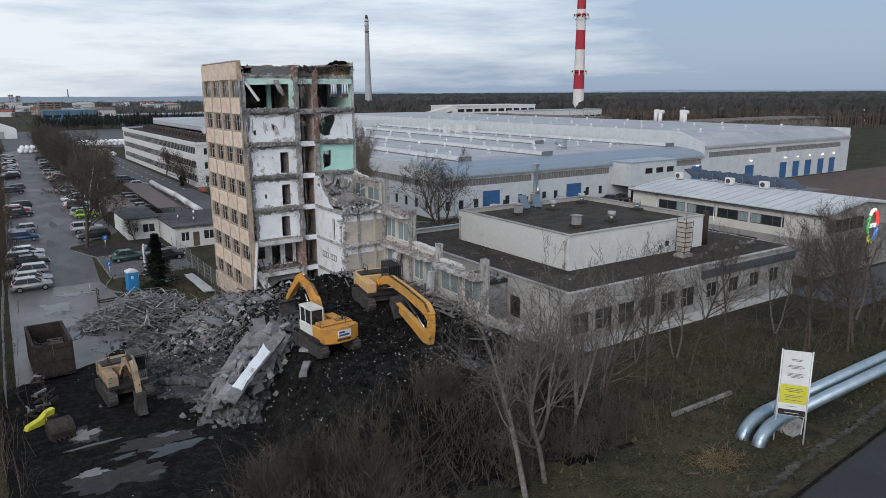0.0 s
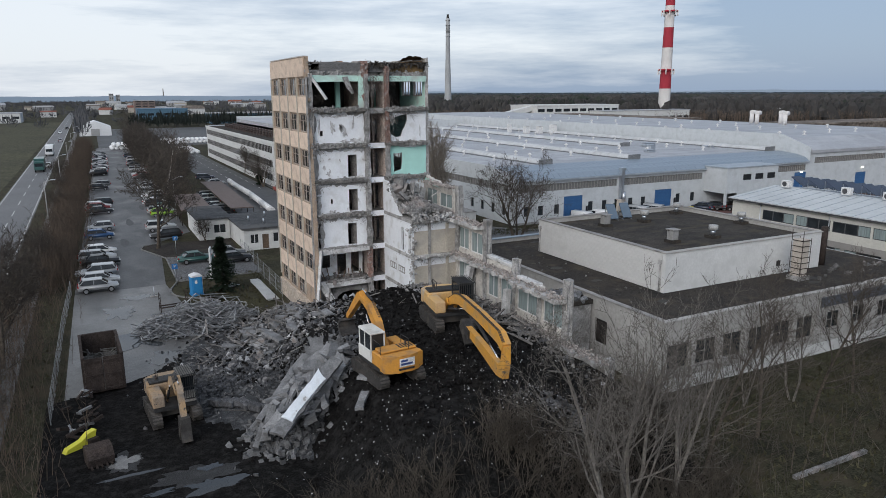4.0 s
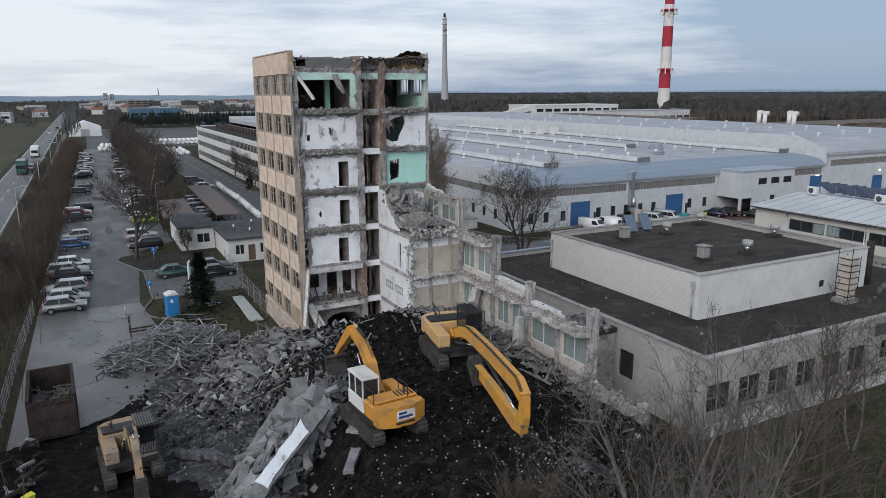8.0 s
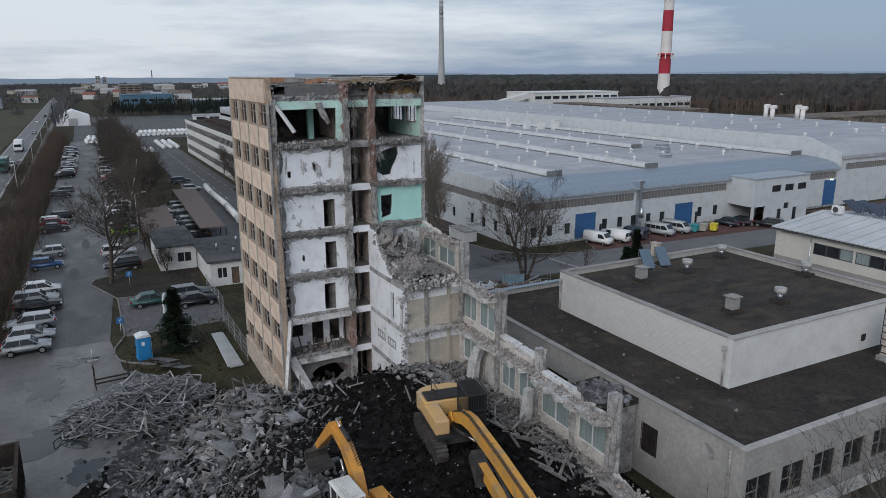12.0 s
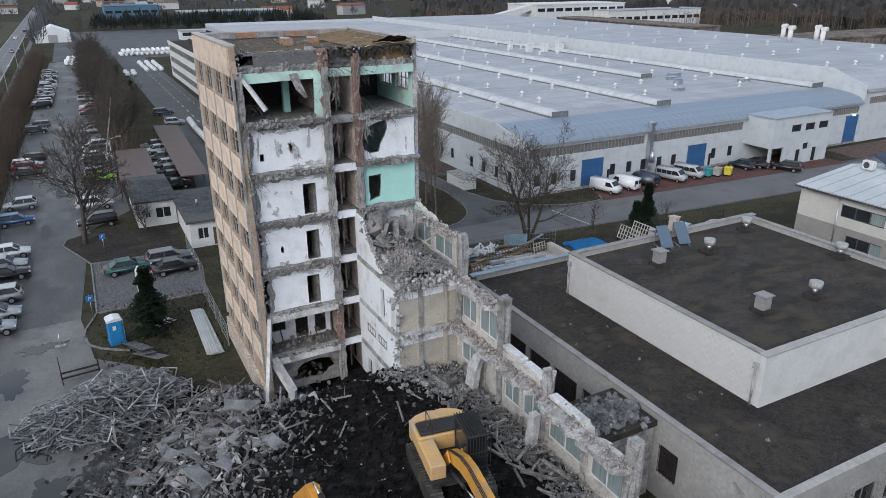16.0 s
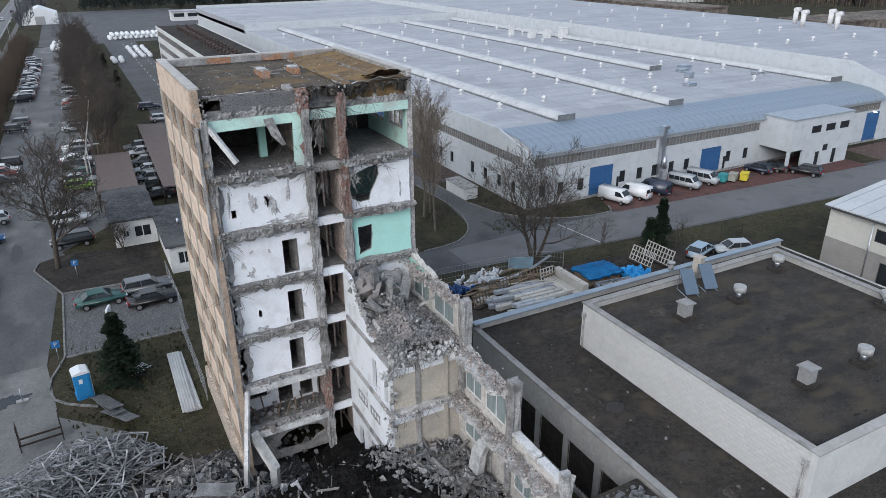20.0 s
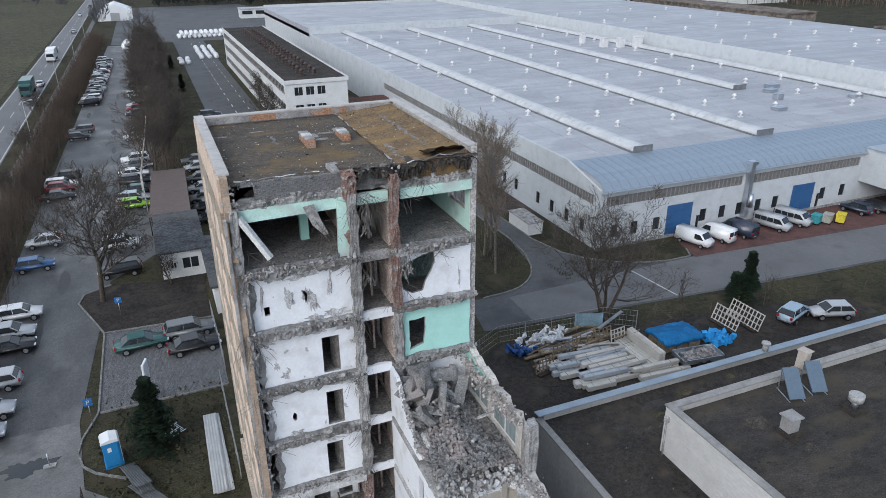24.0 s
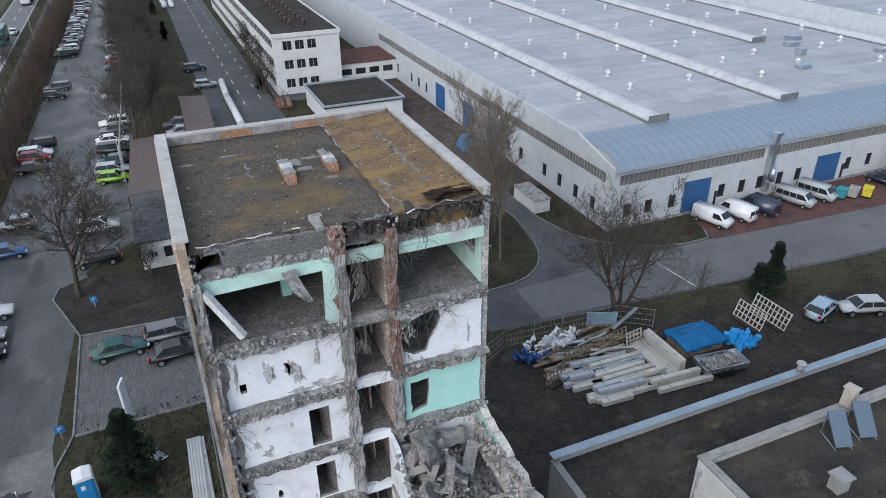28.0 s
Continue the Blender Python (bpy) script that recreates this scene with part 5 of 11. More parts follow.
# half-open door leaves behind the doorways
for k, x in ((4, 0.35), (3, 0.35), (2, 0.15)):
    bm = bmesh.new()
    box(bm, 0, 0.04, 0, 0.8, FL[k], FL[k] + 2.05, Matrix.Translation((x + 0.84, 0.3, 0)) @ Matrix.Rotation(radians(18), 4, "Z"))
    part("door_leaf", bm, M_FLOORD, tower, "pale dusty door leaf standing open")
for k in (5, 3):
    pbox("back_wall", (4.4, 8.2, 2.6, 2.7, FL[k], FL[k + 1] - 0.3), M_PINKW if k == 3 else mat("teal_paint", (0.13, 0.22, 0.21), (0.09, 0.15, 0.15), 0.8, 0.9, 0.2), tower)
# paint on the inside of the outer wall in the open rooms
for k, mt, y1 in ((6, M_PALEMINT, 6.25), (5, M_WHITEW, 2.55), (4, M_GREENW, 6.0)):
    bm = bmesh.new()
    wall_with_holes(bm, 0.32, y1, FL[k] + 0.005, (FL[k + 1] - 0.3) if k < 6 else 22.42, [(max(0.34, a), min(b_, y1 - 0.02), c, d) for a, b_, c, d in rh if FL[k] < c < FL[k] + 2 and a < y1 - 0.1], lambda u, v, d: (TX1 - 0.325 + d, u, v), 0.022)
    part("wall_paint", bm, mt, tower, "painted plaster on the inside of the outer wall")
# torn felt strips and cables over the roof edge
bm = bmesh.new()
for _ in range(26):
    x = R.uniform(2.0, 8.2)
    a = Vector((x, 0.25, 23.6))
    b_ = a + Vector((R.uniform(-0.4, 0.4), -R.uniform(0.15, 0.5), R.uniform(-0.5, 0.15)))
    bar(bm, a, b_, R.uniform(0.1, 0.4), 0.03)
part("felt_flap", bm, M_FELT2, tower, "dark torn felt strips")
# debris inside the lower open rooms
bm = bmesh.new()
for k, n in ((1, 70), (0, 60)):
    crumbs(bm, (-2.5, 1.2, FL[k] + 0.1), (1.9, 1.2, FL[k] + 0.1), n, (0.2, 0.9, 0.1), 0.16, R)
for k in (6,):
    crumbs(bm, (-2.5, 0.8, FL[k] + 0.02), (8, 0.8, FL[k] + 0.02), 160, (0.3, 0.7, 0.02), 0.05, R)
part("room_debris", bm, M_RUBBLE, tower)
bm = bmesh.new()
for i in range(7):
    a = Vector((-2.2 + i * 0.6, R.uniform(0.2, 1.2), FL[1] + 0.2))
    bar(bm, a, a + Vector((R.uniform(-0.5, 0.5), R.uniform(-0.2, 0.5), R.uniform(0.4, 1.1))), 0.07, 0.07)
part("broken_furniture", bm, M_DOORB, tower, "dark broken furniture")

# ---- factory hall ----
R = random.Random(5)
hall = thing("factory_hall", label="long white factory hall with blue doors and pale flat roof", category="factory hall")
M_HALLW = mat("cool_white_render", (0.50, 0.525, 0.545), (0.46, 0.485, 0.505), 0.4, 0.85, 0.1, c3=(0.43, 0.45, 0.465), s3=2.0)
HX0, HX1, HY0, HY1, HE = 39.3, 172.0, 32.3, 255.0, 7.1
HR = 8.75
fwins, doors = [], []
for x in (41.6, 44.4, 47.6, 54.6, 57.6, 60.3, 63.4, 66.3, 74.6, 78.2):
    fwins.append((x - 0.5, x + 0.5, 1.3, 2.9))
for x0, x1, h in ((49.0, 52.9, 4.1), (69.0, 73.0, 3.9), (106.2, 109.8, 5.0), (126.0, 129.6, 4.0), (140.4, 143.4, 3.9), (146.0, 149.0, 3.9), (151.5, 154.5, 3.9), (157.5, 160.5, 3.9), (163.0, 166.0, 3.9)):
    doors.append((x0, x1, 0.03, h))
sdoors = [(53.6, 54.1, 0.05, 2.2), (73.6, 74.2, 0.05, 2.2)]
bands = [(40.2, 60.2, 5.2, 6.4), (61.4, 80.5, 5.2, 6.4), (95.5, 109.5, 5.3, 6.5), (112, 136, 6.6, 7.8), (138, 168, 6.6, 7.8)]
bm = bmesh.new()
wall_with_holes(bm, HX0, 110, 0, HE, [h for h in fwins + doors + sdoors + bands if h[0] < 109.7], lambda u, v, d: (u, HY0 + d, v), 0.35)
part("front_wall", bm, M_HALLW, hall)
bm = bmesh.new()
wall_with_holes(bm, 110, HX1, 0, 9.3, [h for h in doors + bands if h[0] > 110], lambda u, v, d: (u, HY0 + d, v), 0.35)
part("front_wall", bm, M_HALLW, hall)
swins = [(y - 0.5, y + 0.5, 1.3, 2.9) for y in (35.6, 39.0, 42.5, 46.0, 52, 55.5, 85, 88.5, 92, 99, 103, 107)] + [(58.5, 62.0, 0.03, 4.2), (66.5, 70.5, 0.03, 4.2), (77, 81, 0.03, 4.2), (33.6, 110, 5.2, 6.4)]
bm = bmesh.new()
wall_with_holes(bm, HY0 + 0.36, HY1, 0, HE, swins, lambda u, v, d: (HX0 + d, u, v), 0.35)
part("side_wall", bm, M_HALLW, hall)
bm = bmesh.new()
poly_wall(bm, [(HY0 + 0.1, HE), (HY1, HE), (HY1, HR + 0.25), (HY0 + 7.4, HR + 0.25), (HY0 + 0.1, HE + 0.15)][::-1], [], lambda u, v, d: (HX0 + d, u, v), 0.3)
part("gable_wall", bm, M_HALLW, hall)
pbox("rear_wall", (HX0, HX1, HY1, HY1 + 0.3, 0, 11.4), M_HALLW, hall)
pbox("far_wall", (HX1, HX1 + 0.3, HY0, HY1, 0, 11.4), M_HALLW, hall)
pbox("plinth", (HX0 - 0.04, 110, HY0 - 0.05, HY0 - 0.002, 0, 0.35), M_CONC, hall)


def hall_window(x0, x1, z0, z1, axis):
    w = x1 - x0
    bm = bmesh.new()
    wall_with_holes(bm, 0, w, 0, z1 - z0, [(0.07, w - 0.07, 0.07, z1 - z0 - 0.07)], lambda u, v, d: (u, 0.10 + d, v), 0.08)
    m = Matrix.Translation((x0, HY0, z0)) if axis == "x" else Matrix.Translation((HX0, x0, z0)) @ Matrix.Rotation(radians(90), 4, "Z") @ Matrix.Scale(-1, 4, (0, 1, 0))
    o = part("window", bm, mat("dark_frame", (0.06, 0.06, 0.065), None, 2.0, 0.6), hall)
    o.matrix_basis = m
    g = pbox("pane", (0.07, w - 0.07, 0.13, 0.145, 0.07, z1 - z0 - 0.07), M_GLASS, o)


for h in fwins + sdoors:
    hall_window(*h, "x")
for h in swins[:12]:
    hall_window(*h, "y")
for k, (x0, x1, z0, z1) in enumerate(doors + swins[12:15]):
    w, hh = x1 - x0, z1 - z0
    bm = bmesh.new()
    box(bm, 0, w, 0.12, 0.2, 0, hh)
    d = part("door", bm, M_BLUE, hall, "blue steel roller door")
    d.matrix_basis = Matrix.Translation((x0, HY0, z0)) if k < len(doors) else Matrix.Translation((HX0, x0, z0)) @ Matrix.Rotation(radians(90), 4, "Z") @ Matrix.Scale(-1, 4, (0, 1, 0))
    for i in range(int(hh / 0.55)):
        pbox("door_rib", (0.02, w - 0.02, 0.09, 0.119, 0.1 + i * 0.55, 0.16 + i * 0.55), M_BLUE, d)
for x0, x1, z0, z1 in bands:
    bm = bmesh.new()
    box(bm, x0, x1, HY0 + 0.16, HY0 + 0.24, z0, z1)
    b_ = part("glazing_band", bm, M_BAND, hall, "dull profiled glass band")
    n, mu = int((x1 - x0) / 0.6), None
    for i in range(1, n):
        m = Matrix.Translation((x0 + (x1 - x0) * i / n, 0, 0))
        if mu is None:
            mu = pbox("mullion", (-0.03, 0.03, HY0 + 0.06, HY0 + 0.158, z0, z1), mat("band_mullion", (0.32, 0.31, 0.30), None, 2.0, 0.7), b_)
            mu.matrix_basis = m
        else:
            share("mullion", mu, b_, m)
bm = bmesh.new()
box(bm, HX0 + 0.16, HX0 + 0.24, 33.6, 110, 5.2, 6.4)
b_ = part("glazing_band", bm, M_BAND, hall)
mu = pbox("mullion", (HX0 + 0.06, HX0 + 0.158, 33.62, 33.68, 5.2, 6.4), MATS["band_mullion"], b_)
for i in range(1, 127):
    share("mullion", mu, b_, Matrix.Translation((0, i * 0.6, 0)))

SWAP = Matrix(((0, 0, 1, 0), (1, 0, 0, 0), (0, 1, 0, 0), (0, 0, 0, 1)))  # (y, z, x) to world
bm = bmesh.new()
ey, ez = HY0 - 0.35, HE + 0.02
arc = [(ey, ez), (ey + 1.0, ez + 0.75), (ey + 3.0, ez + 1.25), (ey + 7.4, HR)]
prism(bm, arc + [(HY1, HR), (HY1, ez)], HX0 + 0.31, 110, SWAP)
part("roof", bm, M_ROOFL, hall, "pale grey roof membrane")
slope_me = None
n = 58
bm = bmesh.new()
wseg = (110 - HX0 - 0.3) / n
for (y0, z0), (y1, z1) in zip(arc, arc[1:]):
    vs = [bm.verts.new(p) for p in ((0.02, y0, z0 + 0.02), (wseg - 0.02, y0, z0 + 0.02), (wseg - 0.02, y1, z1 + 0.02), (0.02, y1, z1 + 0.02))]
    up = [bm.verts.new(v.co + Vector((0, 0, 0.05))) for v in vs]
    bm.faces.new(up)
    for i in range(4):
        bm.faces.new((vs[i], vs[(i + 1) % 4], up[(i + 1) % 4], up[i]))
for i in range(n):
    m = Matrix.Translation((HX0 + 0.3 + i * wseg, 0, 0))
    if slope_me is None:
        slope_me = part("roof_sheet", bm, M_METAL, hall, "blue-grey metal eaves sheet")
        slope_me.matrix_basis = m
    else:
        share("roof_sheet", slope_me, hall, m)
pbox("gutter", (HX0 - 0.05, 110, ey - 0.16, ey, ez - 0.22, ez), M_COPING, hall)
# higher far bay
bm = bmesh.new()
prism(bm, [(ey, 9.3), (ey + 6, 11.4), (HY1, 11.4), (HY1, 8.7), (ey, 8.7)], 110.01, HX1 + 0.2, SWAP)
part("roof", bm, M_ROOFL, hall)
bm = bmesh.new()
poly_wall(bm, [(ey, HE), (HY1, HE), (HY1, 12.3), (ey + 7, 12.3), (ey, 9.9)][::-1], [], lambda u, v, d: (109.9 + d, u, v), 0.3)
part("step_wall", bm, M_HALLW, hall, "white upstand between two roof levels")
bm = bmesh.new()
poly_wall(bm, [(HX0, HE + 1), (110, HE + 1), (110, 10.4), (HX0, 10.4)], [], lambda u, v, d: (u, 178 + d, v), 77)
part("roof", bm, M_ROOFL, hall)
pbox("upstand", (HX0 - 0.05, 109.9, 177.8, 177.99, HR, 11.0), M_HALLW, hall)
# barrel rooflights
for x, ys in ((50.0, 39.2), (70.0, 39.2), (90.3, 64.8), (108.0, 40.0)):
    bm = bmesh.new()
    pr = [(1.3 * math.cos(a), 0.85 * math.sin(a)) for a in (math.pi * k / 8 for k in range(9))]
    prism(bm, [(p, q) for p, q in pr], 0, 177 - ys, Matrix(((1, 0, 0, x), (0, 0, 1, ys), (0, 1, 0, HR), (0, 0, 0, 1))))
    bmesh.ops.recalc_face_normals(bm, faces=bm.faces[:])
    # barrel colour brightened to paint the ridge's light top
    v = part("rooflight", bm, mat("weathered_rooflight", (0.50, 0.51, 0.52), (0.42, 0.43, 0.44), 0.3, 0.5, 0.1, c3=(0.36, 0.365, 0.37), s3=3.0), hall, "long grey barrel rooflight")
    for i in range(1, int((177 - ys) / 12)):
        bm = bmesh.new()
        prism(bm, [(p * 1.02, q * 1.02) for p, q in pr], i * 12, i * 12 + 0.14, Matrix(((1, 0, 0, x), (0, 0, 1, ys), (0, 1, 0, HR), (0, 0, 0, 1))))
        bmesh.ops.recalc_face_normals(bm, faces=bm.faces[:])
        part("rib", bm, M_COPING, v)
    # added dark side strips: painted shade along the barrel's lower edges
    for sx in (-1.52, 1.32):
        pbox("kerb", (x + sx, x + sx + 0.2, ys, 177, HR, HR + 0.2), mat("rooflight_end", (0.17, 0.18, 0.19), (0.13, 0.135, 0.14), 0.8, 0.7), v)
    pbox("kerb", (x - 1.45, x + 1.45, ys - 0.06, ys - 0.003, HR, HR + 0.9), mat("rooflight_end", (0.17, 0.18, 0.19), (0.13, 0.135, 0.14), 0.8, 0.7), v, "dark end board of the rooflight")
# roof joints
bm = bmesh.new()
for yy in (62, 84, 108, 132, 156):
    for i in range(70):
        box(bm, 41 + i, 41.5 + i, yy - 0.05, yy + 0.05, HR, HR + 0.03)
for xx in (45, 56, 63, 77, 84, 97, 103):
    box(bm, xx - 0.04, xx + 0.04, 40.2, 177, HR, HR + 0.025)
part("roof_seam", bm, mat("seam", (0.36, 0.37, 0.40), None, 1.0, 0.6), hall)
# roof vents, mushroom-shaped
vm = bmesh.new()
tube(vm, (0, 0, 0), (0, 0, 0.55), 0.17, 0.17, 8)
tube(vm, (0, 0, 0.55), (0, 0, 0.7), 0.42, 0.42, 10)
tube(vm, (0, 0, 0.7), (0, 0, 0.95), 0.42, 0.08, 10)
box(vm, -0.3, 0.3, -0.3, 0.3, 0, 0.1)
vent = None
for x in (46.2, 55.5, 65.5, 75.5, 84, 97, 104):
    for y in (49, 60, 71.5, 82, 98, 112, 127, 143, 160):
        m = Matrix.Translation((x + R.uniform(-1, 1), y + R.uniform(-3, 3), HR))
        if vent is None:
            vent = tagged(part("roof_vent", vm, mat("vent_white", (0.7, 0.7, 0.7), (0.6, 0.6, 0.6), 2.0, 0.5)), "small white mushroom vent on the hall roof", "roof vent", "vents on the hall roof")
            vent.matrix_world = m
        else:
            copy_thing(vent, m)
for x in (116, 126, 137, 148, 160):
    for y in (46, 62, 80, 100, 120, 145, 170):
        copy_thing(vent, Matrix.Translation((x + R.uniform(-2, 2), y + R.uniform(-4, 4), 11.4)))
for x, y, sx, sy, h in ((93.5, 61, 2.2, 1.4, 0.5), (97, 64, 2.4, 1.5, 0.6), (84, 50, 2.0, 1.4, 0.45), (103, 52, 2.2, 1.3, 0.45), (90, 56, 1.4, 1.2, 0.9), (100, 120, 1.6, 1.6, 2.2), (103.5, 118, 1.6, 1.6, 2.2), (107, 116, 1.8, 1.8, 2.6), (99, 128, 1.2, 1.2, 2.6)):
    bm = bmesh.new()
    box(bm, -sx / 2, sx / 2, -sy / 2, sy / 2, 0, h)
    bmesh.ops.bevel(bm, geom=bm.edges[:], offset=0.08, segments=1, affect="EDGES")
    box(bm, -sx / 2 - 0.1, sx / 2 + 0.1, -sy / 2 - 0.1, sy / 2 + 0.1, h + 0.003, h + 0.08)
    o = tagged(part("roof_unit", bm, M_STEEL if h < 1 else mat("duct_white", (0.62, 0.62, 0.62), (0.55, 0.55, 0.55), 1.0, 0.6)), "grey ventilation unit on the hall roof", "roof unit", "roof units")
    o.matrix_world = Matrix.Translation((x, y, HR))
# duct on the front
bm = bmesh.new()
box(bm, 60.55, 61.15, HY0 - 0.75, HY0 - 0.1, 1.2, 7.9)
box(bm, 60.4, 61.3, HY0 - 0.9, HY0 - 0.002, 7.9, 8.3)
tube(bm, (60.85, HY0 - 1.1, 2.6), (60.85, HY0 - 1.1, 4.2), 0.4, 0.25, 10)
tagged(part("exhaust_duct", bm, M_STEEL), "grey sheet-metal exhaust duct on the hall front", "duct")
# office bay on the hall front
ob_ = thing("hall_annex", label="white two-storey annex with square windows on the hall", category="annex")
AX0, AX1, AY = 81.0, 94.5, 27.2
bm = bmesh.new()
aw = [(AX0 + 4.2 + i * 3.2, AX0 + 6.4 + i * 3.2, 5.2, 6.3) for i in range(3)] + [(88.5, 89.7, 2.2, 3.2), (90.9, 91.9, 0.05, 2.3), (87.0, 88.0, 0.05, 2.3)]
wall_with_holes(bm, AX0 + 3.0, AX1, 0, 7.5, aw, lambda u, v, d: (u, AY + d, v), 0.3)
part("front_wall", bm, M_HALLW, ob_)
pbox("upper_wall", (AX0, AX0 + 2.99, AY, AY + 0.3, 3.0, 7.5), M_HALLW, ob_)
pbox("side_wall", (AX0, AX0 + 0.3, AY + 0.31, HY0 - 0.01, 3.0, 7.5), M_HALLW, ob_)
pbox("side_wall", (AX1 - 0.3, AX1, AY + 0.31, HY0 - 0.01, 0, 7.5), M_HALLW, ob_)
pbox("soffit", (AX0 + 0.31, AX1 - 0.31, AY + 0.31, HY0 - 0.02, 2.95, 3.1), M_HALLW, ob_)
pbox("roof", (AX0 - 0.1, AX1 + 0.1, AY - 0.1, HY0 - 0.01, 7.5, 7.7), M_COPING, ob_)
pbox("pillar", (AX0 + 0.02, AX0 + 0.4, AY + 0.02, AY + 0.4, 0, 2.99), M_HALLW, ob_)
for a, b_, c, d in aw:
    w = pbox("window", (a, b_, AY + 0.1, AY + 0.16, c, d), mat("dark_frame", (0.06, 0.06, 0.065)), ob_)
    pbox("pane", (a + 0.08, b_ - 0.08, AY + 0.085, AY + 0.099, c + 0.08, d - 0.08), M_GLASS, w)

# ---- three-storey office block ----
office = thing("office_block", label="white three-storey office block with dark window bands", category="office building")
OX0, OX1, OY0, OY1, OH = 16.9, 28.4, 97.9, 192.0, 10.0
ow = []
for s in range(3):
    for i in range(3):
        ow.append((OX0 + 1.6 + i * 2.1, OX0 + 3.2 + i * 2.1, 1.1 + s * 3.2, 2.7 + s * 3.2))
bm = bmesh.new()
wall_with_holes(bm, OX0, OX1, 0, OH, ow, lambda u, v, d: (u, OY0 + d, v), 0.3)
part("end_wall", bm, M_WHITE, office)
fr = None
for a, b_, c, d in ow:
    w = pbox("window", (a, b_, OY0 + 0.12, OY0 + 0.2, c, d), M_WFRAME, office)
    pbox("pane", (a + 0.08, (a + b_) / 2 - 0.03, OY0 + 0.1, OY0 + 0.118, c + 0.08, d - 0.08), M_GLASS, w)
    pbox("pane", ((a + b_) / 2 + 0.03, b_ - 0.08, OY0 + 0.1, OY0 + 0.118, c + 0.08, d - 0.08), M_GLASS, w)
sb = [(OY0 + 1.0, OY1 - 1.0, 1.2 + s * 3.2, 2.8 + s * 3.2) for s in range(3)]
bm = bmesh.new()
wall_with_holes(bm, OY0 + 0.31, OY1, 0, OH, sb, lambda u, v, d: (OX0 + d, u, v), 0.3)
part("long_wall", bm, M_WHITE, office)
for a, b_, c, d in sb:
    w = pbox("window_band", (OX0 + 0.16, OX0 + 0.2, a, b_, c, d), M_GLASS, office, "long dark window band")
    mu = None
    for i in range(60):
        m = Matrix.Translation((0, a + (b_ - a) * i / 59, 0))
        if mu is None:
            mu = pbox("mullion", (OX0 + 0.08, OX0 + 0.158, -0.06, 0.06, c, d), mat("grey_mullion", (0.35, 0.34, 0.33), None, 2.0, 0.7), w)
            mu.matrix_basis = m
        else:
            share("mullion", mu, w, m)
pbox("rear_walls", (OX1 - 0.3, OX1, OY0 + 0.31, OY1, 0, OH), M_WHITE, office)
pbox("far_wall", (OX0 + 0.31, OX1 - 0.31, OY1 - 0.3, OY1, 0, OH), M_WHITE, office)
pbox("roof", (OX0 - 0.15, OX1 + 0.15, OY0 - 0.15, OY1 + 0.1, OH, OH + 0.18), M_ROOFD, office)
for a in range(3):
    pbox("parapet", ((OX0 - 0.2, OX0 - 0.02, OY0 - 0.2, OY1, OH - 0.3, OH + 0.4), (OX0 - 0.02, OX1 + 0.2, OY0 - 0.2, OY0 - 0.02, OH - 0.3, OH + 0.4), (OX1 + 0.02, OX1 + 0.2, OY0 - 0.02, OY1, OH - 0.3, OH + 0.4))[a], M_WHITE, office)
for i in range(22):
    y = OY0 + 5 + i * 3.6
    for x in (OX0 + 4.2, OX0 + 6.6):
        bm = bmesh.new()
        box(bm, x - 0.35, x + 0.35, y - 0.35, y + 0.35, OH + 0.18, OH + 0.5)
        tube(bm, (x, y, OH + 0.5), (x, y, OH + 1.2), 0.3, 0.3, 8)
        tube(bm, (x, y, OH + 1.2), (x, y, OH + 1.6), 0.6, 0.15, 8)
        part("roof_cowl", bm, mat("dark_cowl", (0.075, 0.055, 0.05), None, 2.0, 0.7), office)
# low link from the office to the hall, and the flat garage before it
link = thing("link_building", label="low white link building with dark flat roof", category="building")
bm = bmesh.new()
lw = [(OX1 + 0.5 + i * 2.6, OX1 + 2.5 + i * 2.6, 1.5, 2.7) for i in range(4)]
wall_with_holes(bm, OX1 + 0.02, HX0 - 0.02, 0, 3.6, lw, lambda u, v, d: (u, 100 + d, v), 0.3)
part("wall", bm, M_WHITE, link)
pbox("rear_wall", (OX1 + 0.02, HX0 - 0.02, 110, 110.3, 0, 3.6), M_WHITE, link)
pbox("roof", (OX1 + 0.02, HX0 - 0.02, 99.8, 110.4, 3.6, 3.85), mat("red_brown_roof", (0.13, 0.07, 0.06), None, 0.6, 0.9), link)
for a, b_, c, d in lw:
    w = pbox("window", (a, b_, 100.1, 100.18, c, d), M_WFRAME, link)
    pbox("pane", (a + 0.08, b_ - 0.08, 100.08, 100.098, c + 0.08, d - 0.08), M_GLASS, w)
gar = thing("flat_garage", label="low flat-roofed garage with dark felt roof", category="garage")
pbox("wall", (20.2, 32.5, 78.0, 91.0, 0, 3.0), M_WHITE, gar)
pbox("roof", (20.0, 32.7, 77.8, 91.2, 3.0, 3.2), M_ROOFD, gar)
for d in ((19.9, 20.15, 77.7, 91.3, 3.2, 3.5), (20.15, 32.55, 77.7, 77.95, 3.2, 3.5), (32.55, 32.8, 77.7, 91.3, 3.2, 3.5), (20.15, 32.55, 91.05, 91.3, 3.2, 3.5)):
    pbox("coping", d, M_COPING, gar)

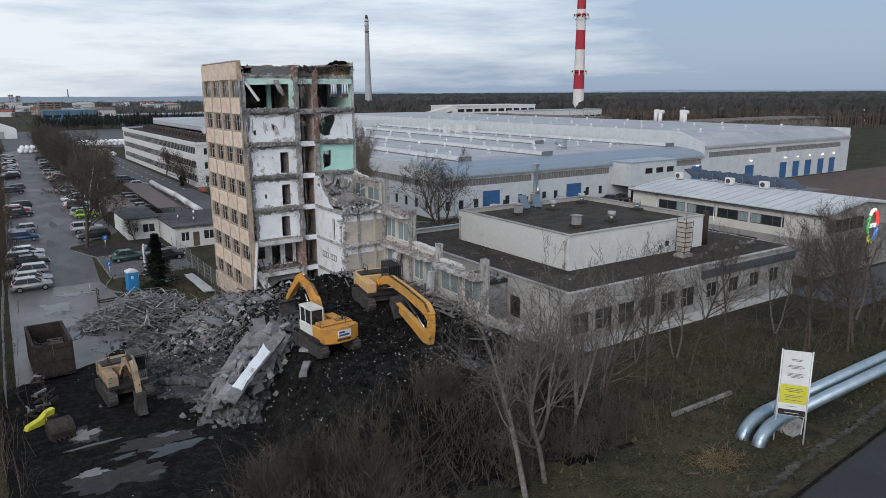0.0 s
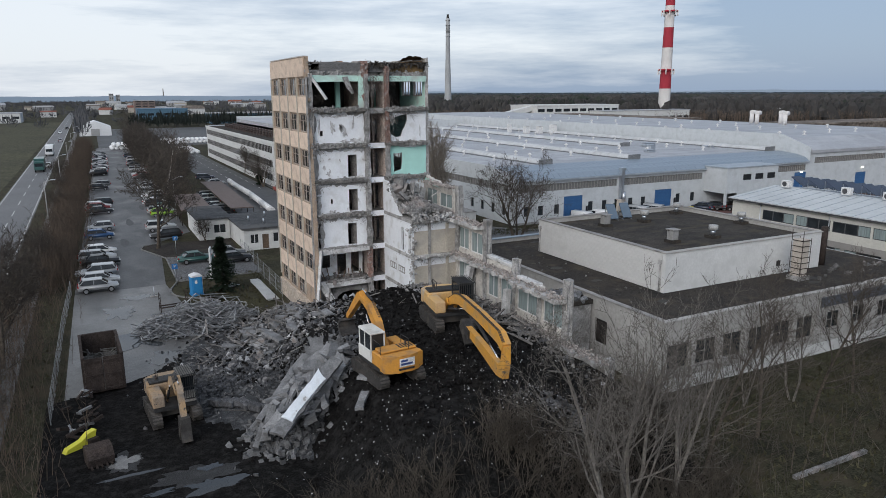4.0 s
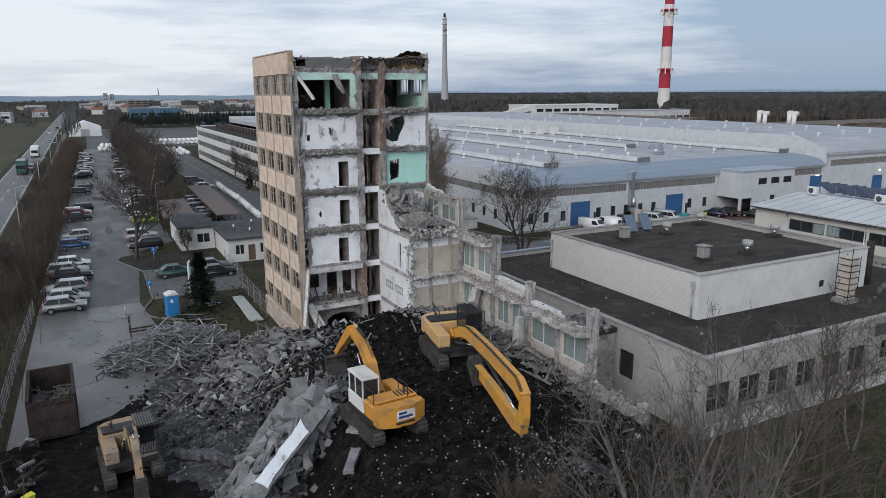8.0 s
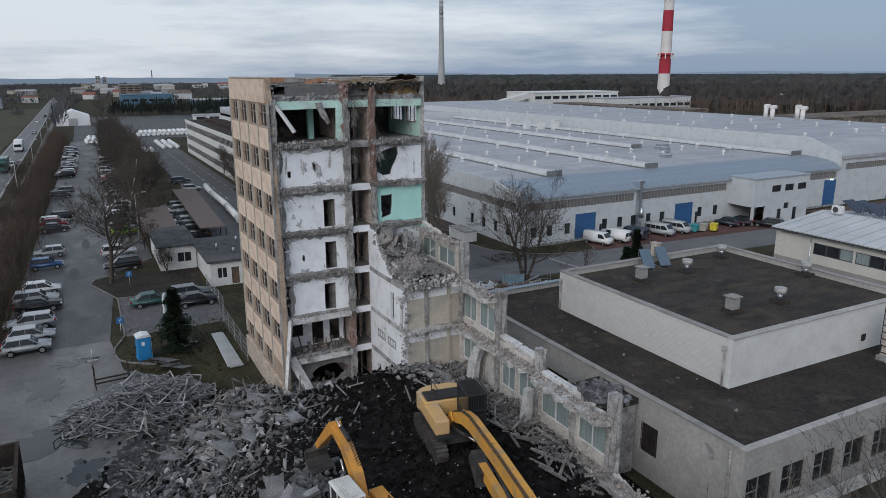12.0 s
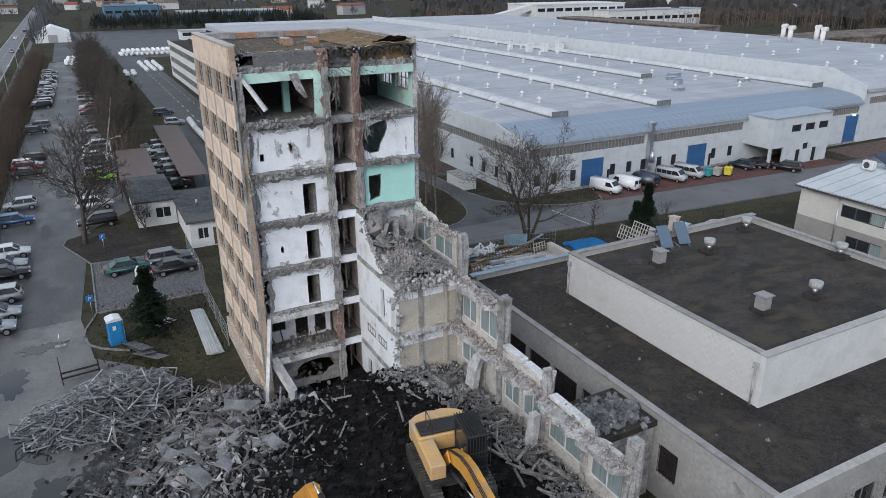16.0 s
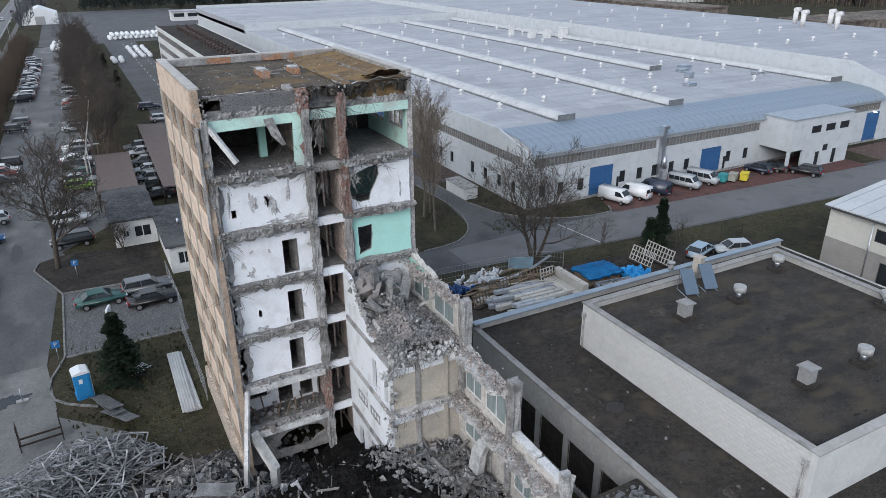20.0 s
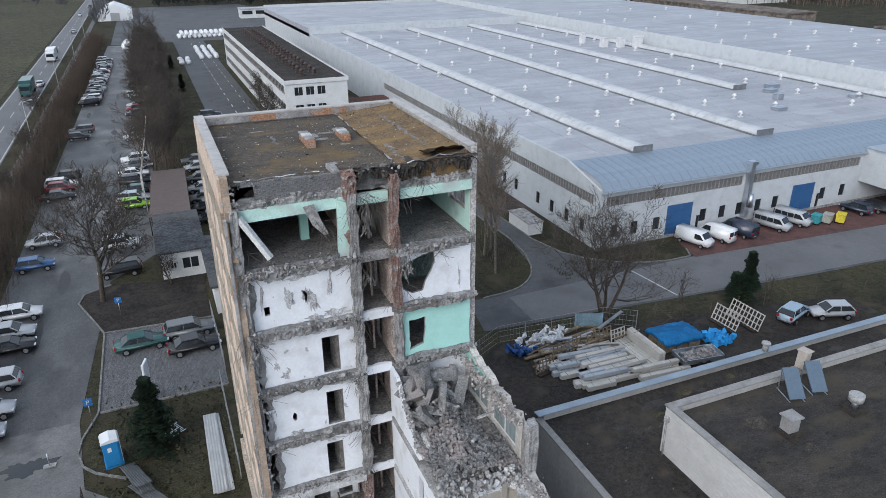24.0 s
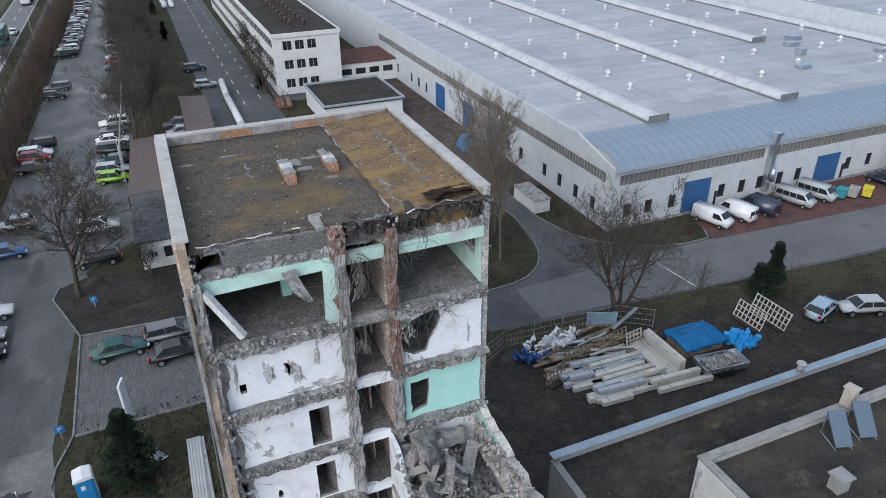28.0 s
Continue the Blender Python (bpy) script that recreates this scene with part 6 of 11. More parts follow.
# ---- low canteen building ----
can = thing("canteen", label="low pale building with dark felt roof and raised centre", category="building")
CX0, CX1, CY0, CY1, CH = 13.85, 46.0, -26.45, 2.0, 5.2
cw = []
x = CX0 + 0.35
while x < 30.0:
    cw.append((x, x + 2.15, 1.55, 3.45))
    x += 2.72
x = 31.6
while x < 45:
    cw.append((x, x + 1.7, 1.9, 3.4))
    x += 3.4
M_OFFW = mat("dirty_white_render", (0.395, 0.388, 0.372), (0.35, 0.343, 0.33), 0.3, 0.9, 0.2, c3=(0.33, 0.32, 0.305), s3=2.2, grit=0.10)
bm = bmesh.new()
wall_with_holes(bm, CX0, CX1, 0, CH, cw, lambda u, v, d: (u, CY0 + d, v), 0.35)
part("front_wall", bm, M_OFFW, can)
for a, b_, c, d in cw:
    bm = bmesh.new()
    mu, mv = (a + b_) / 2, (c + d) / 2
    wall_with_holes(bm, a, b_, c, d, [(a + 0.08, mu - 0.04, c + 0.08, mv - 0.03), (a + 0.08, mu - 0.04, mv + 0.03, d - 0.08), (mu + 0.04, b_ - 0.08, c + 0.08, d - 0.08)], lambda u, v, dd: (u, CY0 + 0.14 + dd, v), 0.08)
    w = part("window", bm, mat("grey_frame", (0.28, 0.27, 0.26), None, 2.0, 0.7), can)
    pbox("pane", (a + 0.08, b_ - 0.08, CY0 + 0.17, CY0 + 0.185, c + 0.08, d - 0.08), M_GLASS, w)
    pbox("sill", (a - 0.05, b_ + 0.05, CY0 - 0.1, CY0 - 0.003, c - 0.1, c - 0.02), M_CONC, can)
    if b_ < 30:
        pbox("pier", (b_ + 0.06, b_ + 0.51, CY0 - 0.12, CY0 - 0.004, 1.0, 3.9), M_OFFW, can)
pbox("plinth", (CX0 - 0.12, CX1, CY0 - 0.16, CY0 - 0.122, 0, 0.95), M_WHITE, can)
pbox("fascia", (30.6, CX1, CY0 - 0.14, CY0 - 0.003, 3.95, 4.75), mat("dark_grey_fascia", (0.085, 0.095, 0.115), (0.07, 0.08, 0.095), 0.6, 0.7), can, "dark grey fascia band")
sw = [(-5.9, -3.4, 0.3, 3.3), (-8.8, -6.3, 0.3, 3.3), (-11.7, -9.2, 0.3, 3.3), (-14.4, -12.2, 0.3, 3.3), (-20.4, -18.9, 1.5, 3.5)]
bm = bmesh.new()
wall_with_holes(bm, CY0 + 0.36, CY1, 0, CH, sw, lambda u, v, d: (CX0 + d, u, v), 0.35)
part("side_wall", bm, M_OFFW, can)
for a, b_, c, d in sw:
    # dark panel behind the bars stands in for the unlit inside
    w = pbox("window", (CX0 + 0.22, CX0 + 0.26, a, b_, c, d), M_DARK, can, "dark barred opening")
    bm = bmesh.new()
    nb = int((b_ - a) / 0.25)
    for i in range(nb + 1):
        yy = a + (b_ - a) * i / nb
        box(bm, CX0 + 0.12, CX0 + 0.15, yy - 0.02, yy + 0.02, c, d)
    for i in range(1, 6):
        zz = c + (d - c) * i / 6
        box(bm, CX0 + 0.151, CX0 + 0.17, a, b_, zz - 0.02, zz + 0.02)
    part("grille", bm, M_RUST, w)
pbox("rear_wall", (CX0 + 0.36, CX1, CY1 - 0.35, CY1, 0, CH + 0.45), M_OFFW, can)
pbox("far_wall", (CX1 - 0.35, CX1, CY0 + 0.36, CY1 - 0.36, 0, CH), M_OFFW, can)
pbox("roof", (CX0 + 0.36, CX1 - 0.36, CY0 + 0.36, CY1 - 0.36, CH - 0.25, CH + 0.03), M_ROOFD, can, "dark roofing felt with stains")
pbox("coping", (CX0 - 0.1, CX0 + 0.34, CY0 + 0.36, CY1 - 0.1, CH + 0.004, CH + 0.12), mat("grey_coping", (0.31, 0.30, 0.29), (0.25, 0.245, 0.24), 0.5, 0.85, 0.2, c3=(0.21, 0.205, 0.20), s3=2.5, grit=0.10), can)
pbox("coping", (CX0 - 0.1, CX1 + 0.1, CY0 - 0.1, CY0 + 0.355, CH + 0.004, CH + 0.12), M_OFFW, can)
pbox("coping", (CX0 - 0.1, CX1 + 0.1, CY1 - 0.45, CY1 + 0.1, CH + 0.454, CH + 0.54), mat("blue_coping", (0.30, 0.36, 0.42), (0.24, 0.29, 0.34), 0.6, 0.5, 0.1, metal=0.3), can, "blue-grey metal coping")
for d in ((CX0 - 0.16, CX0 - 0.06, CY0 + 0.7, CY0 + 0.8), ):
    bm = bmesh.new()
    tube(bm, (CX0 - 0.12, CY0 + 0.8, 0.3), (CX0 - 0.12, CY0 + 0.8, 5.0), 0.07, 0.07, 8)
    part("downpipe", bm, M_CONC, can)
    bm = bmesh.new()
    poly_wall(bm, blob(CY0 + 2.3, 4.0, 0.6, 0.5, 10, R, 0.35), [], lambda u, v, dd: (CX0 - 0.004 + dd, u, v), 0.003)
    part("damp_stain", bm, M_SCAR, can)
# raised centre with brick courses
PX0, PX1, PY0, PY1, PZ0, PZ1 = 19.1, 38.0, -20.85, -3.5, CH + 0.03, 8.45
pbox("raised_front", (PX0, PX1, PY0, PY0 + 0.35, PZ0, PZ1), M_WHITE, can, "smooth white rendered wall")
pbox("raised_side", (PX0, PX0 + 0.33, PY0 + 0.36, PY1, PZ0, PZ1), M_BRICKW, can, "white-painted brick wall")
# painted blocks in courses on the side wall, proud of the joints
block, rest = None, bmesh.new()
for r in range(13):
    z = PZ0 + 0.02 + r * (PZ1 - PZ0 - 0.03) / 13
    hgt = (PZ1 - PZ0 - 0.03) / 13 - 0.022
    for c in range(-1, 34):
        y0, y1 = max(PY0 + 0.37, PY0 + 0.36 + (c + 0.5 * (r % 2)) * 0.51), min(PY1 - 0.01, PY0 + 0.36 + (c + 1 + 0.5 * (r % 2)) * 0.51 - 0.018)
        if y1 - y0 < 0.08:
            continue
        if abs(y1 - y0 - 0.492) < 0.01 and c < 23:
            if block is None:
                block = pbox("brick", (-0.014, 0, 0, 0.492, 0, hgt), M_BRICKW, can)
                block.matrix_basis = Matrix.Translation((PX0 - 0.002, y0, z))
            else:
                share("brick", block, can, Matrix.Translation((PX0 - 0.002 - R.uniform(0, 0.006), y0, z)))
        else:
            box(rest, PX0 - 0.017, PX0 - 0.002, y0, y1, z, z + hgt)
part("blockwork", rest, M_BRICKW, can)
pbox("raised_rear", (PX0 + 0.34, PX1, PY1 - 0.35, PY1, PZ0, PZ1), M_OFFW, can)
pbox("raised_end", (PX1 - 0.35, PX1, PY0 + 0.36, PY1 - 0.36, PZ0, PZ1), M_OFFW, can)
pbox("raised_roof", (PX0 + 0.34, PX1 - 0.36, PY0 + 0.36, PY1 - 0.36, 7.8, 8.05), mat("streaked_felt", (0.062, 0.056, 0.050), (0.038, 0.036, 0.034), 0.45, 0.9, 0.8, c3=(0.070, 0.061, 0.048), s3=1.2, fine=26, stretch=(0.75, 1.4, 1), grit=0.3, chips=(1.3, 0.70, (0.026, 0.025, 0.024))), can, "dark streaked roofing felt with moss")
for d in ((PX0 - 0.08, PX0 + 0.40, PY0 + 0.45, PY1 + 0.08), (PX0 - 0.08, PX1 + 0.08, PY0 - 0.08, PY0 + 0.44), (PX0 + 0.41, PX1 + 0.08, PY1 - 0.42, PY1 + 0.08), (PX1 - 0.42, PX1 + 0.08, PY0 + 0.45, PY1 - 0.43)):
    pbox("raised_coping", (*d, PZ1 + 0.003, PZ1 + 0.09), M_OFFW if d[3] < -10 else MATS["grey_coping"], can)
for y in (PY0 + 0.5, PY1 - 0.3):
    bm = bmesh.new()
    tube(bm, (PX0 - 0.1, y, PZ0), (PX0 - 0.1, y, PZ1 - 0.9), 0.06, 0.06, 8)
    box(bm, PX0 - 0.22, PX0 - 0.01, y - 0.14, y + 0.14, PZ1 - 0.9, PZ1 - 0.55)
    part("downpipe", bm, M_CONC, can)
bm = bmesh.new()
box(bm, 32.2, 32.7, PY0 - 0.03, PY0 - 0.002, PZ0 + 0.7, PZ0 + 1.2)
part("wall_grille", bm, M_DARK, can)
# stains, patches and moss on the felt
M_STAIN = mat("dark_stain", (0.030, 0.028, 0.027), (0.040, 0.036, 0.033), 0.8, 0.8, 0.3)
M_MOSSY = mat("green_moss", (0.060, 0.062, 0.034), (0.085, 0.072, 0.045), 0.8, 0.95, 0.6)
M_PALEF = mat("pale_worn_felt", (0.068, 0.060, 0.052), (0.050, 0.046, 0.041), 0.8, 0.9, 0.5)
for z, x0, x1, y0, y1, n in ((8.05, PX0 + 1.2, PX1 - 1.4, PY0 + 1.2, PY1 - 1.2, 9), (CH + 0.032, 15.5, PX0 - 1.4, -24, -4, 5), (CH + 0.032, PX0, PX1, -24.5, PY0 - 1.5, 5)):
    for k in range(n):
        x, y = R.uniform(x0, x1), R.uniform(y0, y1)
        bm = bmesh.new()
        prism(bm, blob(x, y, R.uniform(0.25, 0.8), R.uniform(0.2, 0.6), 18, R, 0.22), z + 0.0005, z + 0.004 + 0.0004 * k)
        part("felt_patch", bm, R.choice([M_STAIN, M_STAIN, M_PALEF]), can)
for k in range(26):
    x, y = R.uniform(17, 43), R.uniform(-2.6, 0.9)
    bm = bmesh.new()
    prism(bm, blob(x, y, R.uniform(0.2, 0.9), R.uniform(0.08, 0.3), 20, R, 0.4), CH + 0.0305, CH + 0.034 + 0.0003 * k)
    part("felt_patch", bm, R.choice([M_STAIN, M_MOSSY, M_PALEF, M_PALEF]), can)
# roof furniture of the canteen
def roof_vent_box(x, y, z, kind_):
    t = thing("roof_vent", Matrix.Translation((x, y, z)), "grey vent shaft on a felt kerb", "roof vent", "vents on the low building")
    pbox("kerb", (-0.5, 0.5, -0.5, 0.5, 0, 0.25), M_ROOFD, t)
    if kind_:
        pbox("shaft", (-0.36, 0.36, -0.34, 0.34, 0.25, 1.05), mat("vent_concrete", (0.28, 0.277, 0.274), (0.22, 0.217, 0.214), 1.2, 0.85, 0.3, c3=(0.22, 0.21, 0.20), grit=0.12), t, "", 0.02)
        pbox("lid", (-0.46, 0.46, -0.44, 0.44, 1.12, 1.2), MATS["vent_concrete"], t)
        for sx in (-0.3, 0.25):
            pbox("leg", (sx, sx + 0.05, -0.02, 0.03, 1.05, 1.12), M_STEEL, t)
    else:
        bm = bmesh.new()
        tube(bm, (0, 0, 0.25), (0, 0, 0.75), 0.2, 0.2, 10)
        part("shaft", bm, M_STEEL, t)
        bm = bmesh.new()
        tube(bm, (0, 0, 0.75), (0, 0, 1.15), 0.42, 0.42, 12)
        part("drum", bm, mat("drum_grey", (0.36, 0.36, 0.355), (0.28, 0.28, 0.275), 1.5, 0.7, 0.2), t)


for x, y, kk in ((24.0, -7.7, 1), (29.0, -7.7, 0), (24.2, -16.4, 1), (28.9, -16.6, 0), (36.8, -13.0, 0), (35.5, -5.6, 0)):
    roof_vent_box(x, y, 8.05, kk)
bm = bmesh.new()
tube(bm, (0, 0, 0), (0, 0, 0.55), 0.22, 0.22, 10)
tube(bm, (0, 0, 0.551), (0, 0, 0.68), 0.34, 0.30, 10)
o = tagged(part("vent_pipe", bm, MATS["drum_grey"]), "short brown-grey vent pipe on the roof edge", "roof vent")
o.matrix_world = Matrix.Translation((32.6, 1.8, 5.745))
bm = bmesh.new()
box(bm, -0.3, 0.3, -0.3, 0.3, 0, 1.15)
bmesh.ops.bevel(bm, geom=bm.edges[:], offset=0.04, segments=1, affect="EDGES")
box(bm, -0.36, 0.36, -0.36, 0.36, 1.152, 1.22)
o = tagged(part("roof_stack", bm, mat("stained_white", (0.46, 0.42, 0.37), (0.38, 0.34, 0.30), 0.8, 0.9, 0.3, c3=(0.27, 0.22, 0.18), grit=0.10)), "short stained masonry stack at the roof edge", "chimney")
o.matrix_world = pose(29.25, -3.72, 8.545, 0, 4, 12)
for x in (26.9, 28.7):
    t = thing("solar_collector", pose(x, -5.3, 8.05, 0, 0, -18), "tilted blue-grey solar collector on a steel frame", "solar panel", "solar collectors")
    bm = bmesh.new()
    box(bm, -0.48, 0.48, 0, 1.9, -0.04, 0.04, Matrix.Translation((0, -0.55, 0.2)) @ Matrix.Rotation(radians(44), 4, "X"))
    part("panel", bm, mat("collector_glass", (0.11, 0.15, 0.20), (0.09, 0.125, 0.165), 0.5, 0.15, 0.0), t)
    for sx in (-0.5, 0.5):
        bm = bmesh.new()
        bar(bm, (sx * 0.9, 0.78, 0), (sx * 0.9, 0.78, 1.42), 0.05, 0.05)
        bar(bm, (sx * 0.9, -0.6, 0.03), (sx * 0.9, 0.9, 0.03), 0.05, 0.05)
        part("leg", bm, M_STEEL, t)
# steel chimney in a cage
st = thing("flue_stack", Matrix.Translation((32.4, -22.9, CH + 0.03)), "square pale flue stack with rusty steel corner straps", "flue")
pbox("base", (-0.7, 0.7, -0.6, 0.6, 0, 0.35), M_CONC, st)
pbox("shaft", (-0.45, 0.45, -0.45, 0.45, 0.35, 3.5), mat("stained_white", (0.46, 0.42, 0.37), (0.38, 0.34, 0.30), 0.8, 0.9, 0.3, c3=(0.27, 0.22, 0.18), grit=0.10), st)
for i in range(7):
    bm = bmesh.new()
    z = 0.5 + i * 0.48
    for d in ((-0.5, 0.5, -0.5, -0.455), (-0.5, 0.5, 0.455, 0.5), (-0.5, -0.455, -0.455, 0.455), (0.455, 0.5, -0.455, 0.455)):
        box(bm, *d, z, z + 0.06)
    part("strap", bm, M_RUST, st)
for sx in (-0.48, 0.48):
    for sy in (-0.48, 0.48):
        bm = bmesh.new()
        tube(bm, (sx * 1.1, sy * 1.1, 0.35), (sx * 1.1, sy * 1.1, 4.3 if sx < 0 else 3.6), 0.03, 0.03, 5)
        part("corner_bar", bm, M_RUST, st)
bm = bmesh.new()
tube(bm, (0, 0, 0), (0, 0, 3.6), 0.3, 0.3, 12)
o = tagged(part("rusty_flue", bm, M_RUST), "rust-brown round flue pipe on the roof", "flue")
o.matrix_world = Matrix.Translation((38.9, -20.5, CH + 0.03))
bm = bmesh.new()
for i in range(26):
    chunk(bm, (R.uniform(33, 44), R.uniform(-24, -18 if R.random() < 0.5 else -22), CH + 0.1), R.uniform(0.08, 0.3), R)
for i in range(18):
    chunk(bm, (R.uniform(14.6, 18.6), R.uniform(-24, 0), CH + 0.07), R.uniform(0.04, 0.12), R)
tagged(part("roof_litter", bm, M_RUBBLE), "scattered stones and litter on the felt roof", "litter", kind="stuff")

# ---- workshop with solar panels ----
ws = thing("workshop", label="pale low-gabled workshop with a ribbon of dark windows", category="building")
WX_0, WX_1, WY_0, WY_1, WH, WR = 53.9, 70.6, -25.0, 2.6, 7.3, 8.3
M_CREAMW = mat("cream_render", (0.56, 0.545, 0.50), (0.50, 0.49, 0.45), 0.4, 0.9, 0.1)
M_TAUPE = mat("taupe_render", (0.30, 0.285, 0.27), (0.25, 0.24, 0.23), 0.4, 0.9, 0.1)
rib = [(-6.4 - i * 4.65, -2.0 - i * 4.65, 5.3, 6.55) for i in range(4)]
bm = bmesh.new()
wall_with_holes(bm, WY_0, WY_1, 4.3, WH, rib, lambda u, v, d: (WX_0 + d, u, v), 0.3)
part("upper_wall", bm, M_CREAMW, ws)
low = [(-12.6, -10.2, 1.4, 3.6), (-17.2, -13.0, 1.4, 3.6), (-6.6, -3.0, 1.4, 3.6)]
bm = bmesh.new()
wall_with_holes(bm, WY_0, WY_1, 0, 4.297, low, lambda u, v, d: (WX_0 - 0.04 + d, u, v), 0.34)
part("lower_wall", bm, M_TAUPE, ws, "taupe render below the windows")
for a, b_, c, d in rib + low:
    w = pbox("window", (WX_0 + 0.1, WX_0 + 0.16, a, b_, c, d), mat("dark_frame", (0.06, 0.06, 0.065)), ws)
    n = 3
    for i in range(n):
        st_ = (b_ - a) / n
        pbox("pane", (WX_0 + 0.08, WX_0 + 0.098, a + i * st_ + 0.08, a + (i + 1) * st_ - 0.08, c + 0.1, d - 0.1), M_GLASS if (i + int(a)) % 3 else M_CURTAIN, w)
for y in (-2.0, -11.2, -20.4):
    bm = bmesh.new()
    tube(bm, (WX_0 - 0.1, y + 0.25, 0.2), (WX_0 - 0.1, y + 0.25, WH), 0.06, 0.06, 6)
    part("downpipe", bm, M_STEEL, ws)
xr = (WX_0 + WX_1) / 2
for y0, nm in ((WY_0, "gable_wall"), (WY_1 - 0.3, "rear_wall")):
    bm = bmesh.new()
    poly_wall(bm, [(WX_0 + 0.31, 0), (WX_1, 0), (WX_1, WH), (xr, WR), (WX_0 + 0.31, WH)], [], lambda u, v, d: (u, y0 + d, v), 0.3)
    part(nm, bm, M_TAUPE if y0 < 0 else M_WHITE, ws)
for i in range(5):
    g_ = pbox("gable_window", (WX_0 + 1.0 + i * 1.6, WX_0 + 2.4 + i * 1.6, WY_0 - 0.05, WY_0 - 0.002, 5.2, 6.6), M_GLASS, ws)
pbox("end_wall", (WX_1 - 0.3, WX_1, WY_0 + 0.31, WY_1 - 0.31, 0, WH), M_WHITE, ws)
M_WSROOF = mat("pale_roof", (0.50, 0.52, 0.53), (0.42, 0.44, 0.45), 0.15, 0.6, 0.1)
bm = bmesh.new()
poly_wall(bm, [(WX_0 - 0.4, WH - 0.02), (xr, WR + 0.005), (WX_1 + 0.4, WH - 0.02), (WX_1 + 0.4, WH + 0.2), (xr, WR + 0.22), (WX_0 - 0.4, WH + 0.2)], [], lambda u, v, d: (u, WY_0 - 0.4 + d, v), WY_1 - WY_0 + 0.8)
part("roof", bm, M_WSROOF, ws, "pale low-pitched sheet roof")
for i in range(18):
    y = WY_0 + i * 1.6
    bm = bmesh.new()
    bar(bm, (WX_0 - 0.4, y, WH + 0.22), (xr, y, WR + 0.24), 0.06, 0.05)
    part("roof_seam", bm, M_COPING, ws)
pbox("gutter", (WX_0 - 0.55, WX_0 - 0.405, WY_0 - 0.4, WY_1 + 0.4, WH - 0.05, WH + 0.1), mat("dark_frame", (0.06, 0.06, 0.065)), ws)
sp = leg = None
for i in range(7):
    for j in range(2):
        m = Matrix.Translation((63.2 + j * 2.4 + 0.1 * i, -0.6 - i * 2.35, WR + 0.12 - 0.12 * (1 + 2.4 * j) - 0.012 * i))
        if sp is None:
            bm = bmesh.new()
            box(bm, 0, 2.0, 0, 2.3, 0, 0.05, Matrix.Translation((0, 0, 0.3)) @ Matrix.Rotation(radians(30), 4, "X"))
            sp = part("solar_panel", bm, mat("solar_cells", (0.03, 0.04, 0.065), (0.025, 0.03, 0.05), 1.0, 0.2, 0.0), ws, "dark tilted solar panel")
            sp.matrix_basis = m
            bm = bmesh.new()
            for sx in (0.1, 1.9):
                bar(bm, (sx, 1.9, 0), (sx, 1.9, 1.35), 0.05, 0.05)
                bar(bm, (sx, 0.1, 0), (sx, 0.1, 0.32), 0.05, 0.05)
            leg = part("support", bm, M_STEEL, sp)
        else:
            share("support", leg, share("solar_panel", sp, ws, m), Matrix())
for x, y in ((61.4, 0.6), (61.6, -7.6), (61.8, -12.6)):
    ac = thing("air_conditioner", pose(x, y, WR + 0.16), "white air-conditioner unit on the workshop roof", "air conditioner", "air conditioners")
    pbox("case", (-0.3, 0.3, -0.6, 0.6, 0.1, 1.0), MATS["duct_white"], ac, "", 0.03)
    pbox("stand", (-0.25, 0.25, -0.5, 0.5, 0.0, 0.098), M_STEEL, ac)
    bm = bmesh.new()
    tube(bm, (-0.301, 0.1, 0.55), (-0.315, 0.1, 0.55), 0.33, 0.33, 20)
    part("fan_grille", bm, mat("dark_frame", (0.06, 0.06, 0.065)), ac)
# lit oval shop sign before the workshop front: plain coloured shapes
def glow(name, col, power):
    m = mat(name, col, None, 1.0, 0.5)
    b = m.node_tree.nodes["Principled BSDF"]
    b.inputs["Emission Color"].default_value, b.inputs["Emission Strength"].default_value = (*col, 1), power
    return m


t = thing("oval_sign", pose(64.5, WY_0 - 0.3, 5.2), "lit oval shop sign with a coloured ring", "sign")
bm = bmesh.new()
for k in range(28):
    a, b_ = 2 * math.pi * k / 28, 2 * math.pi * (k + 1) / 28
    bar(bm, (1.35 * math.cos(a), 0.1, 2.3 * math.sin(a)), (1.35 * math.cos(b_), 0.1, 2.3 * math.sin(b_)), 0.12, 0.12)
bar(bm, (0, 0.12, -4.6), (0, 0.12, -2.2), 0.25, 0.2)
part("frame", bm, M_STEEL, t)
for k, col in enumerate(((0.75, 0.05, 0.04), (0.85, 0.85, 0.8), (0.1, 0.55, 0.12), (0.8, 0.7, 0.05), (0.12, 0.3, 0.8))):
    bm = bmesh.new()
    for i in range(5):
        a, b_ = (2 * math.pi * (k * 5.6 + i) / 28, 2 * math.pi * (k * 5.6 + i + 1) / 28)
        bar(bm, (1.1 * math.cos(a), 0, 1.95 * math.sin(a)), (1.1 * math.cos(b_), 0, 1.95 * math.sin(b_)), 0.2, 0.3)
    part("ring_segment", bm, glow(f"sign_light_{k}", col, 1.2), t)
pbox("emblem_bar", (-0.8, 0.8, -0.05, 0.05, -0.25, 0.25), glow("sign_white", (0.8, 0.8, 0.85), 1.0), t)
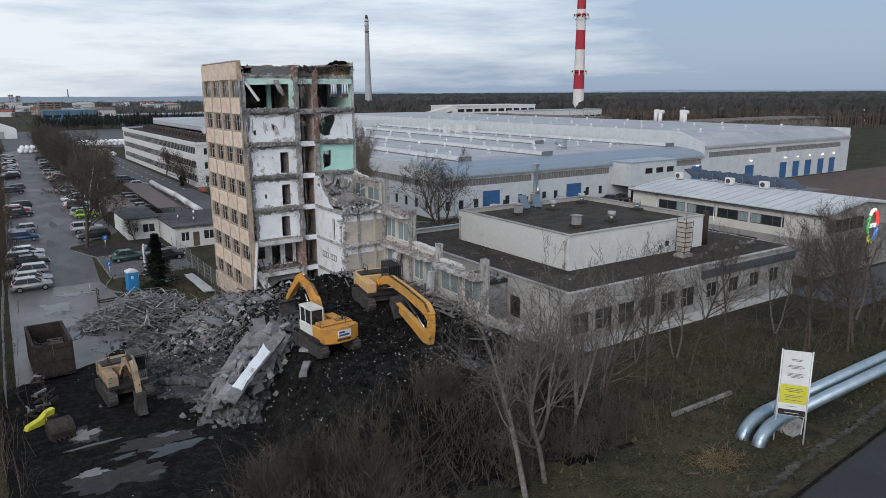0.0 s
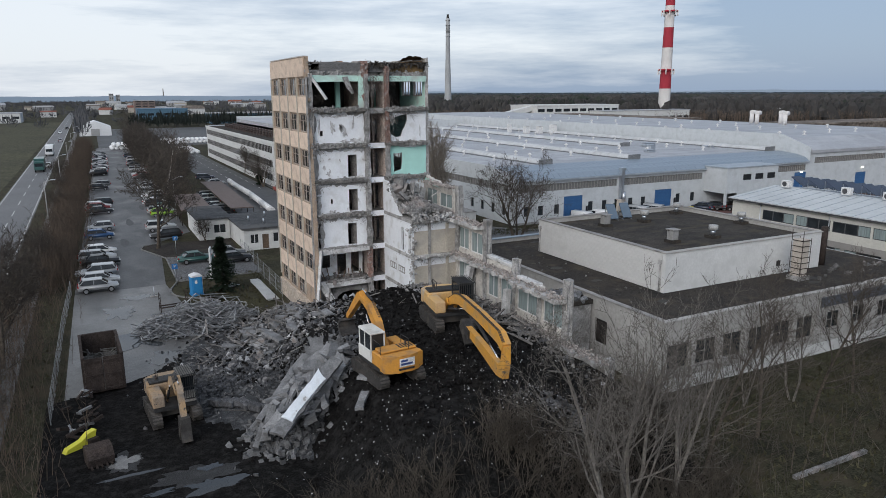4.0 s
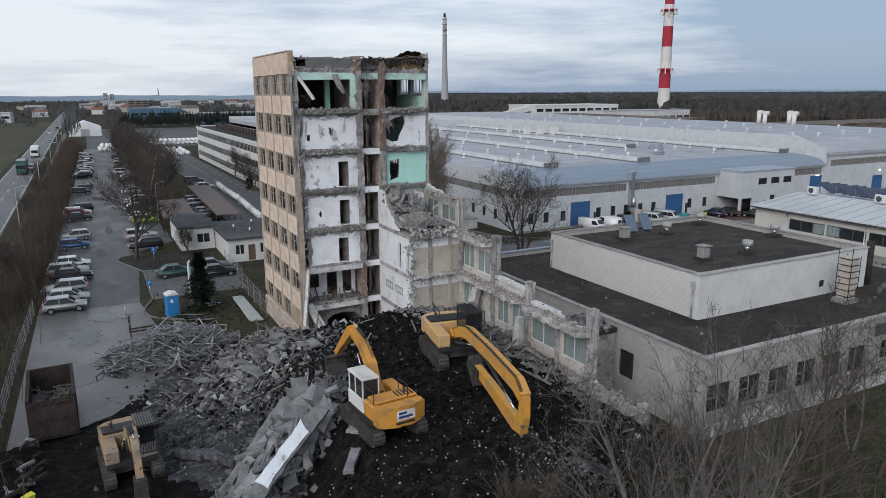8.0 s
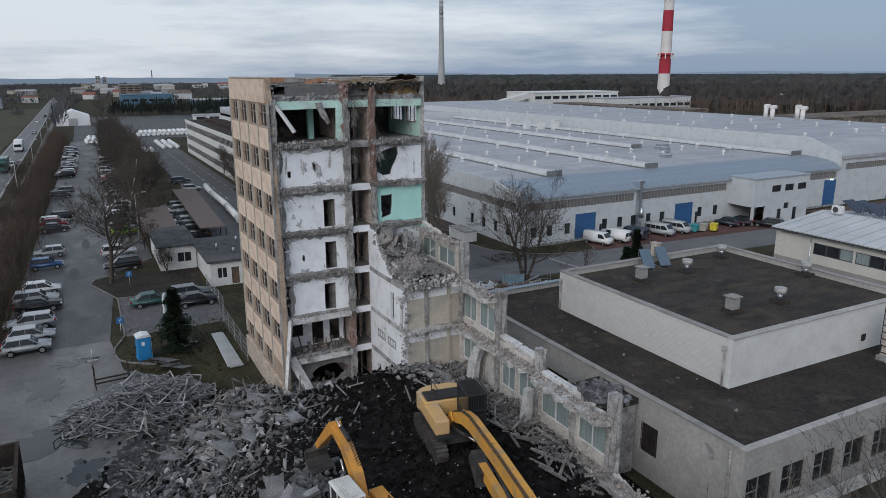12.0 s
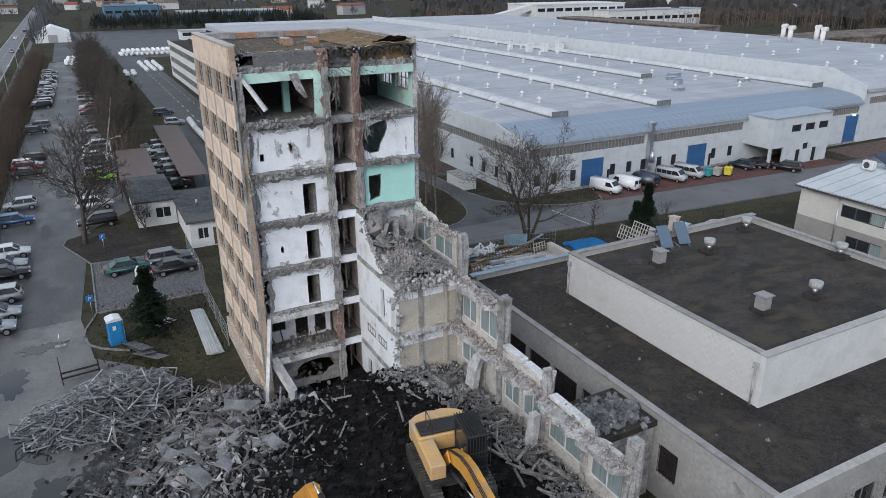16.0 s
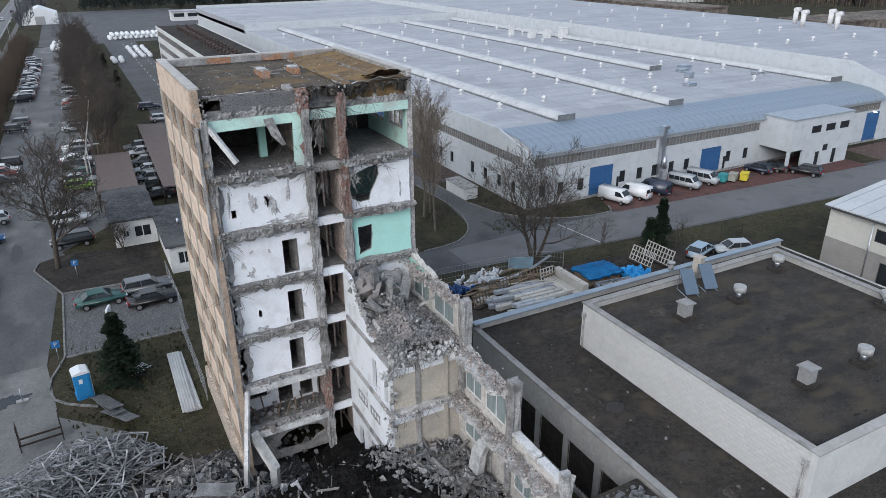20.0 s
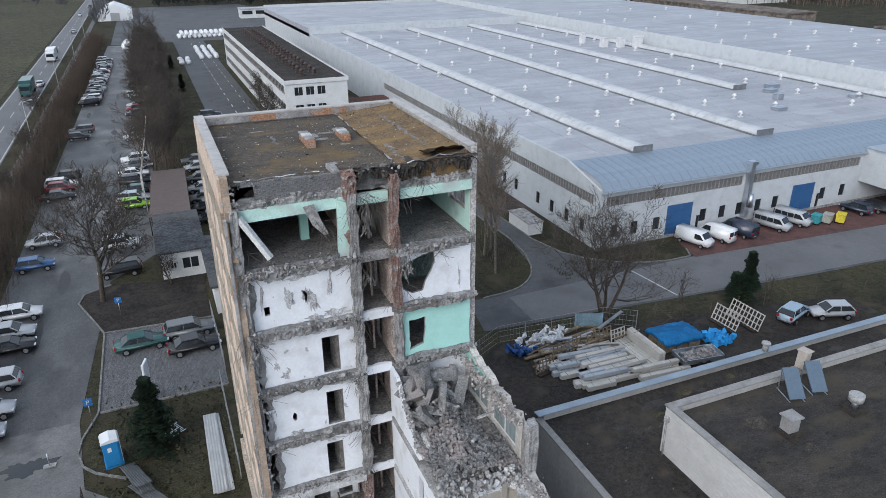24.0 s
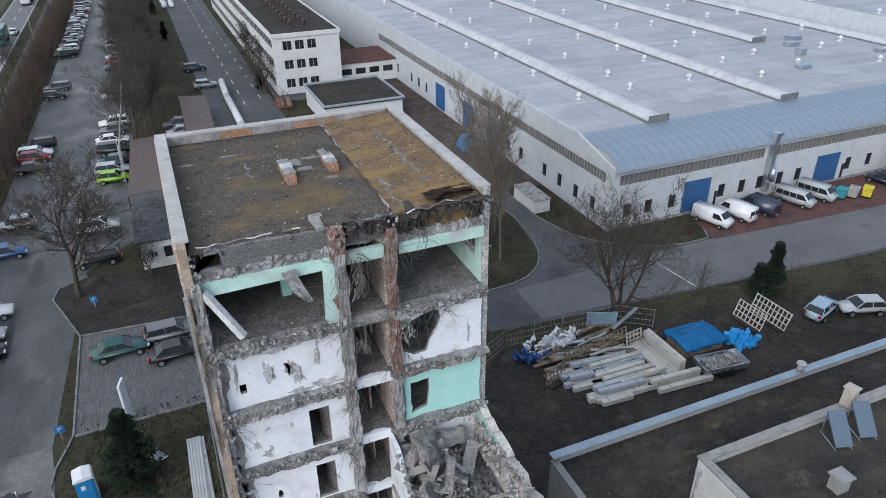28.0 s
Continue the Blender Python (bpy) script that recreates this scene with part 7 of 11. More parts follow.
# lit wall lamps over the hall's far doors
for x in (107.9, 127.8, 141.9, 147.5, 153, 159, 164.5):
    l = thing("wall_lamp", pose(x, HY0 - 0.02, 5.0), "small lit lamp over a hall door", "wall lamp", "lamps on the hall")
    pbox("bracket", (-0.06, 0.06, -0.3, 0.0, 0.12, 0.2), M_STEEL, l)
    pbox("light", (-0.22, 0.22, -0.42, -0.12, 0.0, 0.118), glow("lamp_light", (1.0, 0.9, 0.7), 5.0), l)

# ---- gatehouse ----
gh = thing("gatehouse", label="white single-storey gatehouse with dark felt roof", category="house")
def ghwall(x0, x1, y0, y1, h, holes_f):
    bm = bmesh.new()
    wall_with_holes(bm, x0, x1, 0, h, holes_f, lambda u, v, d: (u, y0 + d, v), 0.25)
    part("wall", bm, M_WHITE, gh)
    pbox("wall", (x0, x0 + 0.25, y0 + 0.26, y1, 0, h), M_WHITE, gh)
    pbox("wall", (x1 - 0.25, x1, y0 + 0.26, y1, 0, h), M_WHITE, gh)
    pbox("wall", (x0 + 0.26, x1 - 0.26, y1 - 0.25, y1, 0, h), M_WHITE, gh)
    pbox("roof", (x0 - 0.35, x1 + 0.35, y0 - 0.35, y1 + 0.35, h, h + 0.22), mat("gate_felt", (0.075, 0.078, 0.082), (0.06, 0.062, 0.066), 0.3, 0.85, 0.3, c3=(0.1, 0.1, 0.1)), gh)
    for a, b_, c, d in holes_f:
        isd = c < 0.5
        w = pbox("door" if isd else "window", (a, b_, y0 + 0.1, y0 + 0.17, c, d), M_DOORB if isd else M_WFRAME, gh)
        if not isd:
            for i in range(2):
                s = (b_ - a) / 2
                pbox("pane", (a + i * s + 0.07, a + (i + 1) * s - 0.04, y0 + 0.08, y0 + 0.099, c + 0.07, d - 0.07), M_GLASS, w)


ghwall(-7.3, -2.9, 44.2, 56.0, 3.0, [(-6.4, -5.8, 1.1, 1.8), (-5.2, -3.5, 0.9, 2.2)])
ghwall(-2.8, 5.6, 34.2, 47.0, 2.9, [(-2.0, -0.9, 0.9, 2.2), (-0.4, 0.5, 0.05, 2.1), (1.1, 2.6, 0.9, 2.2)])
for x, y in ((-1, 40), (2, 43), (0.5, 37)):
    bm = bmesh.new()
    tube(bm, (x, y, 3.1), (x, y, 3.8), 0.12, 0.12, 8)
    part("vent_pipe", bm, M_STEEL, gh)
# carports
M_BROWNR = mat("brown_sheet", (0.115, 0.085, 0.075), (0.095, 0.072, 0.064), 0.4, 0.7, 0.2, stretch=(1, 6, 1))
for pts in ([(-8.0, 57.6), (-3.2, 57.0), (-2.6, 77.3), (-7.2, 77.3)], [(-0.4, 56.5), (3.2, 56.0), (4.6, 94.5), (0.5, 96)]):
    t = thing("carport", label="long brown sheet-roofed carport over parked cars", category="carport", group="carports")
    bm = bmesh.new()
    prism(bm, pts, 2.4, 2.55)
    part("roof", bm, M_BROWNR, t)
    (ax, ay), (bx, by), (cx, cy), (dx, dy) = pts
    for i in range(7):
        f = i / 6
        for (px, py), (qx, qy) in (((ax, ay), (dx, dy)), ((bx, by), (cx, cy))):
            bm = bmesh.new()
            tube(bm, (px + (qx - px) * f * 0.98, py + (qy - py) * f * 0.98 + 0.2, 0), (px + (qx - px) * f * 0.98, py + (qy - py) * f * 0.98 + 0.2, 2.4), 0.06, 0.06, 6)
            part("post", bm, M_RUST, t)
# heating main
bm = bmesh.new()
pts = [(8.6, 108), (8.2, 98), (8.2, 82), (7.6, 70), (7.2, 60)]
for a, b_ in zip(pts, pts[1:]):
    tube(bm, (*a, 1.0), (*b_, 1.0), 0.55, 0.55, 14)
hm = tagged(part("heating_main", bm, mat("white_lagging", (0.62, 0.62, 0.61), (0.5, 0.5, 0.5), 0.8, 0.6)), "thick white lagged pipe on low supports", "pipe")
for x, y in pts:
    pbox("support", (x - 0.3, x + 0.3, y - 0.2, y + 0.2, 0, 0.55), M_CONC, hm)
# white storage box by the hall
t = thing("transformer_hut", label="small white flat-roofed hut by the hall", category="hut")
pbox("wall", (34.3, 36.3, 39.4, 44.4, 0, 1.5), M_WHITE, t)
pbox("roof", (34.2, 36.4, 39.3, 44.5, 1.5, 1.62), M_CONC, t)

# ---- demolition ground: soil mound, rubble, slabs, scrap ----
R = random.Random(21)


def smooth(t):
    t = min(1.0, max(0.0, t))
    return t * t * (3 - 2 * t)


def soil_h(x, y):
    h = 3.7 * smooth((x + 11.5) / 6.0) * smooth((y + 38) / 9.0) * (lambda a: a + (1 - a) * smooth((-1.2 - y) / 5.0))(0.32 * smooth(x / 3.0))
    h += 0.8 * math.exp(-((x - 2.0) ** 2 + (y + 8.5) ** 2) / 14) + 0.7 * math.exp(-((x - 1.8) ** 2 + (y + 16.8) ** 2) / 16) - 0.9 * math.exp(-((x - 5.5) ** 2 + (y + 29) ** 2) / 20)
    h += 0.22 * noise.noise((x * 0.35, y * 0.35, 1.0)) + 0.10 * noise.noise((x * 1.3, y * 1.3, 4.0))
    return h if h > 0.1 else 0.02


def rubble_h(x, y):
    h = 1.7 * math.exp(-(((x + 7.6) / 4.4) ** 2 + ((y + 5.0) / 4.8) ** 2)) + 1.6 * math.exp(-(((x + 5.5) / 3.0) ** 2 + ((y + 0.2) / 2.6) ** 2)) + 0.9 * math.exp(-(((x + 11.0) / 3.5) ** 2 + ((y + 12) / 4.0) ** 2))
    h += 2.5 * math.exp(-(((x + 8.8) / 2.3) ** 2 + ((y + 19.4) / 2.6) ** 2))
    h += 3.0 * math.exp(-(((x - 5.8) / 2.0) ** 2 + ((y + 7.2) / 1.9) ** 2))
    h += (0.25 * noise.noise((x * 0.6, y * 0.6, 7.0)) + 0.12 * noise.noise((x * 2.0, y * 2.0, 2.0))) * min(1, h * 1.5)
    return h


def site_h(x, y):
    return max(soil_h(x, y), rubble_h(x, y))


def field(name, x0, x1, y0, y1, step, fn, material, label, category, drop=0.0, keep=0.0):
    bm = bmesh.new()
    nx, ny = int((x1 - x0) / step), int((y1 - y0) / step)
    g = {}
    for i in range(nx + 1):
        for j in range(ny + 1):
            x, y = x0 + i * step, y0 + j * step
            g[i, j] = bm.verts.new((x, y, fn(x, y) - drop))
    for i in range(nx):
        for j in range(ny):
            q = [g[i, j], g[i + 1, j], g[i + 1, j + 1], g[i, j + 1]]
            if max(v.co.z for v in q) > keep:
                bm.faces.new(q)
    for v in [v for v in bm.verts if not v.link_faces]:
        bm.verts.remove(v)
    return tagged(part(name, bm, material), label, category, kind="stuff")


field("soil_mound", -13.6, 7.9, -39.5, 0.4, 0.4, soil_h, M_SOIL, "churned black soil mound under the excavators", "soil mound", 0.0, 0.03)
M_RUB2 = mat("grey_rubble", (0.125, 0.127, 0.135), (0.045, 0.046, 0.050), 1.5, 0.95, 1.0, c3=(0.24, 0.235, 0.235), s3=0.8, vary=0.6)
# bed colour darkened so the gaps between lumps read as black shade
field("rubble_bed", -19.5, 7.9, -26.5, 3.8, 0.35, rubble_h, mat("rubble_fines", (0.065, 0.067, 0.071), (0.03, 0.031, 0.033), 0.9, 0.95, 1.2, c3=(0.15, 0.148, 0.148), s3=2.0), "fine grey rubble and dust", "rubble", 0.0, 0.07)


def scatter(name, n, spots, size, material, label, category, flat=0.8, fn=site_h):
    bm = bmesh.new()
    for _ in range(n):
        cx, cy, sx, sy = R.choice(spots)
        x, y = R.gauss(cx, sx), R.gauss(cy, sy)
        if x > 7.8 or (y > -0.6 and x > -3.8):
            continue
        s = size * R.uniform(0.3, 1.0) ** 2 * 1.6
        chunk(bm, (x, y, fn(x, y) + s * 0.15), s, R, flat)
    return tagged(part(name, bm, material), label, category, kind="stuff")


scatter("rubble_lumps", 16000, [(-8, -5.5, 3.2, 3.2), (-8.5, -6, 2.5, 3), (-5.6, -0.8, 2.4, 1.6), (-5.6, -0.8, 2.0, 1.2), (-11.5, -10, 2.4, 2.8), (5.8, -7.0, 1.2, 1.2), (7.0, -15, 0.5, 4.5)], 0.105, M_RUB2, "broken concrete and brick lumps", "rubble")
scatter("wing_heap", 2600, [(5.6, -7.6, 1.0, 1.0), (6.4, -9.5, 0.8, 1.6), (4.6, -6.9, 1.2, 0.6), (6.9, -14, 0.5, 4.5)], 0.12, mat("heap_grey", (0.30, 0.295, 0.29), (0.16, 0.157, 0.155), 1.3, 0.95, 0.7, vary=0.5), "grey rubble heap at the foot of the torn wing", "rubble")
scatter("pale_lumps", 520, [(-8, -5.5, 3.2, 3.2), (5.8, -7.2, 1.2, 1.2), (6.9, -15, 0.6, 4.5), (-5, -1, 2.2, 1.4)], 0.12, mat("pale_lump", (0.42, 0.42, 0.43), (0.28, 0.28, 0.285), 1.5, 0.95, 0.6, vary=0.3), "pale plaster and concrete pieces", "rubble")
scatter("broken_boards", 800, [(-8, -5.0, 2.8, 2.6), (-6, -1.0, 2.4, 1.3), (-9.5, -7.5, 2.0, 2.2), (5.8, -7.0, 1.2, 1.2)], 0.26, mat("board_pieces", (0.30, 0.305, 0.315), (0.14, 0.142, 0.148), 0.9, 0.95, 0.5, c3=(0.24, 0.21, 0.19), s3=1.2, vary=0.6), "broken slabs and boards strewn over the rubble", "rubble", 0.16)
scatter("dark_lumps", 700, [(-8, -5.0, 3.2, 3.0), (-6, -1.0, 2.4, 1.3), (-10.5, -9, 2.4, 2.6)], 0.15, M_SOIL, "dark soil lumps among the rubble", "rubble")
scatter("soil_lumps", 3200, [(-1, -18, 4, 6), (2, -22, 4, 4.5), (-3, -26, 5, 4), (0, -9, 3, 2.5)], 0.13, M_SOIL, "clods of black soil", "soil")
scatter("soil_litter", 1300, [(-1, -19, 4, 6), (3, -25, 3, 3), (-6, -27, 4, 3), (1.5, -29.5, 2.0, 2.0)], 0.035, MATS["pale_lump"], "small pale stones on the black soil", "stones")
scatter("stone_patch", 1100, [(2.2, -29.5, 0.6, 1.0), (2.6, -30.6, 0.5, 0.8)], 0.06, M_RUB2, "patch of grey broken stones", "stones")
bm = bmesh.new()
for _ in range(520):
    x, y = R.gauss(-7.5, 3.6), R.gauss(-4.5, 4.0)
    z = site_h(x, y)
    a = Vector((x, y, z + 0.05))
    d = Vector((R.uniform(-1, 1), R.uniform(-1, 1), R.uniform(-0.15, 0.45))).normalized() * R.uniform(0.4, 1.7)
    if R.random() < 0.45:
        tube(bm, a, a + d, 0.018, 0.018, 4, False)
    else:
        bar(bm, a, a + d, R.uniform(0.05, 0.14), R.uniform(0.03, 0.08))
tagged(part("splinters", bm, mat("mixed_debris", (0.26, 0.25, 0.24), (0.16, 0.15, 0.145), 1.0, 0.9, 0.3, vary=0.5)), "bent bars and splintered timber in the rubble", "debris", kind="stuff")
bm = bmesh.new()
for _ in range(150):
    x, y = R.gauss(6.2, 0.9), R.gauss(-14.5, 4.6)
    if x > 7.6:
        continue
    z = site_h(x, y)
    a = Vector((x, y, z + 0.1))
    bar(bm, a, a + Vector((R.uniform(-1.2, 1.2), R.uniform(-1.6, 1.6), R.uniform(-0.1, 0.6))), R.uniform(0.06, 0.2), R.uniform(0.05, 0.12))
tagged(part("broken_timbers", bm, MATS["mixed_debris"]), "broken beams and timbers along the wall foot", "debris", kind="stuff")
# scrap metal heap
M_SCRAP = mat("scrap_aluminium", (0.40, 0.41, 0.425), (0.15, 0.153, 0.16), 1.5, 0.5, 0.2, metal=0.35, vary=0.75)
bm = bmesh.new()
for _ in range(1700):
    a_, r_ = R.uniform(0, 6.283), R.random() ** 0.6
    x, y = -13.2 + 5.0 * r_ * math.cos(a_), 4.6 + 3.0 * r_ * math.sin(a_) + 0.12 * 5.0 * r_ * math.cos(a_)
    z = 1.9 * (1 - r_**1.6) * R.uniform(0.6, 1.05) + 0.08
    d = Vector((R.gauss(0.5, 1), R.gauss(0, 0.8), R.gauss(-0.05, 0.22))).normalized() * R.uniform(0.5, 2.0)
    c = Vector((x, y, z))
    if R.random() < 0.08:
        w, h = R.uniform(0.5, 0.9), R.uniform(0.8, 1.3)
        q = Euler((R.uniform(-0.7, 0.7), R.uniform(-0.7, 0.7), R.uniform(0, 6))).to_matrix()
        ps = [c + q @ Vector(p) for p in ((-w, -h, 0), (w, -h, 0), (w, h, 0), (-w, h, 0))]
        ps = [Vector((p.x, p.y, max(0.08, p.z))) for p in ps]
        for i in range(4):
            bar(bm, ps[i], ps[(i + 1) % 4], 0.08, 0.06)
    else:
        a, b_ = c - d / 2, c + d / 2
        a.z, b_.z = max(a.z, 0.07), max(b_.z, 0.07)
        bar(bm, a, b_, R.uniform(0.03, 0.09), R.uniform(0.02, 0.06))
tagged(part("scrap_heap", bm, M_SCRAP), "tangled heap of silvery window-frame scrap", "scrap heap", kind="stuff")
# added near-black sheet: paints the shade between the scrap bars
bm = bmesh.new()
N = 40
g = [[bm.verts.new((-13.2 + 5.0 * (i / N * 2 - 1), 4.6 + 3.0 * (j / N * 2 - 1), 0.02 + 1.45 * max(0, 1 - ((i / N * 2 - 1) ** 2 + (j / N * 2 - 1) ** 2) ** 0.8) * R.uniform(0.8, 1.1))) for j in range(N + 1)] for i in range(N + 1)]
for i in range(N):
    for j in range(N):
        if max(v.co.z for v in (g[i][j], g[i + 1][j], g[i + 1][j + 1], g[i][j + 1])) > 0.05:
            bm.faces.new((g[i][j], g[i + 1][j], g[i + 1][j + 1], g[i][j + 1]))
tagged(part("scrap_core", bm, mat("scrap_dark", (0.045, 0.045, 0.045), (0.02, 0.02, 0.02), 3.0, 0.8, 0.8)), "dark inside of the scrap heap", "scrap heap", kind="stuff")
# big concrete slabs leaning in a pile
def slab(x, y, z, ln, w, th, rx, ry, rz, material, label="pale broken concrete floor slab lying in the pile"):
    bm = bmesh.new()
    c = [(-w / 2, -ln / 2), (w / 2 * R.uniform(0.6, 1.1), -ln / 2), (w / 2, ln / 2 * R.uniform(0.75, 1.0)), (-w / 2 * R.uniform(0.6, 1.1), ln / 2)]
    out = [q for i in range(4) for q in tear(c[i], c[(i + 1) % 4], min(w, ln) * 0.13, R, 0.2)]
    poly_wall(bm, out, [], lambda u, v, d: (u, v, d - th / 2), th)
    o = tagged(part("concrete_slab", bm, material), label, "concrete slab", "slabs in the pile")
    o.matrix_world = pose(x, y, z, rx, ry, rz) if y > -14 else pose(x - 0.35, y - 1.45, z + 0.8, rx, ry, rz)


M_SLAB = mat("slab_concrete", (0.205, 0.208, 0.215), (0.135, 0.137, 0.142), 0.8, 0.95, 0.4, c3=(0.11, 0.11, 0.11), s3=1.5, vary=0.45, grit=0.25)
slab(-10.0, -20.4, 2.30, 6.4, 1.05, 0.22, 26, 14, -48, M_SLAB, "long concrete slab leaning on the pile")
slab(-10.12, -20.5, 2.40, 4.0, 0.85, 0.10, 26, 14, -48, mat("white_slab", (0.62, 0.66, 0.70), (0.54, 0.58, 0.62), 0.8, 0.9, 0.3, c3=(0.46, 0.48, 0.50), s3=1.6, grit=0.06, chips=(1.5, 0.62, (0.30, 0.30, 0.30))), "cracked white paint layer on the leaning slab")
slab(-8.6, -18.9, 2.3, 2.6, 1.5, 0.25, 38, 22, -20, M_SLAB)
for x, y, z, ln, w, rx, ry, rz in ((-7.6, -17.4, 2.9, 2.2, 1.2, 15, 30, 25), (-8.4, -17.0, 2.6, 2.0, 1.4, 5, -20, 70), (-10.6, -18.2, 1.6, 2.4, 1.2, 35, -15, -60), (-6.6, -16.6, 3.1, 1.8, 1.0, -20, 30, 10), (-6.2, -21.0, 2.9, 1.6, 0.8, 4, 6, 60), (-7.4, -22.8, 2.4, 2.0, 0.6, 5, -5, -30), (-9.0, -8.0, 2.2, 2.0, 1.0, 12, 8, 30), (-5.5, -2.4, 2.2, 2.4, 1.2, 10, -14, 75), (-4.2, -3.6, 2.0, 1.8, 0.9, -12, 10, 40), (-6.9, -1.2, 1.9, 2.2, 0.7, 14, 10, 100)):
    slab(x, y, z, ln, w, 0.2, rx, ry, rz, M_SLAB)
for i in range(30):
    x, y = R.gauss(-7.6, 2.2), R.gauss(-5.4, 2.4)
    slab(x, y, site_h(x, y) + 0.15, R.uniform(0.7, 2.0), R.uniform(0.4, 1.1), R.uniform(0.1, 0.22), R.uniform(-20, 20), R.uniform(-20, 20), R.uniform(0, 180), M_SLAB)
slab(-11.0, -18.6, 1.3, 5.6, 0.32, 0.3, 18, 5, -38, M_SLAB, "long concrete beam lying in the pile")
for i in range(64):
    t, w_ = R.random() ** 0.8, R.uniform(-1.6, 1.9)
    slab(-12.2 + 5.4 * t - 0.65 * w_, -20.6 + 4.6 * t + 0.75 * w_, 0.35 + 2.5 * t - 0.12 * abs(w_) + R.uniform(-0.2, 0.45), R.uniform(0.7, 2.6), R.uniform(0.35, 1.2), R.uniform(0.12, 0.26), R.uniform(-10, 50), R.uniform(-35, 35), R.uniform(-90, 0), M_SLAB)
for x, y, z, ln, w_, rx, ry, rz in ((-11.2, -17.6, 1.5, 4.6, 0.45, 22, 10, -42), (-8.0, -16.4, 2.9, 2.8, 1.5, 24, 12, -55), (-7.4, -18.0, 2.9, 2.4, 1.3, 18, 20, -35), (-9.4, -16.0, 2.3, 2.6, 1.2, 30, -10, -60), (-6.9, -16.6, 3.2, 2.0, 1.2, 10, 25, -20)):
    slab(x, y, z, ln, w_, 0.22, rx, ry, rz, M_SLAB)
for i in range(12):
    t = i / 11
    bm = bmesh.new()
    box(bm, -0.28, 0.28, -0.55, 0.55, 0, 0.45)
    bmesh.ops.bevel(bm, geom=bm.edges[:], offset=0.05, segments=1, affect="EDGES")
    x, y = -14.6 + 4.2 * t + R.uniform(-0.1, 0.1), -14.2 - 4.4 * t + R.uniform(-0.15, 0.15)
    o = tagged(part("concrete_block", bm, M_RUB2), "grey concrete block in a tumbled row", "concrete block", "row of blocks")
    o.matrix_world = pose(x, y, 0.03 + rubble_h(x, y), R.uniform(-8, 8), R.uniform(-8, 8), R.uniform(20, 60))
bm = bmesh.new()
for _ in range(1700):
    t = R.random()
    x, y = -12.6 + 6.6 * t + R.gauss(0, 1.0), -21.4 + 5.6 * t + R.gauss(0, 1.0)
    chunk(bm, (x, y, site_h(x, y) + 0.05), R.uniform(0.05, 0.28), R, 0.6)
tagged(part("slab_rubble", bm, M_SLAB), "broken concrete between the slabs", "rubble", kind="stuff")
# puddles and wet slabs on the ground
M_WATER = mat("puddle", (0.03, 0.033, 0.036), (0.025, 0.028, 0.03), 0.5, 0.05, 0.0)
M_WETSOIL = mat("wet_soil", (0.012, 0.012, 0.0125), (0.020, 0.020, 0.0205), 0.6, 0.62, 0.9, c3=(0.035, 0.035, 0.036), s3=2.0, fine=20)


def pool(cx, cy, rx, ry, n=56):
    """A shore line with bays and spits."""
    o = R.uniform(0, 90)
    out = []
    for i in range(n):
        a = 2 * math.pi * i / n
        r = max(0.35, 1 + 0.8 * noise.noise((1.6 * math.cos(a), 1.6 * math.sin(a), o)) + 0.4 * noise.noise((4 * math.cos(a), 4 * math.sin(a), o)) + 0.15 * noise.noise((11 * math.cos(a), 11 * math.sin(a), o)))
        out.append((cx + rx * r * math.cos(a), cy + ry * r * math.sin(a)))
    return out


for cx, cy, rx, ry in ((-19.6, -25.8, 2.2, 1.3), (-20.6, -19.4, 1.0, 1.2), (-17.0, -22.6, 1.8, 1.1)):
    sheet("wet_patch", pool(cx, cy, rx, ry), 0.0385 + 0.0008 * (cx + 21), M_WETSOIL, "wet glistening mud", "mud patch", 0.0)
for cx, cy, rx, ry in ((-16.5, -24.1, 1.3, 0.6), (-16.3, -22.1, 0.55, 0.35), (-17.9, -26.6, 0.5, 0.35), (-20.4, -21.0, 1.5, 0.16), (-19.0, -23.6, 0.9, 0.2), (-18.5, 2.5, 2.6, 2.0), (-19.5, 12.0, 1.2, 2.4), (-17.4, 16.8, 1.4, 0.8), (-16.8, -2.6, 1.0, 1.6)):
    sheet("puddle", pool(cx, cy, rx, ry), 0.0455, M_WATER, "shallow rain puddle", "puddle", 0.0)
for cx, cy, rx, ry in ((-20.7, -19.2, 0.7, 0.8), (-21.0, -24.6, 0.9, 0.3)):
    sheet("bare_slab", pool(cx, cy, rx, ry), 0.052, M_WETCON, "patch of bare concrete in the soil", "concrete patch", 0.0)
# open-top container
ct = thing("scrap_container", pose(-21.35, -5.4, 0.04, 0, 0, 2) @ Matrix.Diagonal((1, 1, 1.16, 1)), "rusty open-top steel container filled with scrap", "container")
for nm, d in (("side", (-1.3, -1.22, -2.8, 2.8, 0.15, 2.35)), ("side", (1.22, 1.3, -2.8, 2.8, 0.15, 2.35)), ("end", (-1.21, 1.21, 2.72, 2.8, 0.15, 2.35)), ("floor", (-1.21, 1.21, -2.7, 2.7, 0.12, 0.22)), ("rim", (-1.36, -1.16, -2.85, 2.85, 2.355, 2.47)), ("rim", (1.16, 1.36, -2.85, 2.85, 2.355, 2.47)), ("rim", (-1.15, 1.15, 2.68, 2.86, 2.355, 2.47))):
    pbox(nm, d, M_RUST, ct)
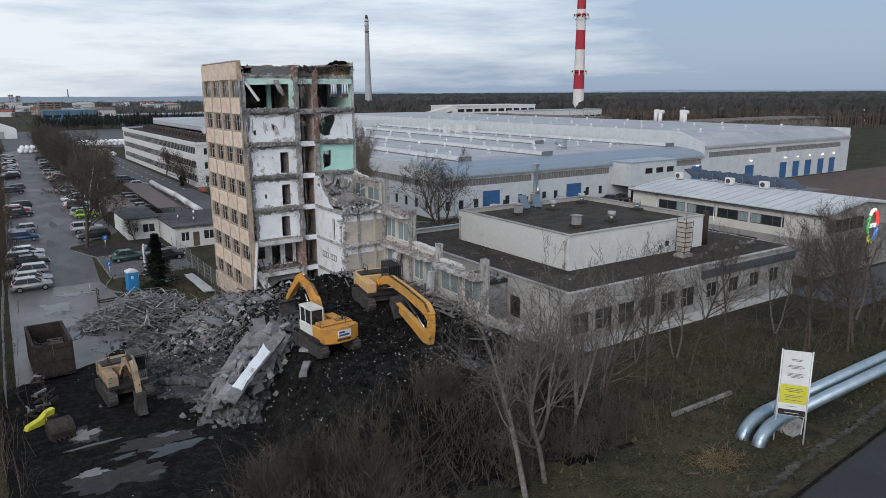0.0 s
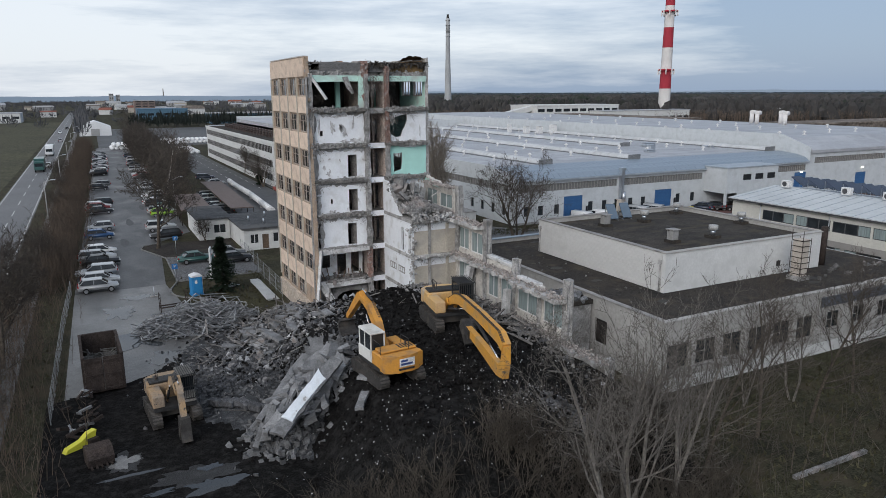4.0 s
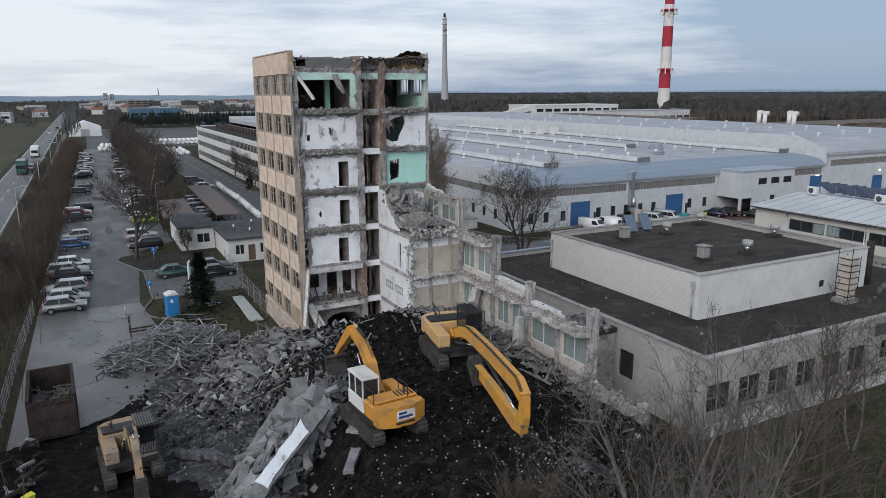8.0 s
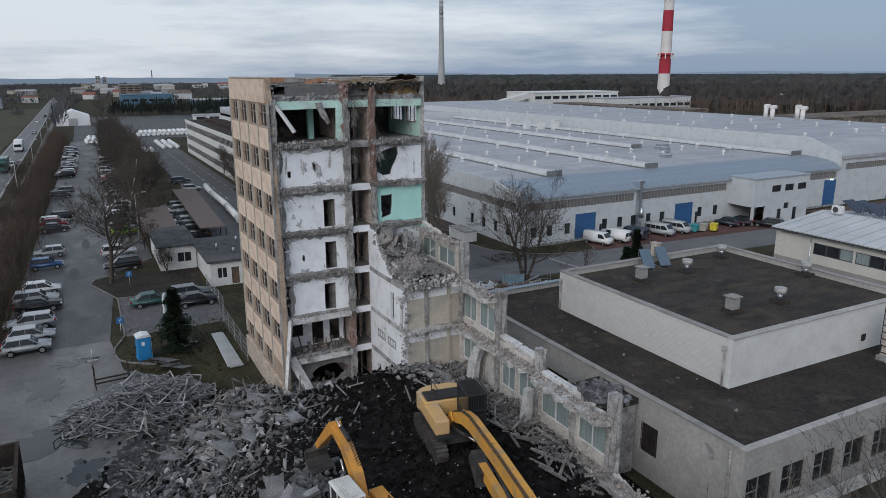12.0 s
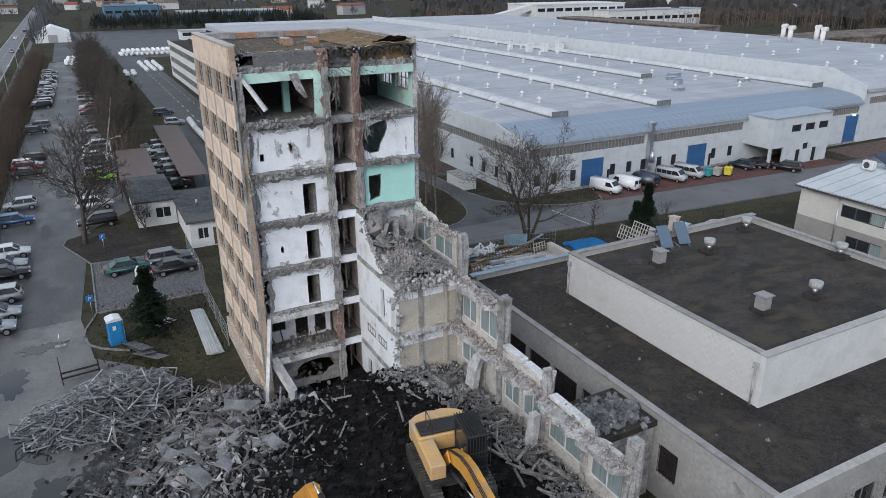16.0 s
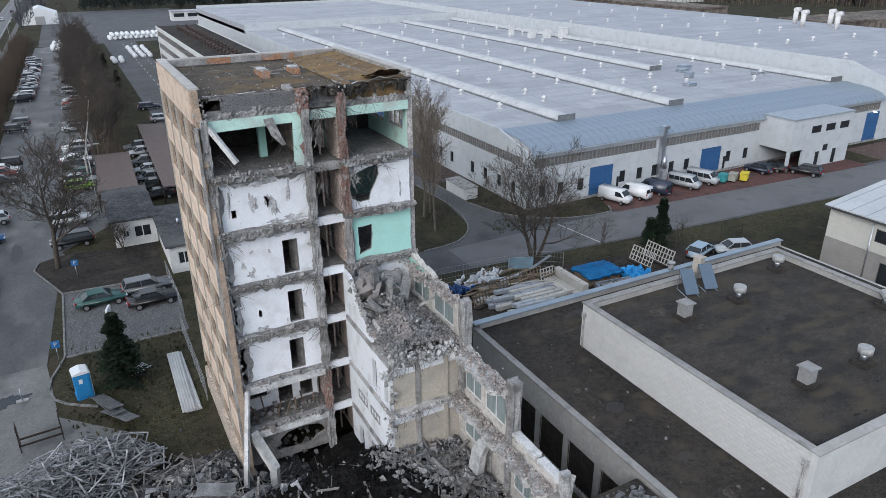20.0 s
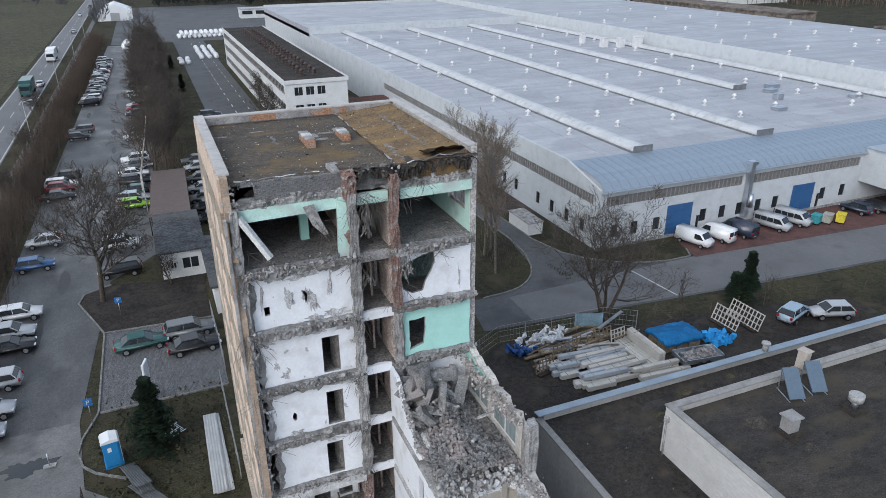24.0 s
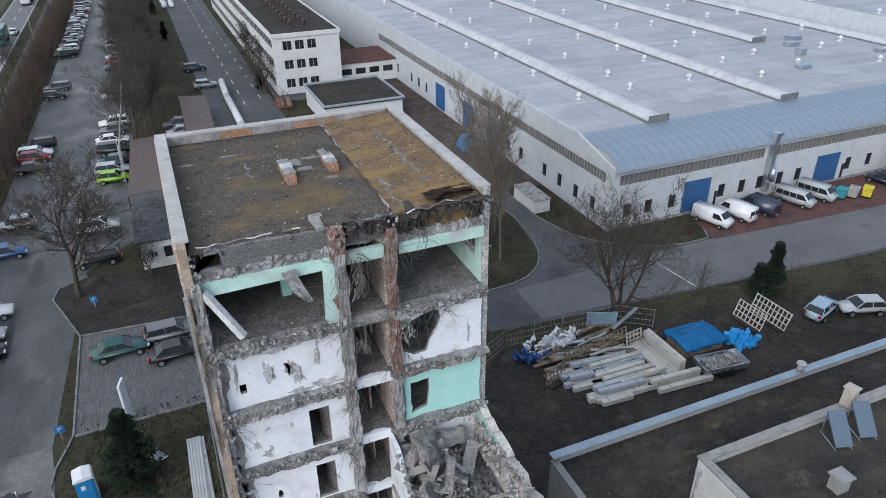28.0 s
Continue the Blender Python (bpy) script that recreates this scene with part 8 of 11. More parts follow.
for sx in (-1.2, 0.02):
    d = pbox("door", (sx, sx + 1.18, -2.8, -2.72, 0.15, 2.35), M_RUST, ct)
    for z in (0.3, 1.2, 2.1):
        pbox("rib", (sx + 0.05, sx + 1.13, -2.87, -2.802, z, z + 0.1), M_RUST, d)
for i in range(8):
    for sx in (-1.36, 1.301):
        pbox("post", (sx, sx + 0.06, -2.7 + i * 0.75, -2.58 + i * 0.75, 0.15, 2.35), M_RUST, ct)
bm = bmesh.new()
for _ in range(120):
    c = Vector((R.uniform(-0.95, 0.95), R.uniform(-2.2, 2.4), 1.0 + R.uniform(0, 0.4)))
    d = Vector((R.uniform(-1, 1), R.uniform(-1, 1), R.uniform(-0.2, 0.3))) * 0.5
    a, b_ = c - d, c + d
    a.x, b_.x = max(-1.15, min(1.15, a.x)), max(-1.15, min(1.15, b_.x))
    bar(bm, a, b_, 0.08, 0.06)
box(bm, -1.2, 1.2, -2.69, 2.69, 0.23, 1.0)
o = tagged(part("scrap_load", bm, mat("dull_scrap", (0.16, 0.155, 0.15), (0.07, 0.068, 0.065), 1.5, 0.8, 0.4, vary=0.6)), "load of bent scrap in the container", "scrap")
o.matrix_world = ct.matrix_world
# attachments and odd metal by the fence
t = thing("yellow_attachment", pose(-22.8, -16.3, 0.04, 0, 0, 30) @ Matrix.Scale(0.85, 4), "yellow steel excavator attachment lying on the ground", "attachment")
M_LEMON = mat("lemon_paint", (0.62, 0.60, 0.05), (0.55, 0.52, 0.05), 0.8, 0.5, 0.1, c3=(0.3, 0.28, 0.08))
bm = bmesh.new()
poly_wall(bm, [(-1.2, 0.0), (0.2, 0.0), (1.0, 0.35), (1.15, 0.95), (0.6, 0.9), (0.0, 0.5), (-1.0, 0.3)], [], lambda u, v, d: (u, d, v), 0.5)
part("shell", bm, M_LEMON, t)
pbox("pin_block", (0.4, 1.1, -0.35, -0.003, 0.0, 0.5), M_RUST, t)
t = thing("bucket", pose(-22.6, -18.6, 0.04, 0, 0, 10), "rusty excavator bucket on the ground", "bucket")
bm = bmesh.new()
poly_wall(bm, [(-0.6, 0), (0.6, 0), (0.75, 0.5), (0.5, 1.0), (-0.3, 0.95), (-0.7, 0.5)], [], lambda u, v, d: (d, u, v), 1.4)
part("shell", bm, M_RUST, t)
for i in range(5):
    pbox("tooth", (0.1 + i * 0.27, 0.2 + i * 0.27, -0.9, -0.62, 0.02, 0.12), M_RUST, t)
for k, (x, y) in enumerate(((-22.8, -9.6), (-22.5, -12.6), (-23.0, -14.2))):
    t = thing("metal_parts", pose(x, y, 0.04, 0, 0, R.uniform(-30, 30)), "heap of rusty machine parts and frames", "machine parts", "parts by the fence")
    for i in range(9):
        bm = bmesh.new()
        a = Vector((R.uniform(-0.9, 0.9), R.uniform(-1.1, 1.1), R.uniform(0.05, 0.7)))
        bar(bm, a, a + Vector((R.uniform(-1, 1), R.uniform(-1, 1), R.uniform(0, 0.5))), R.uniform(0.06, 0.25), R.uniform(0.06, 0.2))
        part("rail" if i % 2 else "bracket", bm, M_RUST if i % 3 else M_SCRAP, t)
# portable toilet
t = thing("portable_toilet", pose(-11.8, 15.1, 0.02, 0, 0, 8), "blue and white portable toilet cabin", "portable toilet")
M_PT = mat("blue_plastic", (0.03, 0.22, 0.50), (0.028, 0.2, 0.45), 1.0, 0.45, 0.05)
M_PW = mat("white_plastic", (0.7, 0.72, 0.74), (0.62, 0.64, 0.66), 1.0, 0.45, 0.05)
pbox("base", (-0.6, 0.6, -0.6, 0.6, 0, 0.15), M_PT, t)
pbox("cabin", (-0.55, 0.55, -0.55, 0.55, 0.15, 2.05), M_PT, t, "", 0.03)
pbox("door", (-0.42, 0.42, -0.6, -0.553, 0.2, 2.0), M_PT, t)
pbox("label_plate", (-0.25, 0.0, -0.612, -0.602, 1.35, 1.7), M_PW, t)
bm = bmesh.new()
poly_wall(bm, [(-0.6, 2.05), (0.6, 2.05), (0.5, 2.2), (0.0, 2.32), (-0.5, 2.2)], [], lambda u, v, d: (u, -0.6 + d, v), 1.2)
part("roof", bm, M_PW, t)
pbox("side_panel", (0.553, 0.58, -0.5, 0.5, 0.2, 2.0), M_PW, t)
# sheets on the lawn, signs, barriers
def corrugated(n, w, ln):
    """One sheet with n folds, w wide and 2 * ln long."""
    bm = bmesh.new()
    rows = []
    for k in range(2 * n + 1):
        for q in ((k, 0.0),):
            x, z = -w / 2 + w * k / (2 * n), 0.03 + 0.03 * (k % 2)
            rows.append((bm.verts.new((x, -ln, z)), bm.verts.new((x, ln, z))))
    for a, b_ in zip(rows, rows[1:]):
        bm.faces.new((a[0], b_[0], b_[1], a[1]))
    bmesh.ops.solidify(bm, geom=bm.faces[:], thickness=0.015)
    return bm


for i in range(3):
    bm = corrugated(5, 0.95, 4.4)
    o = tagged(part("corrugated_sheet", bm, mat("white_sheet", (0.72, 0.73, 0.74), (0.62, 0.63, 0.64), 0.8, 0.5, 0.1)), "long white corrugated sheet on the lawn", "sheet", "sheets on the lawn")
    o.matrix_world = pose(-5.1 + R.uniform(-0.3, 0.3), 13.3 + R.uniform(-0.3, 0.3), 0.02 + i * 0.1, R.uniform(-0.3, 0.3), 0, -1 + R.uniform(-2, 2))
for i, (x, y, r) in enumerate(((-10.2, 12.0, 15), (-10.4, 12.6, 18), (-9.7, 10.4, 24))):
    bm = corrugated(7, 1.0, 1.9)
    o = tagged(part("corrugated_sheet", bm, mat("grey_sheet", (0.22, 0.23, 0.24), (0.17, 0.18, 0.19), 0.8, 0.6, 0.1)), "grey corrugated sheet leaning on the debris", "sheet", "sheets by the toilet")
    o.matrix_world = pose(x, y, 0.4 + 0.1 * i, -12, 6, r)
for x, y in ((-13.3, 20.0), (-11.4, 36.5)):
    t = thing("parking_sign", pose(x, y, 0), "blue parking sign with a white letter on a grey post", "road sign", "parking signs")
    bm = bmesh.new()
    tube(bm, (0, 0, 0), (0, 0, 2.5), 0.03, 0.03, 6)
    part("post", bm, M_STEEL, t)
    pbox("plate", (-0.3, 0.3, -0.05, -0.03, 1.9, 2.5), mat("sign_blue", (0.03, 0.16, 0.42), None, 1.0, 0.5), t)
    c = bpy.data.curves.new("letter", "FONT")
    c.body, c.size, c.align_x, c.extrude = "P", 0.5, "CENTER", 0.004
    lt = new("letter", c)
    lt.data.materials.append(M_PAINT)
    lt.parent = t
    lt.matrix_basis = pose(0, -0.056, 2.03, 90, 0, 0)
t = thing("white_board", pose(-9.2, 21.7, 0, 0, 0, 75), "tall narrow white advertising pylon on the lawn", "pylon")
pbox("panel", (-0.55, 0.55, -0.09, 0.09, 0.1, 3.6), M_PW, t, "", 0.03)
pbox("foot", (-0.7, 0.7, -0.25, 0.25, 0, 0.12), M_CONC, t)
bm = bmesh.new()
for i in range(12):
    box(bm, -0.8 + i * 0.14, -0.76 + i * 0.14, -0.6, 0.6, 0.0, 0.04)
for yy in (-0.6, 0.6):
    box(bm, -0.85, 0.85, yy - 0.03, yy + 0.03, 0.041, 0.08)
o = tagged(part("steel_grate", bm, M_STEEL), "steel grate lying on the grass", "grate")
o.matrix_world = pose(-8.0, 17.0, 0.02, 0, 0, 30)
# trailer frame standing in the yard
t = thing("bare_trailer", pose(-14.6, 10.4, 0.03, 0, 0, 5), "rusty bare trailer frame with end gates", "trailer frame")
for d in ((-1.3, 1.3, -0.45, -0.37, 0.45, 0.57), (-1.3, 1.3, 0.37, 0.45, 0.45, 0.57), (-1.3, -1.2, -0.36, 0.36, 0.45, 0.57), (1.2, 1.3, -0.36, 0.36, 0.45, 0.57)):
    pbox("rail", d, M_RUST, t)
for sx in (-1.25, 1.25):
    bm = bmesh.new()
    for yy in (-0.42, 0.42):
        bar(bm, (sx, yy, 0), (sx, yy, 1.9), 0.06, 0.06)
    for zz in (0.9, 1.4, 1.87):
        bar(bm, (sx, -0.39, zz), (sx, 0.39, zz), 0.05, 0.05)
    part("end_gate", bm, M_RUST, t)
# mobile fence with feet between yard and car park, and post lines
M_FENCE = mat("fence_wire", (0.30, 0.31, 0.32), (0.22, 0.23, 0.24), 1.0, 0.6, 0.1, metal=0.4)
def fence(pts, h, gap, label, group, mesh=True):
    f = thing("fence", label=label, category="fence", group=group)
    for (ax, ay), (bx, by) in zip(pts, pts[1:]):
        ln = math.hypot(bx - ax, by - ay)
        n = max(1, round(ln / gap))
        for i in range(n + 1):
            x, y = ax + (bx - ax) * i / n, ay + (by - ay) * i / n
            bm = bmesh.new()
            tube(bm, (x, y, 0), (x, y, h), 0.04, 0.04, 5)
            part("post", bm, M_FENCE if mesh else M_BARK, f)
        bm = bmesh.new()
        for k in range(4 if mesh else 3):
            z = h * (0.15 + 0.82 * k / (3 if mesh else 2))
            tube(bm, (ax, ay, z), (bx, by, z), 0.016 if mesh else 0.008, 0.016 if mesh else 0.008, 4, False)
        if mesh:
            m = int(ln / 0.3)
            for i in range(m):
                x, y = ax + (bx - ax) * i / m, ay + (by - ay) * i / m
                tube(bm, (x, y, 0.15 * h), (x, y, 0.97 * h), 0.006, 0.006, 3, False)
        part("mesh_panel" if mesh else "wire", bm, M_FENCE if mesh else M_BARK, f)


fence([(-23.7, 21), (-24.2, 8), (-24.6, -12)], 1.6, 2.6, "leaning wire mesh fence along the yard", "wire fences")
fence([(-3.9, 21), (-3.9, 10)], 2.0, 2.5, "grey steel mesh fence panels beside the tower", "wire fences")
fence([(-3.4, 33.8), (-3.3, 24)], 1.8, 2.5, "grey steel mesh fence by the gatehouse", "wire fences")
fence([(9.5, -38.0), (22, -37.0), (36, -36.5), (60, -35.5)], 1.6, 3.0, "old wire fence with dark posts", "wire fences", False)
fence([(38, 15.9), (56, 13.6), (75, 11.8)], 1.4, 3.0, "thin wire fence along the storage yard", "wire fences", False)
fence([(14.5, 15.5), (19.5, 18.3), (30, 17.6), (32.5, 15.8)], 2.0, 2.8, "galvanised mesh fence round the stored steel", "wire fences")
# low concrete edging and manhole by the pipes
pbox("edging", (12.2, 18.5, -38.4, -38.15, 0, 0.22), M_RUBBLE)
tagged(bpy.data.objects["edging"], "broken concrete edging strip in the grass", "edging", kind="structure")
# twin heating pipes and the notice board
M_PIPE = mat("zinc_cladding", (0.33, 0.41, 0.47), (0.26, 0.34, 0.40), 0.8, 0.36, 0.1, metal=0.75)
t = thing("heating_pipes", label="pair of shiny zinc-clad heating pipes bending into the ground", category="pipe")
for y in (-42.6, -43.7):
    bm = bmesh.new()
    tube(bm, (15.9, y, 1.15), (95, y + 2.0, 1.15), 0.39, 0.39, 20)
    part("pipe", bm, M_PIPE, t)
    bm = bmesh.new()
    pts = [Vector((15.92 - 2.6 * math.sin(a), y, 1.15 - 1.35 * (1 - math.cos(a)))) for a in (radians(7.5 * k) for k in range(13))]
    rings = []
    for k, p in enumerate(pts):
        d = (pts[min(12, k + 1)] - pts[max(0, k - 1)]).normalized()
        up = Vector((0, 1, 0)).cross(d).normalized()
        rings.append([bm.verts.new(p + 0.395 * (math.cos(a) * Vector((0, 1, 0)) + math.sin(a) * up)) for a in (2 * math.pi * j / 20 for j in range(20))])
    for ra, rb in zip(rings, rings[1:]):
        for j in range(20):
            f = bm.faces.new((ra[j], ra[(j + 1) % 20], rb[(j + 1) % 20], rb[j]))
            f.smooth = True
    bmesh.ops.recalc_face_normals(bm, faces=bm.faces[:])
    part("bend", bm, M_PIPE, t)
    for p, q in ((pts[3], pts[4]), (pts[6], pts[7]), (pts[9], pts[10])):
        bm = bmesh.new()
        tube(bm, p, p.lerp(q, 0.18), 0.402, 0.402, 20)
        part("seam_band", bm, M_PIPE, t)
    for k in range(12):
        x = 16.6 + k * 3.1
        bm = bmesh.new()
        tube(bm, (x, y + 2.0 * (x - 15.9) / 79.1, 1.15), (x + 0.04, y + 2.0 * (x - 15.9) / 79.1, 1.15), 0.397, 0.397, 20)
        part("seam_band", bm, M_PIPE, t)
pbox("anchor_block", (16.0, 16.9, -44.35, -42.0, 0, 0.95), M_CONC, t)
sg = thing("notice_board", pose(15.2, -44.5, 0, 0, 0, -55), "tall white and yellow building-site notice board on posts", "notice board")
pbox("panel", (-0.76, 0.76, -0.03, 0.03, 1.75, 5.9), M_PW, sg)
pbox("yellow_field", (-0.74, 0.74, -0.036, -0.032, 2.55, 3.75), M_LEMON, sg)
pbox("dark_field", (-0.74, 0.74, -0.036, -0.032, 1.78, 2.15), M_DARK, sg)
for z, w in ((5.35, 0.6), (5.27, 0.5), (4.95, 0.8), (4.87, 0.9), (4.79, 0.5), (4.45, 1.0), (4.37, 0.8), (4.29, 0.9), (4.21, 0.5), (3.5, 0.9), (3.4, 1.0), (3.3, 0.7), (3.05, 1.0), (2.95, 0.8), (2.75, 0.9), (2.35, 0.5), (1.92, 0.8)):
    pbox("text_bar", (-w / 2, w / 2, -0.041, -0.037, z, z + 0.035), mat("print_grey", (0.16, 0.16, 0.17), None, 1.0, 0.7) if z > 2.2 else M_PAINT, sg)
for sx in (-0.82, 0.82):
    bm = bmesh.new()
    tube(bm, (sx, 0.0, 0), (sx, 0.0, 5.95), 0.045, 0.045, 8)
    part("post", bm, M_PW, sg)
    bm = bmesh.new()
    bar(bm, (sx, 1.3, 0), (sx, 0.06, 3.6), 0.05, 0.05)
    part("brace", bm, M_PW, sg)
# broken flags along the street edge, a pale clump of dead grass
for k in range(44):
    x = 3.0 + k * 0.72
    bm = bmesh.new()
    prism(bm, blob(0, 0, R.uniform(0.35, 0.6), R.uniform(0.16, 0.3), 6, R, 0.5), 0, 0.07)
    o = tagged(part("flagstone", bm, mat("mossy_flag", (0.085, 0.08, 0.07), (0.04, 0.039, 0.034), 1.2, 0.95, 0.5, vary=0.4)), "broken mossy flagstone at the street edge", "flagstone", "flagstones at the street edge")
    o.matrix_world = pose(x, -47.0 + 0.098 * (x - 7.3) + R.uniform(-0.15, 0.15), 0.02, R.uniform(-5, 5), R.uniform(-5, 5), R.uniform(-20, 20))
bm = bmesh.new()
for _ in range(420):
    x, y = R.gauss(9.6, 0.8), R.gauss(-43.6, 0.5)
    a = Vector((x, y, 0.0))
    tip = a + Vector((R.gauss(0, 0.5), R.gauss(0, 0.4), R.uniform(0.1, 0.45)))
    tube(bm, a, tip, 0.012, 0.006, 3, False)
tagged(part("dead_grass", bm, mat("straw", (0.20, 0.15, 0.09), (0.14, 0.105, 0.065), 1.0, 0.95, 0.1, vary=0.3)), "clump of flattened pale dead grass", "grass", kind="stuff")

# ---- excavators ----
R = random.Random(31)
M_TRACK = mat("track_steel", (0.045, 0.042, 0.040), (0.028, 0.026, 0.025), 2.0, 0.7, 0.5, c3=(0.08, 0.07, 0.06))
M_TREAD = mat("worn_track_shoe", (0.11, 0.10, 0.092), (0.06, 0.055, 0.05), 2.0, 0.55, 0.4, metal=0.4, c3=(0.03, 0.028, 0.026))
M_MBLACK = mat("machine_black", (0.03, 0.03, 0.032), (0.02, 0.02, 0.02), 2.0, 0.6, 0.1)
M_CABW = mat("cab_white", (0.66, 0.66, 0.64), (0.58, 0.58, 0.56), 1.0, 0.5, 0.1, c3=(0.42, 0.4, 0.37))
M_CHROME = mat("piston_rod", (0.7, 0.7, 0.7), (0.6, 0.6, 0.6), 2.0, 0.2, 0.0, metal=1.0)
M_GREYY = mat("faded_yellow", (0.36, 0.24, 0.13), (0.25, 0.20, 0.155), 0.9, 0.75, 0.2, c3=(0.15, 0.14, 0.13), s3=1.3, grit=0.15, chips=(2.5, 0.64, (0.07, 0.065, 0.06)))

M_DUSTY = mat("dusty_yellow", (0.60, 0.295, 0.045), (0.52, 0.27, 0.06), 0.7, 0.55, 0.15, c3=(0.40, 0.25, 0.11), s3=1.5, grit=0.08, chips=(3.0, 0.68, (0.14, 0.11, 0.09)))


def arm_plate(bm, pts, depth, w):
    """A box arm along (y, z) points with the given depths."""
    rows = []
    n = len(pts)
    for i, ((y, z), d) in enumerate(zip(pts, depth)):
        (ya, za), (yb, zb) = pts[max(0, i - 1)], pts[min(n - 1, i + 1)]
        t = Vector((0, yb - ya, zb - za)).normalized()
        nrm = Vector((0, -t.z, t.y))
        c = Vector((0, y, z))
        rows.append([bm.verts.new(c + nrm * d / 2 + Vector((-w / 2, 0, 0))), bm.verts.new(c + nrm * d / 2 + Vector((w / 2, 0, 0))), bm.verts.new(c - nrm * d / 2 + Vector((w / 2, 0, 0))), bm.verts.new(c - nrm * d / 2 + Vector((-w / 2, 0, 0)))])
    for a, b_ in zip(rows, rows[1:]):
        for k in range(4):
            bm.faces.new((a[k], a[(k + 1) % 4], b_[(k + 1) % 4], b_[k]))
    bm.faces.new(rows[0][::-1])
    bm.faces.new(rows[-1])
    bmesh.ops.recalc_face_normals(bm, faces=bm.faces[:])


def excavator(m, label, paint, cab_paint, boom, bdepth, stick, sdepth, tool, cyls, scale=1.0, plates=True, cage=False, body=None):
    hull = body or paint
    e = thing("excavator", m, label, "excavator", "excavators on the site")
    for sx in (-1.22, 1.22):
        # crawler track: a rounded belt with shoes
        bm = bmesh.new()
        prof = [(-1.75 + 0.42 * math.cos(a), 0.45 + 0.42 * math.sin(a)) for a in (math.pi / 2 + math.pi * k / 6 for k in range(7))] + [(1.75 + 0.42 * math.cos(a), 0.45 + 0.42 * math.sin(a)) for a in (-math.pi / 2 + math.pi * k / 6 for k in range(7))]
        poly_wall(bm, prof, [], lambda u, v, d: (sx - 0.28 + d, u, v), 0.56)
        tr = part("track", bm, M_TRACK, e)
        bm = bmesh.new()
        per = [Vector((0, *p)) for p in prof]
        for a, b_ in zip(per, per[1:] + per[:1]):
            n = max(1, round((b_ - a).length / 0.19))
            for i in range(n):
                p = a.lerp(b_, (i + 0.5) / n)
                t = (b_ - a).normalized()
                bar(bm, Vector((sx, 0, 0)) + p - t * 0.055, Vector((sx, 0, 0)) + p + t * 0.055, 0.60, 0.08)
        part("tread", bm, M_TREAD, tr)
        for yy in (-1.75, 1.75):
            bm = bmesh.new()
            tube(bm, (sx - 0.31, yy, 0.45), (sx + 0.31, yy, 0.45), 0.3, 0.3, 14)
            part("sprocket", bm, M_TRACK, tr)
    pbox("undercarriage", (-0.93, 0.93, -1.0, 1.0, 0.4, 0.8), M_TRACK, e)
    bm = bmesh.new()
    tube(bm, (0, 0, 0.8), (0, 0, 1.0), 0.75, 0.75, 24)
    part("slew_ring", bm, M_MBLACK, e)
    pbox("deck", (-1.3, 1.3, -1.9, 1.55, 1.0, 1.2), M_MBLACK, e)
    # counterweight, rounded at the rear
    bm = bmesh.new()
    out = [(-1.35, -1.7), (-1.35, -2.1)] + [(-1.35 + 2.7 * k / 8, -2.1 - 0.42 * math.sin(math.pi * k / 8)) for k in range(1, 8)] + [(1.35, -2.1), (1.35, -1.7)]
    prism(bm, out, 1.05, 2.1)
    bmesh.ops.bevel(bm, geom=[ed for ed in bm.edges if abs(ed.verts[0].co.z - ed.verts[1].co.z) < 0.01], offset=0.09, segments=2, affect="EDGES")
    cwt = part("counterweight", bm, hull, e)
    hood = pbox("engine_hood", (-1.33, 1.33, -1.69, -0.55, 1.2, 2.05), hull, e, "", 0.06)
    for i in range(5):
        pbox("grille_slot", (0.15 + i * 0.2, 0.25 + i * 0.2, -1.5, -0.8, 2.225, 2.235), M_TRACK, hood)
    lid = pbox("hood_cover", (-1.15, 1.2, -1.6, -0.62, 2.07, 2.22), M_MBLACK if cage else paint, e, "", 0.05)
    for sx in (-1.25, 0.65):
        bm = bmesh.new()
        for yy in (-1.6, -0.6):
            bar(bm, (sx, yy, 2.1), (sx, yy, 2.75), 0.035, 0.035)
        bar(bm, (sx, -1.6, 2.75), (sx, -0.6, 2.75), 0.035, 0.035)
        part("handrail", bm, M_MBLACK, e)
    bm = bmesh.new()
    tube(bm, (0.7, -1.1, 2.05), (0.7, -1.1, 2.5), 0.07, 0.07, 8)
    part("exhaust", bm, M_RUST, e)
    pbox("side_box", (0.6, 1.33, -0.54, 1.4, 1.2, 1.95), hull, e, "", 0.05)
    if plates:
        pbox("name_plate", (-0.45, 0.55, -2.545, -2.53, 1.45, 1.95), mat("plate_white", (0.72, 0.72, 0.72), None, 1.0, 0.6), e)
        for x1, z in ((0.10, 1.74), (0.42, 1.54)):
            pbox("logo_bar", (-0.36, x1, -2.552, -2.546, z, z + 0.13), mat("print_blue", (0.03, 0.06, 0.2), None, 1.0, 0.7), e)
        pbox("maker_bar", (-0.5, 0.55, -2.545, -2.53, 1.24, 1.36), M_MBLACK, e)
    # cab: posts, roof, glass
    cab = pbox("cab", (-1.33, -0.38, -0.45, 1.4, 1.2, 1.95), cab_paint, e, "", 0.04)
    pbox("cab_roof", (-1.36, -0.35, -0.48, 1.35, 2.95, 3.08), cab_paint, cab, "", 0.04)
    for x, y0, y1 in ((-1.31, -0.43, -0.33), (-0.43, -0.43, -0.33), (-1.31, 0.45, 0.53), (-1.31, 1.2, 1.3), (-0.43, 1.2, 1.3)):
        pbox("cab_post", (x, x + 0.06, y0, y1, 1.95, 2.95), cab_paint, cab)
    pbox("cab_glass", (-1.28, -0.40, -0.38, 1.25, 1.96, 2.94), M_GLASS, cab)
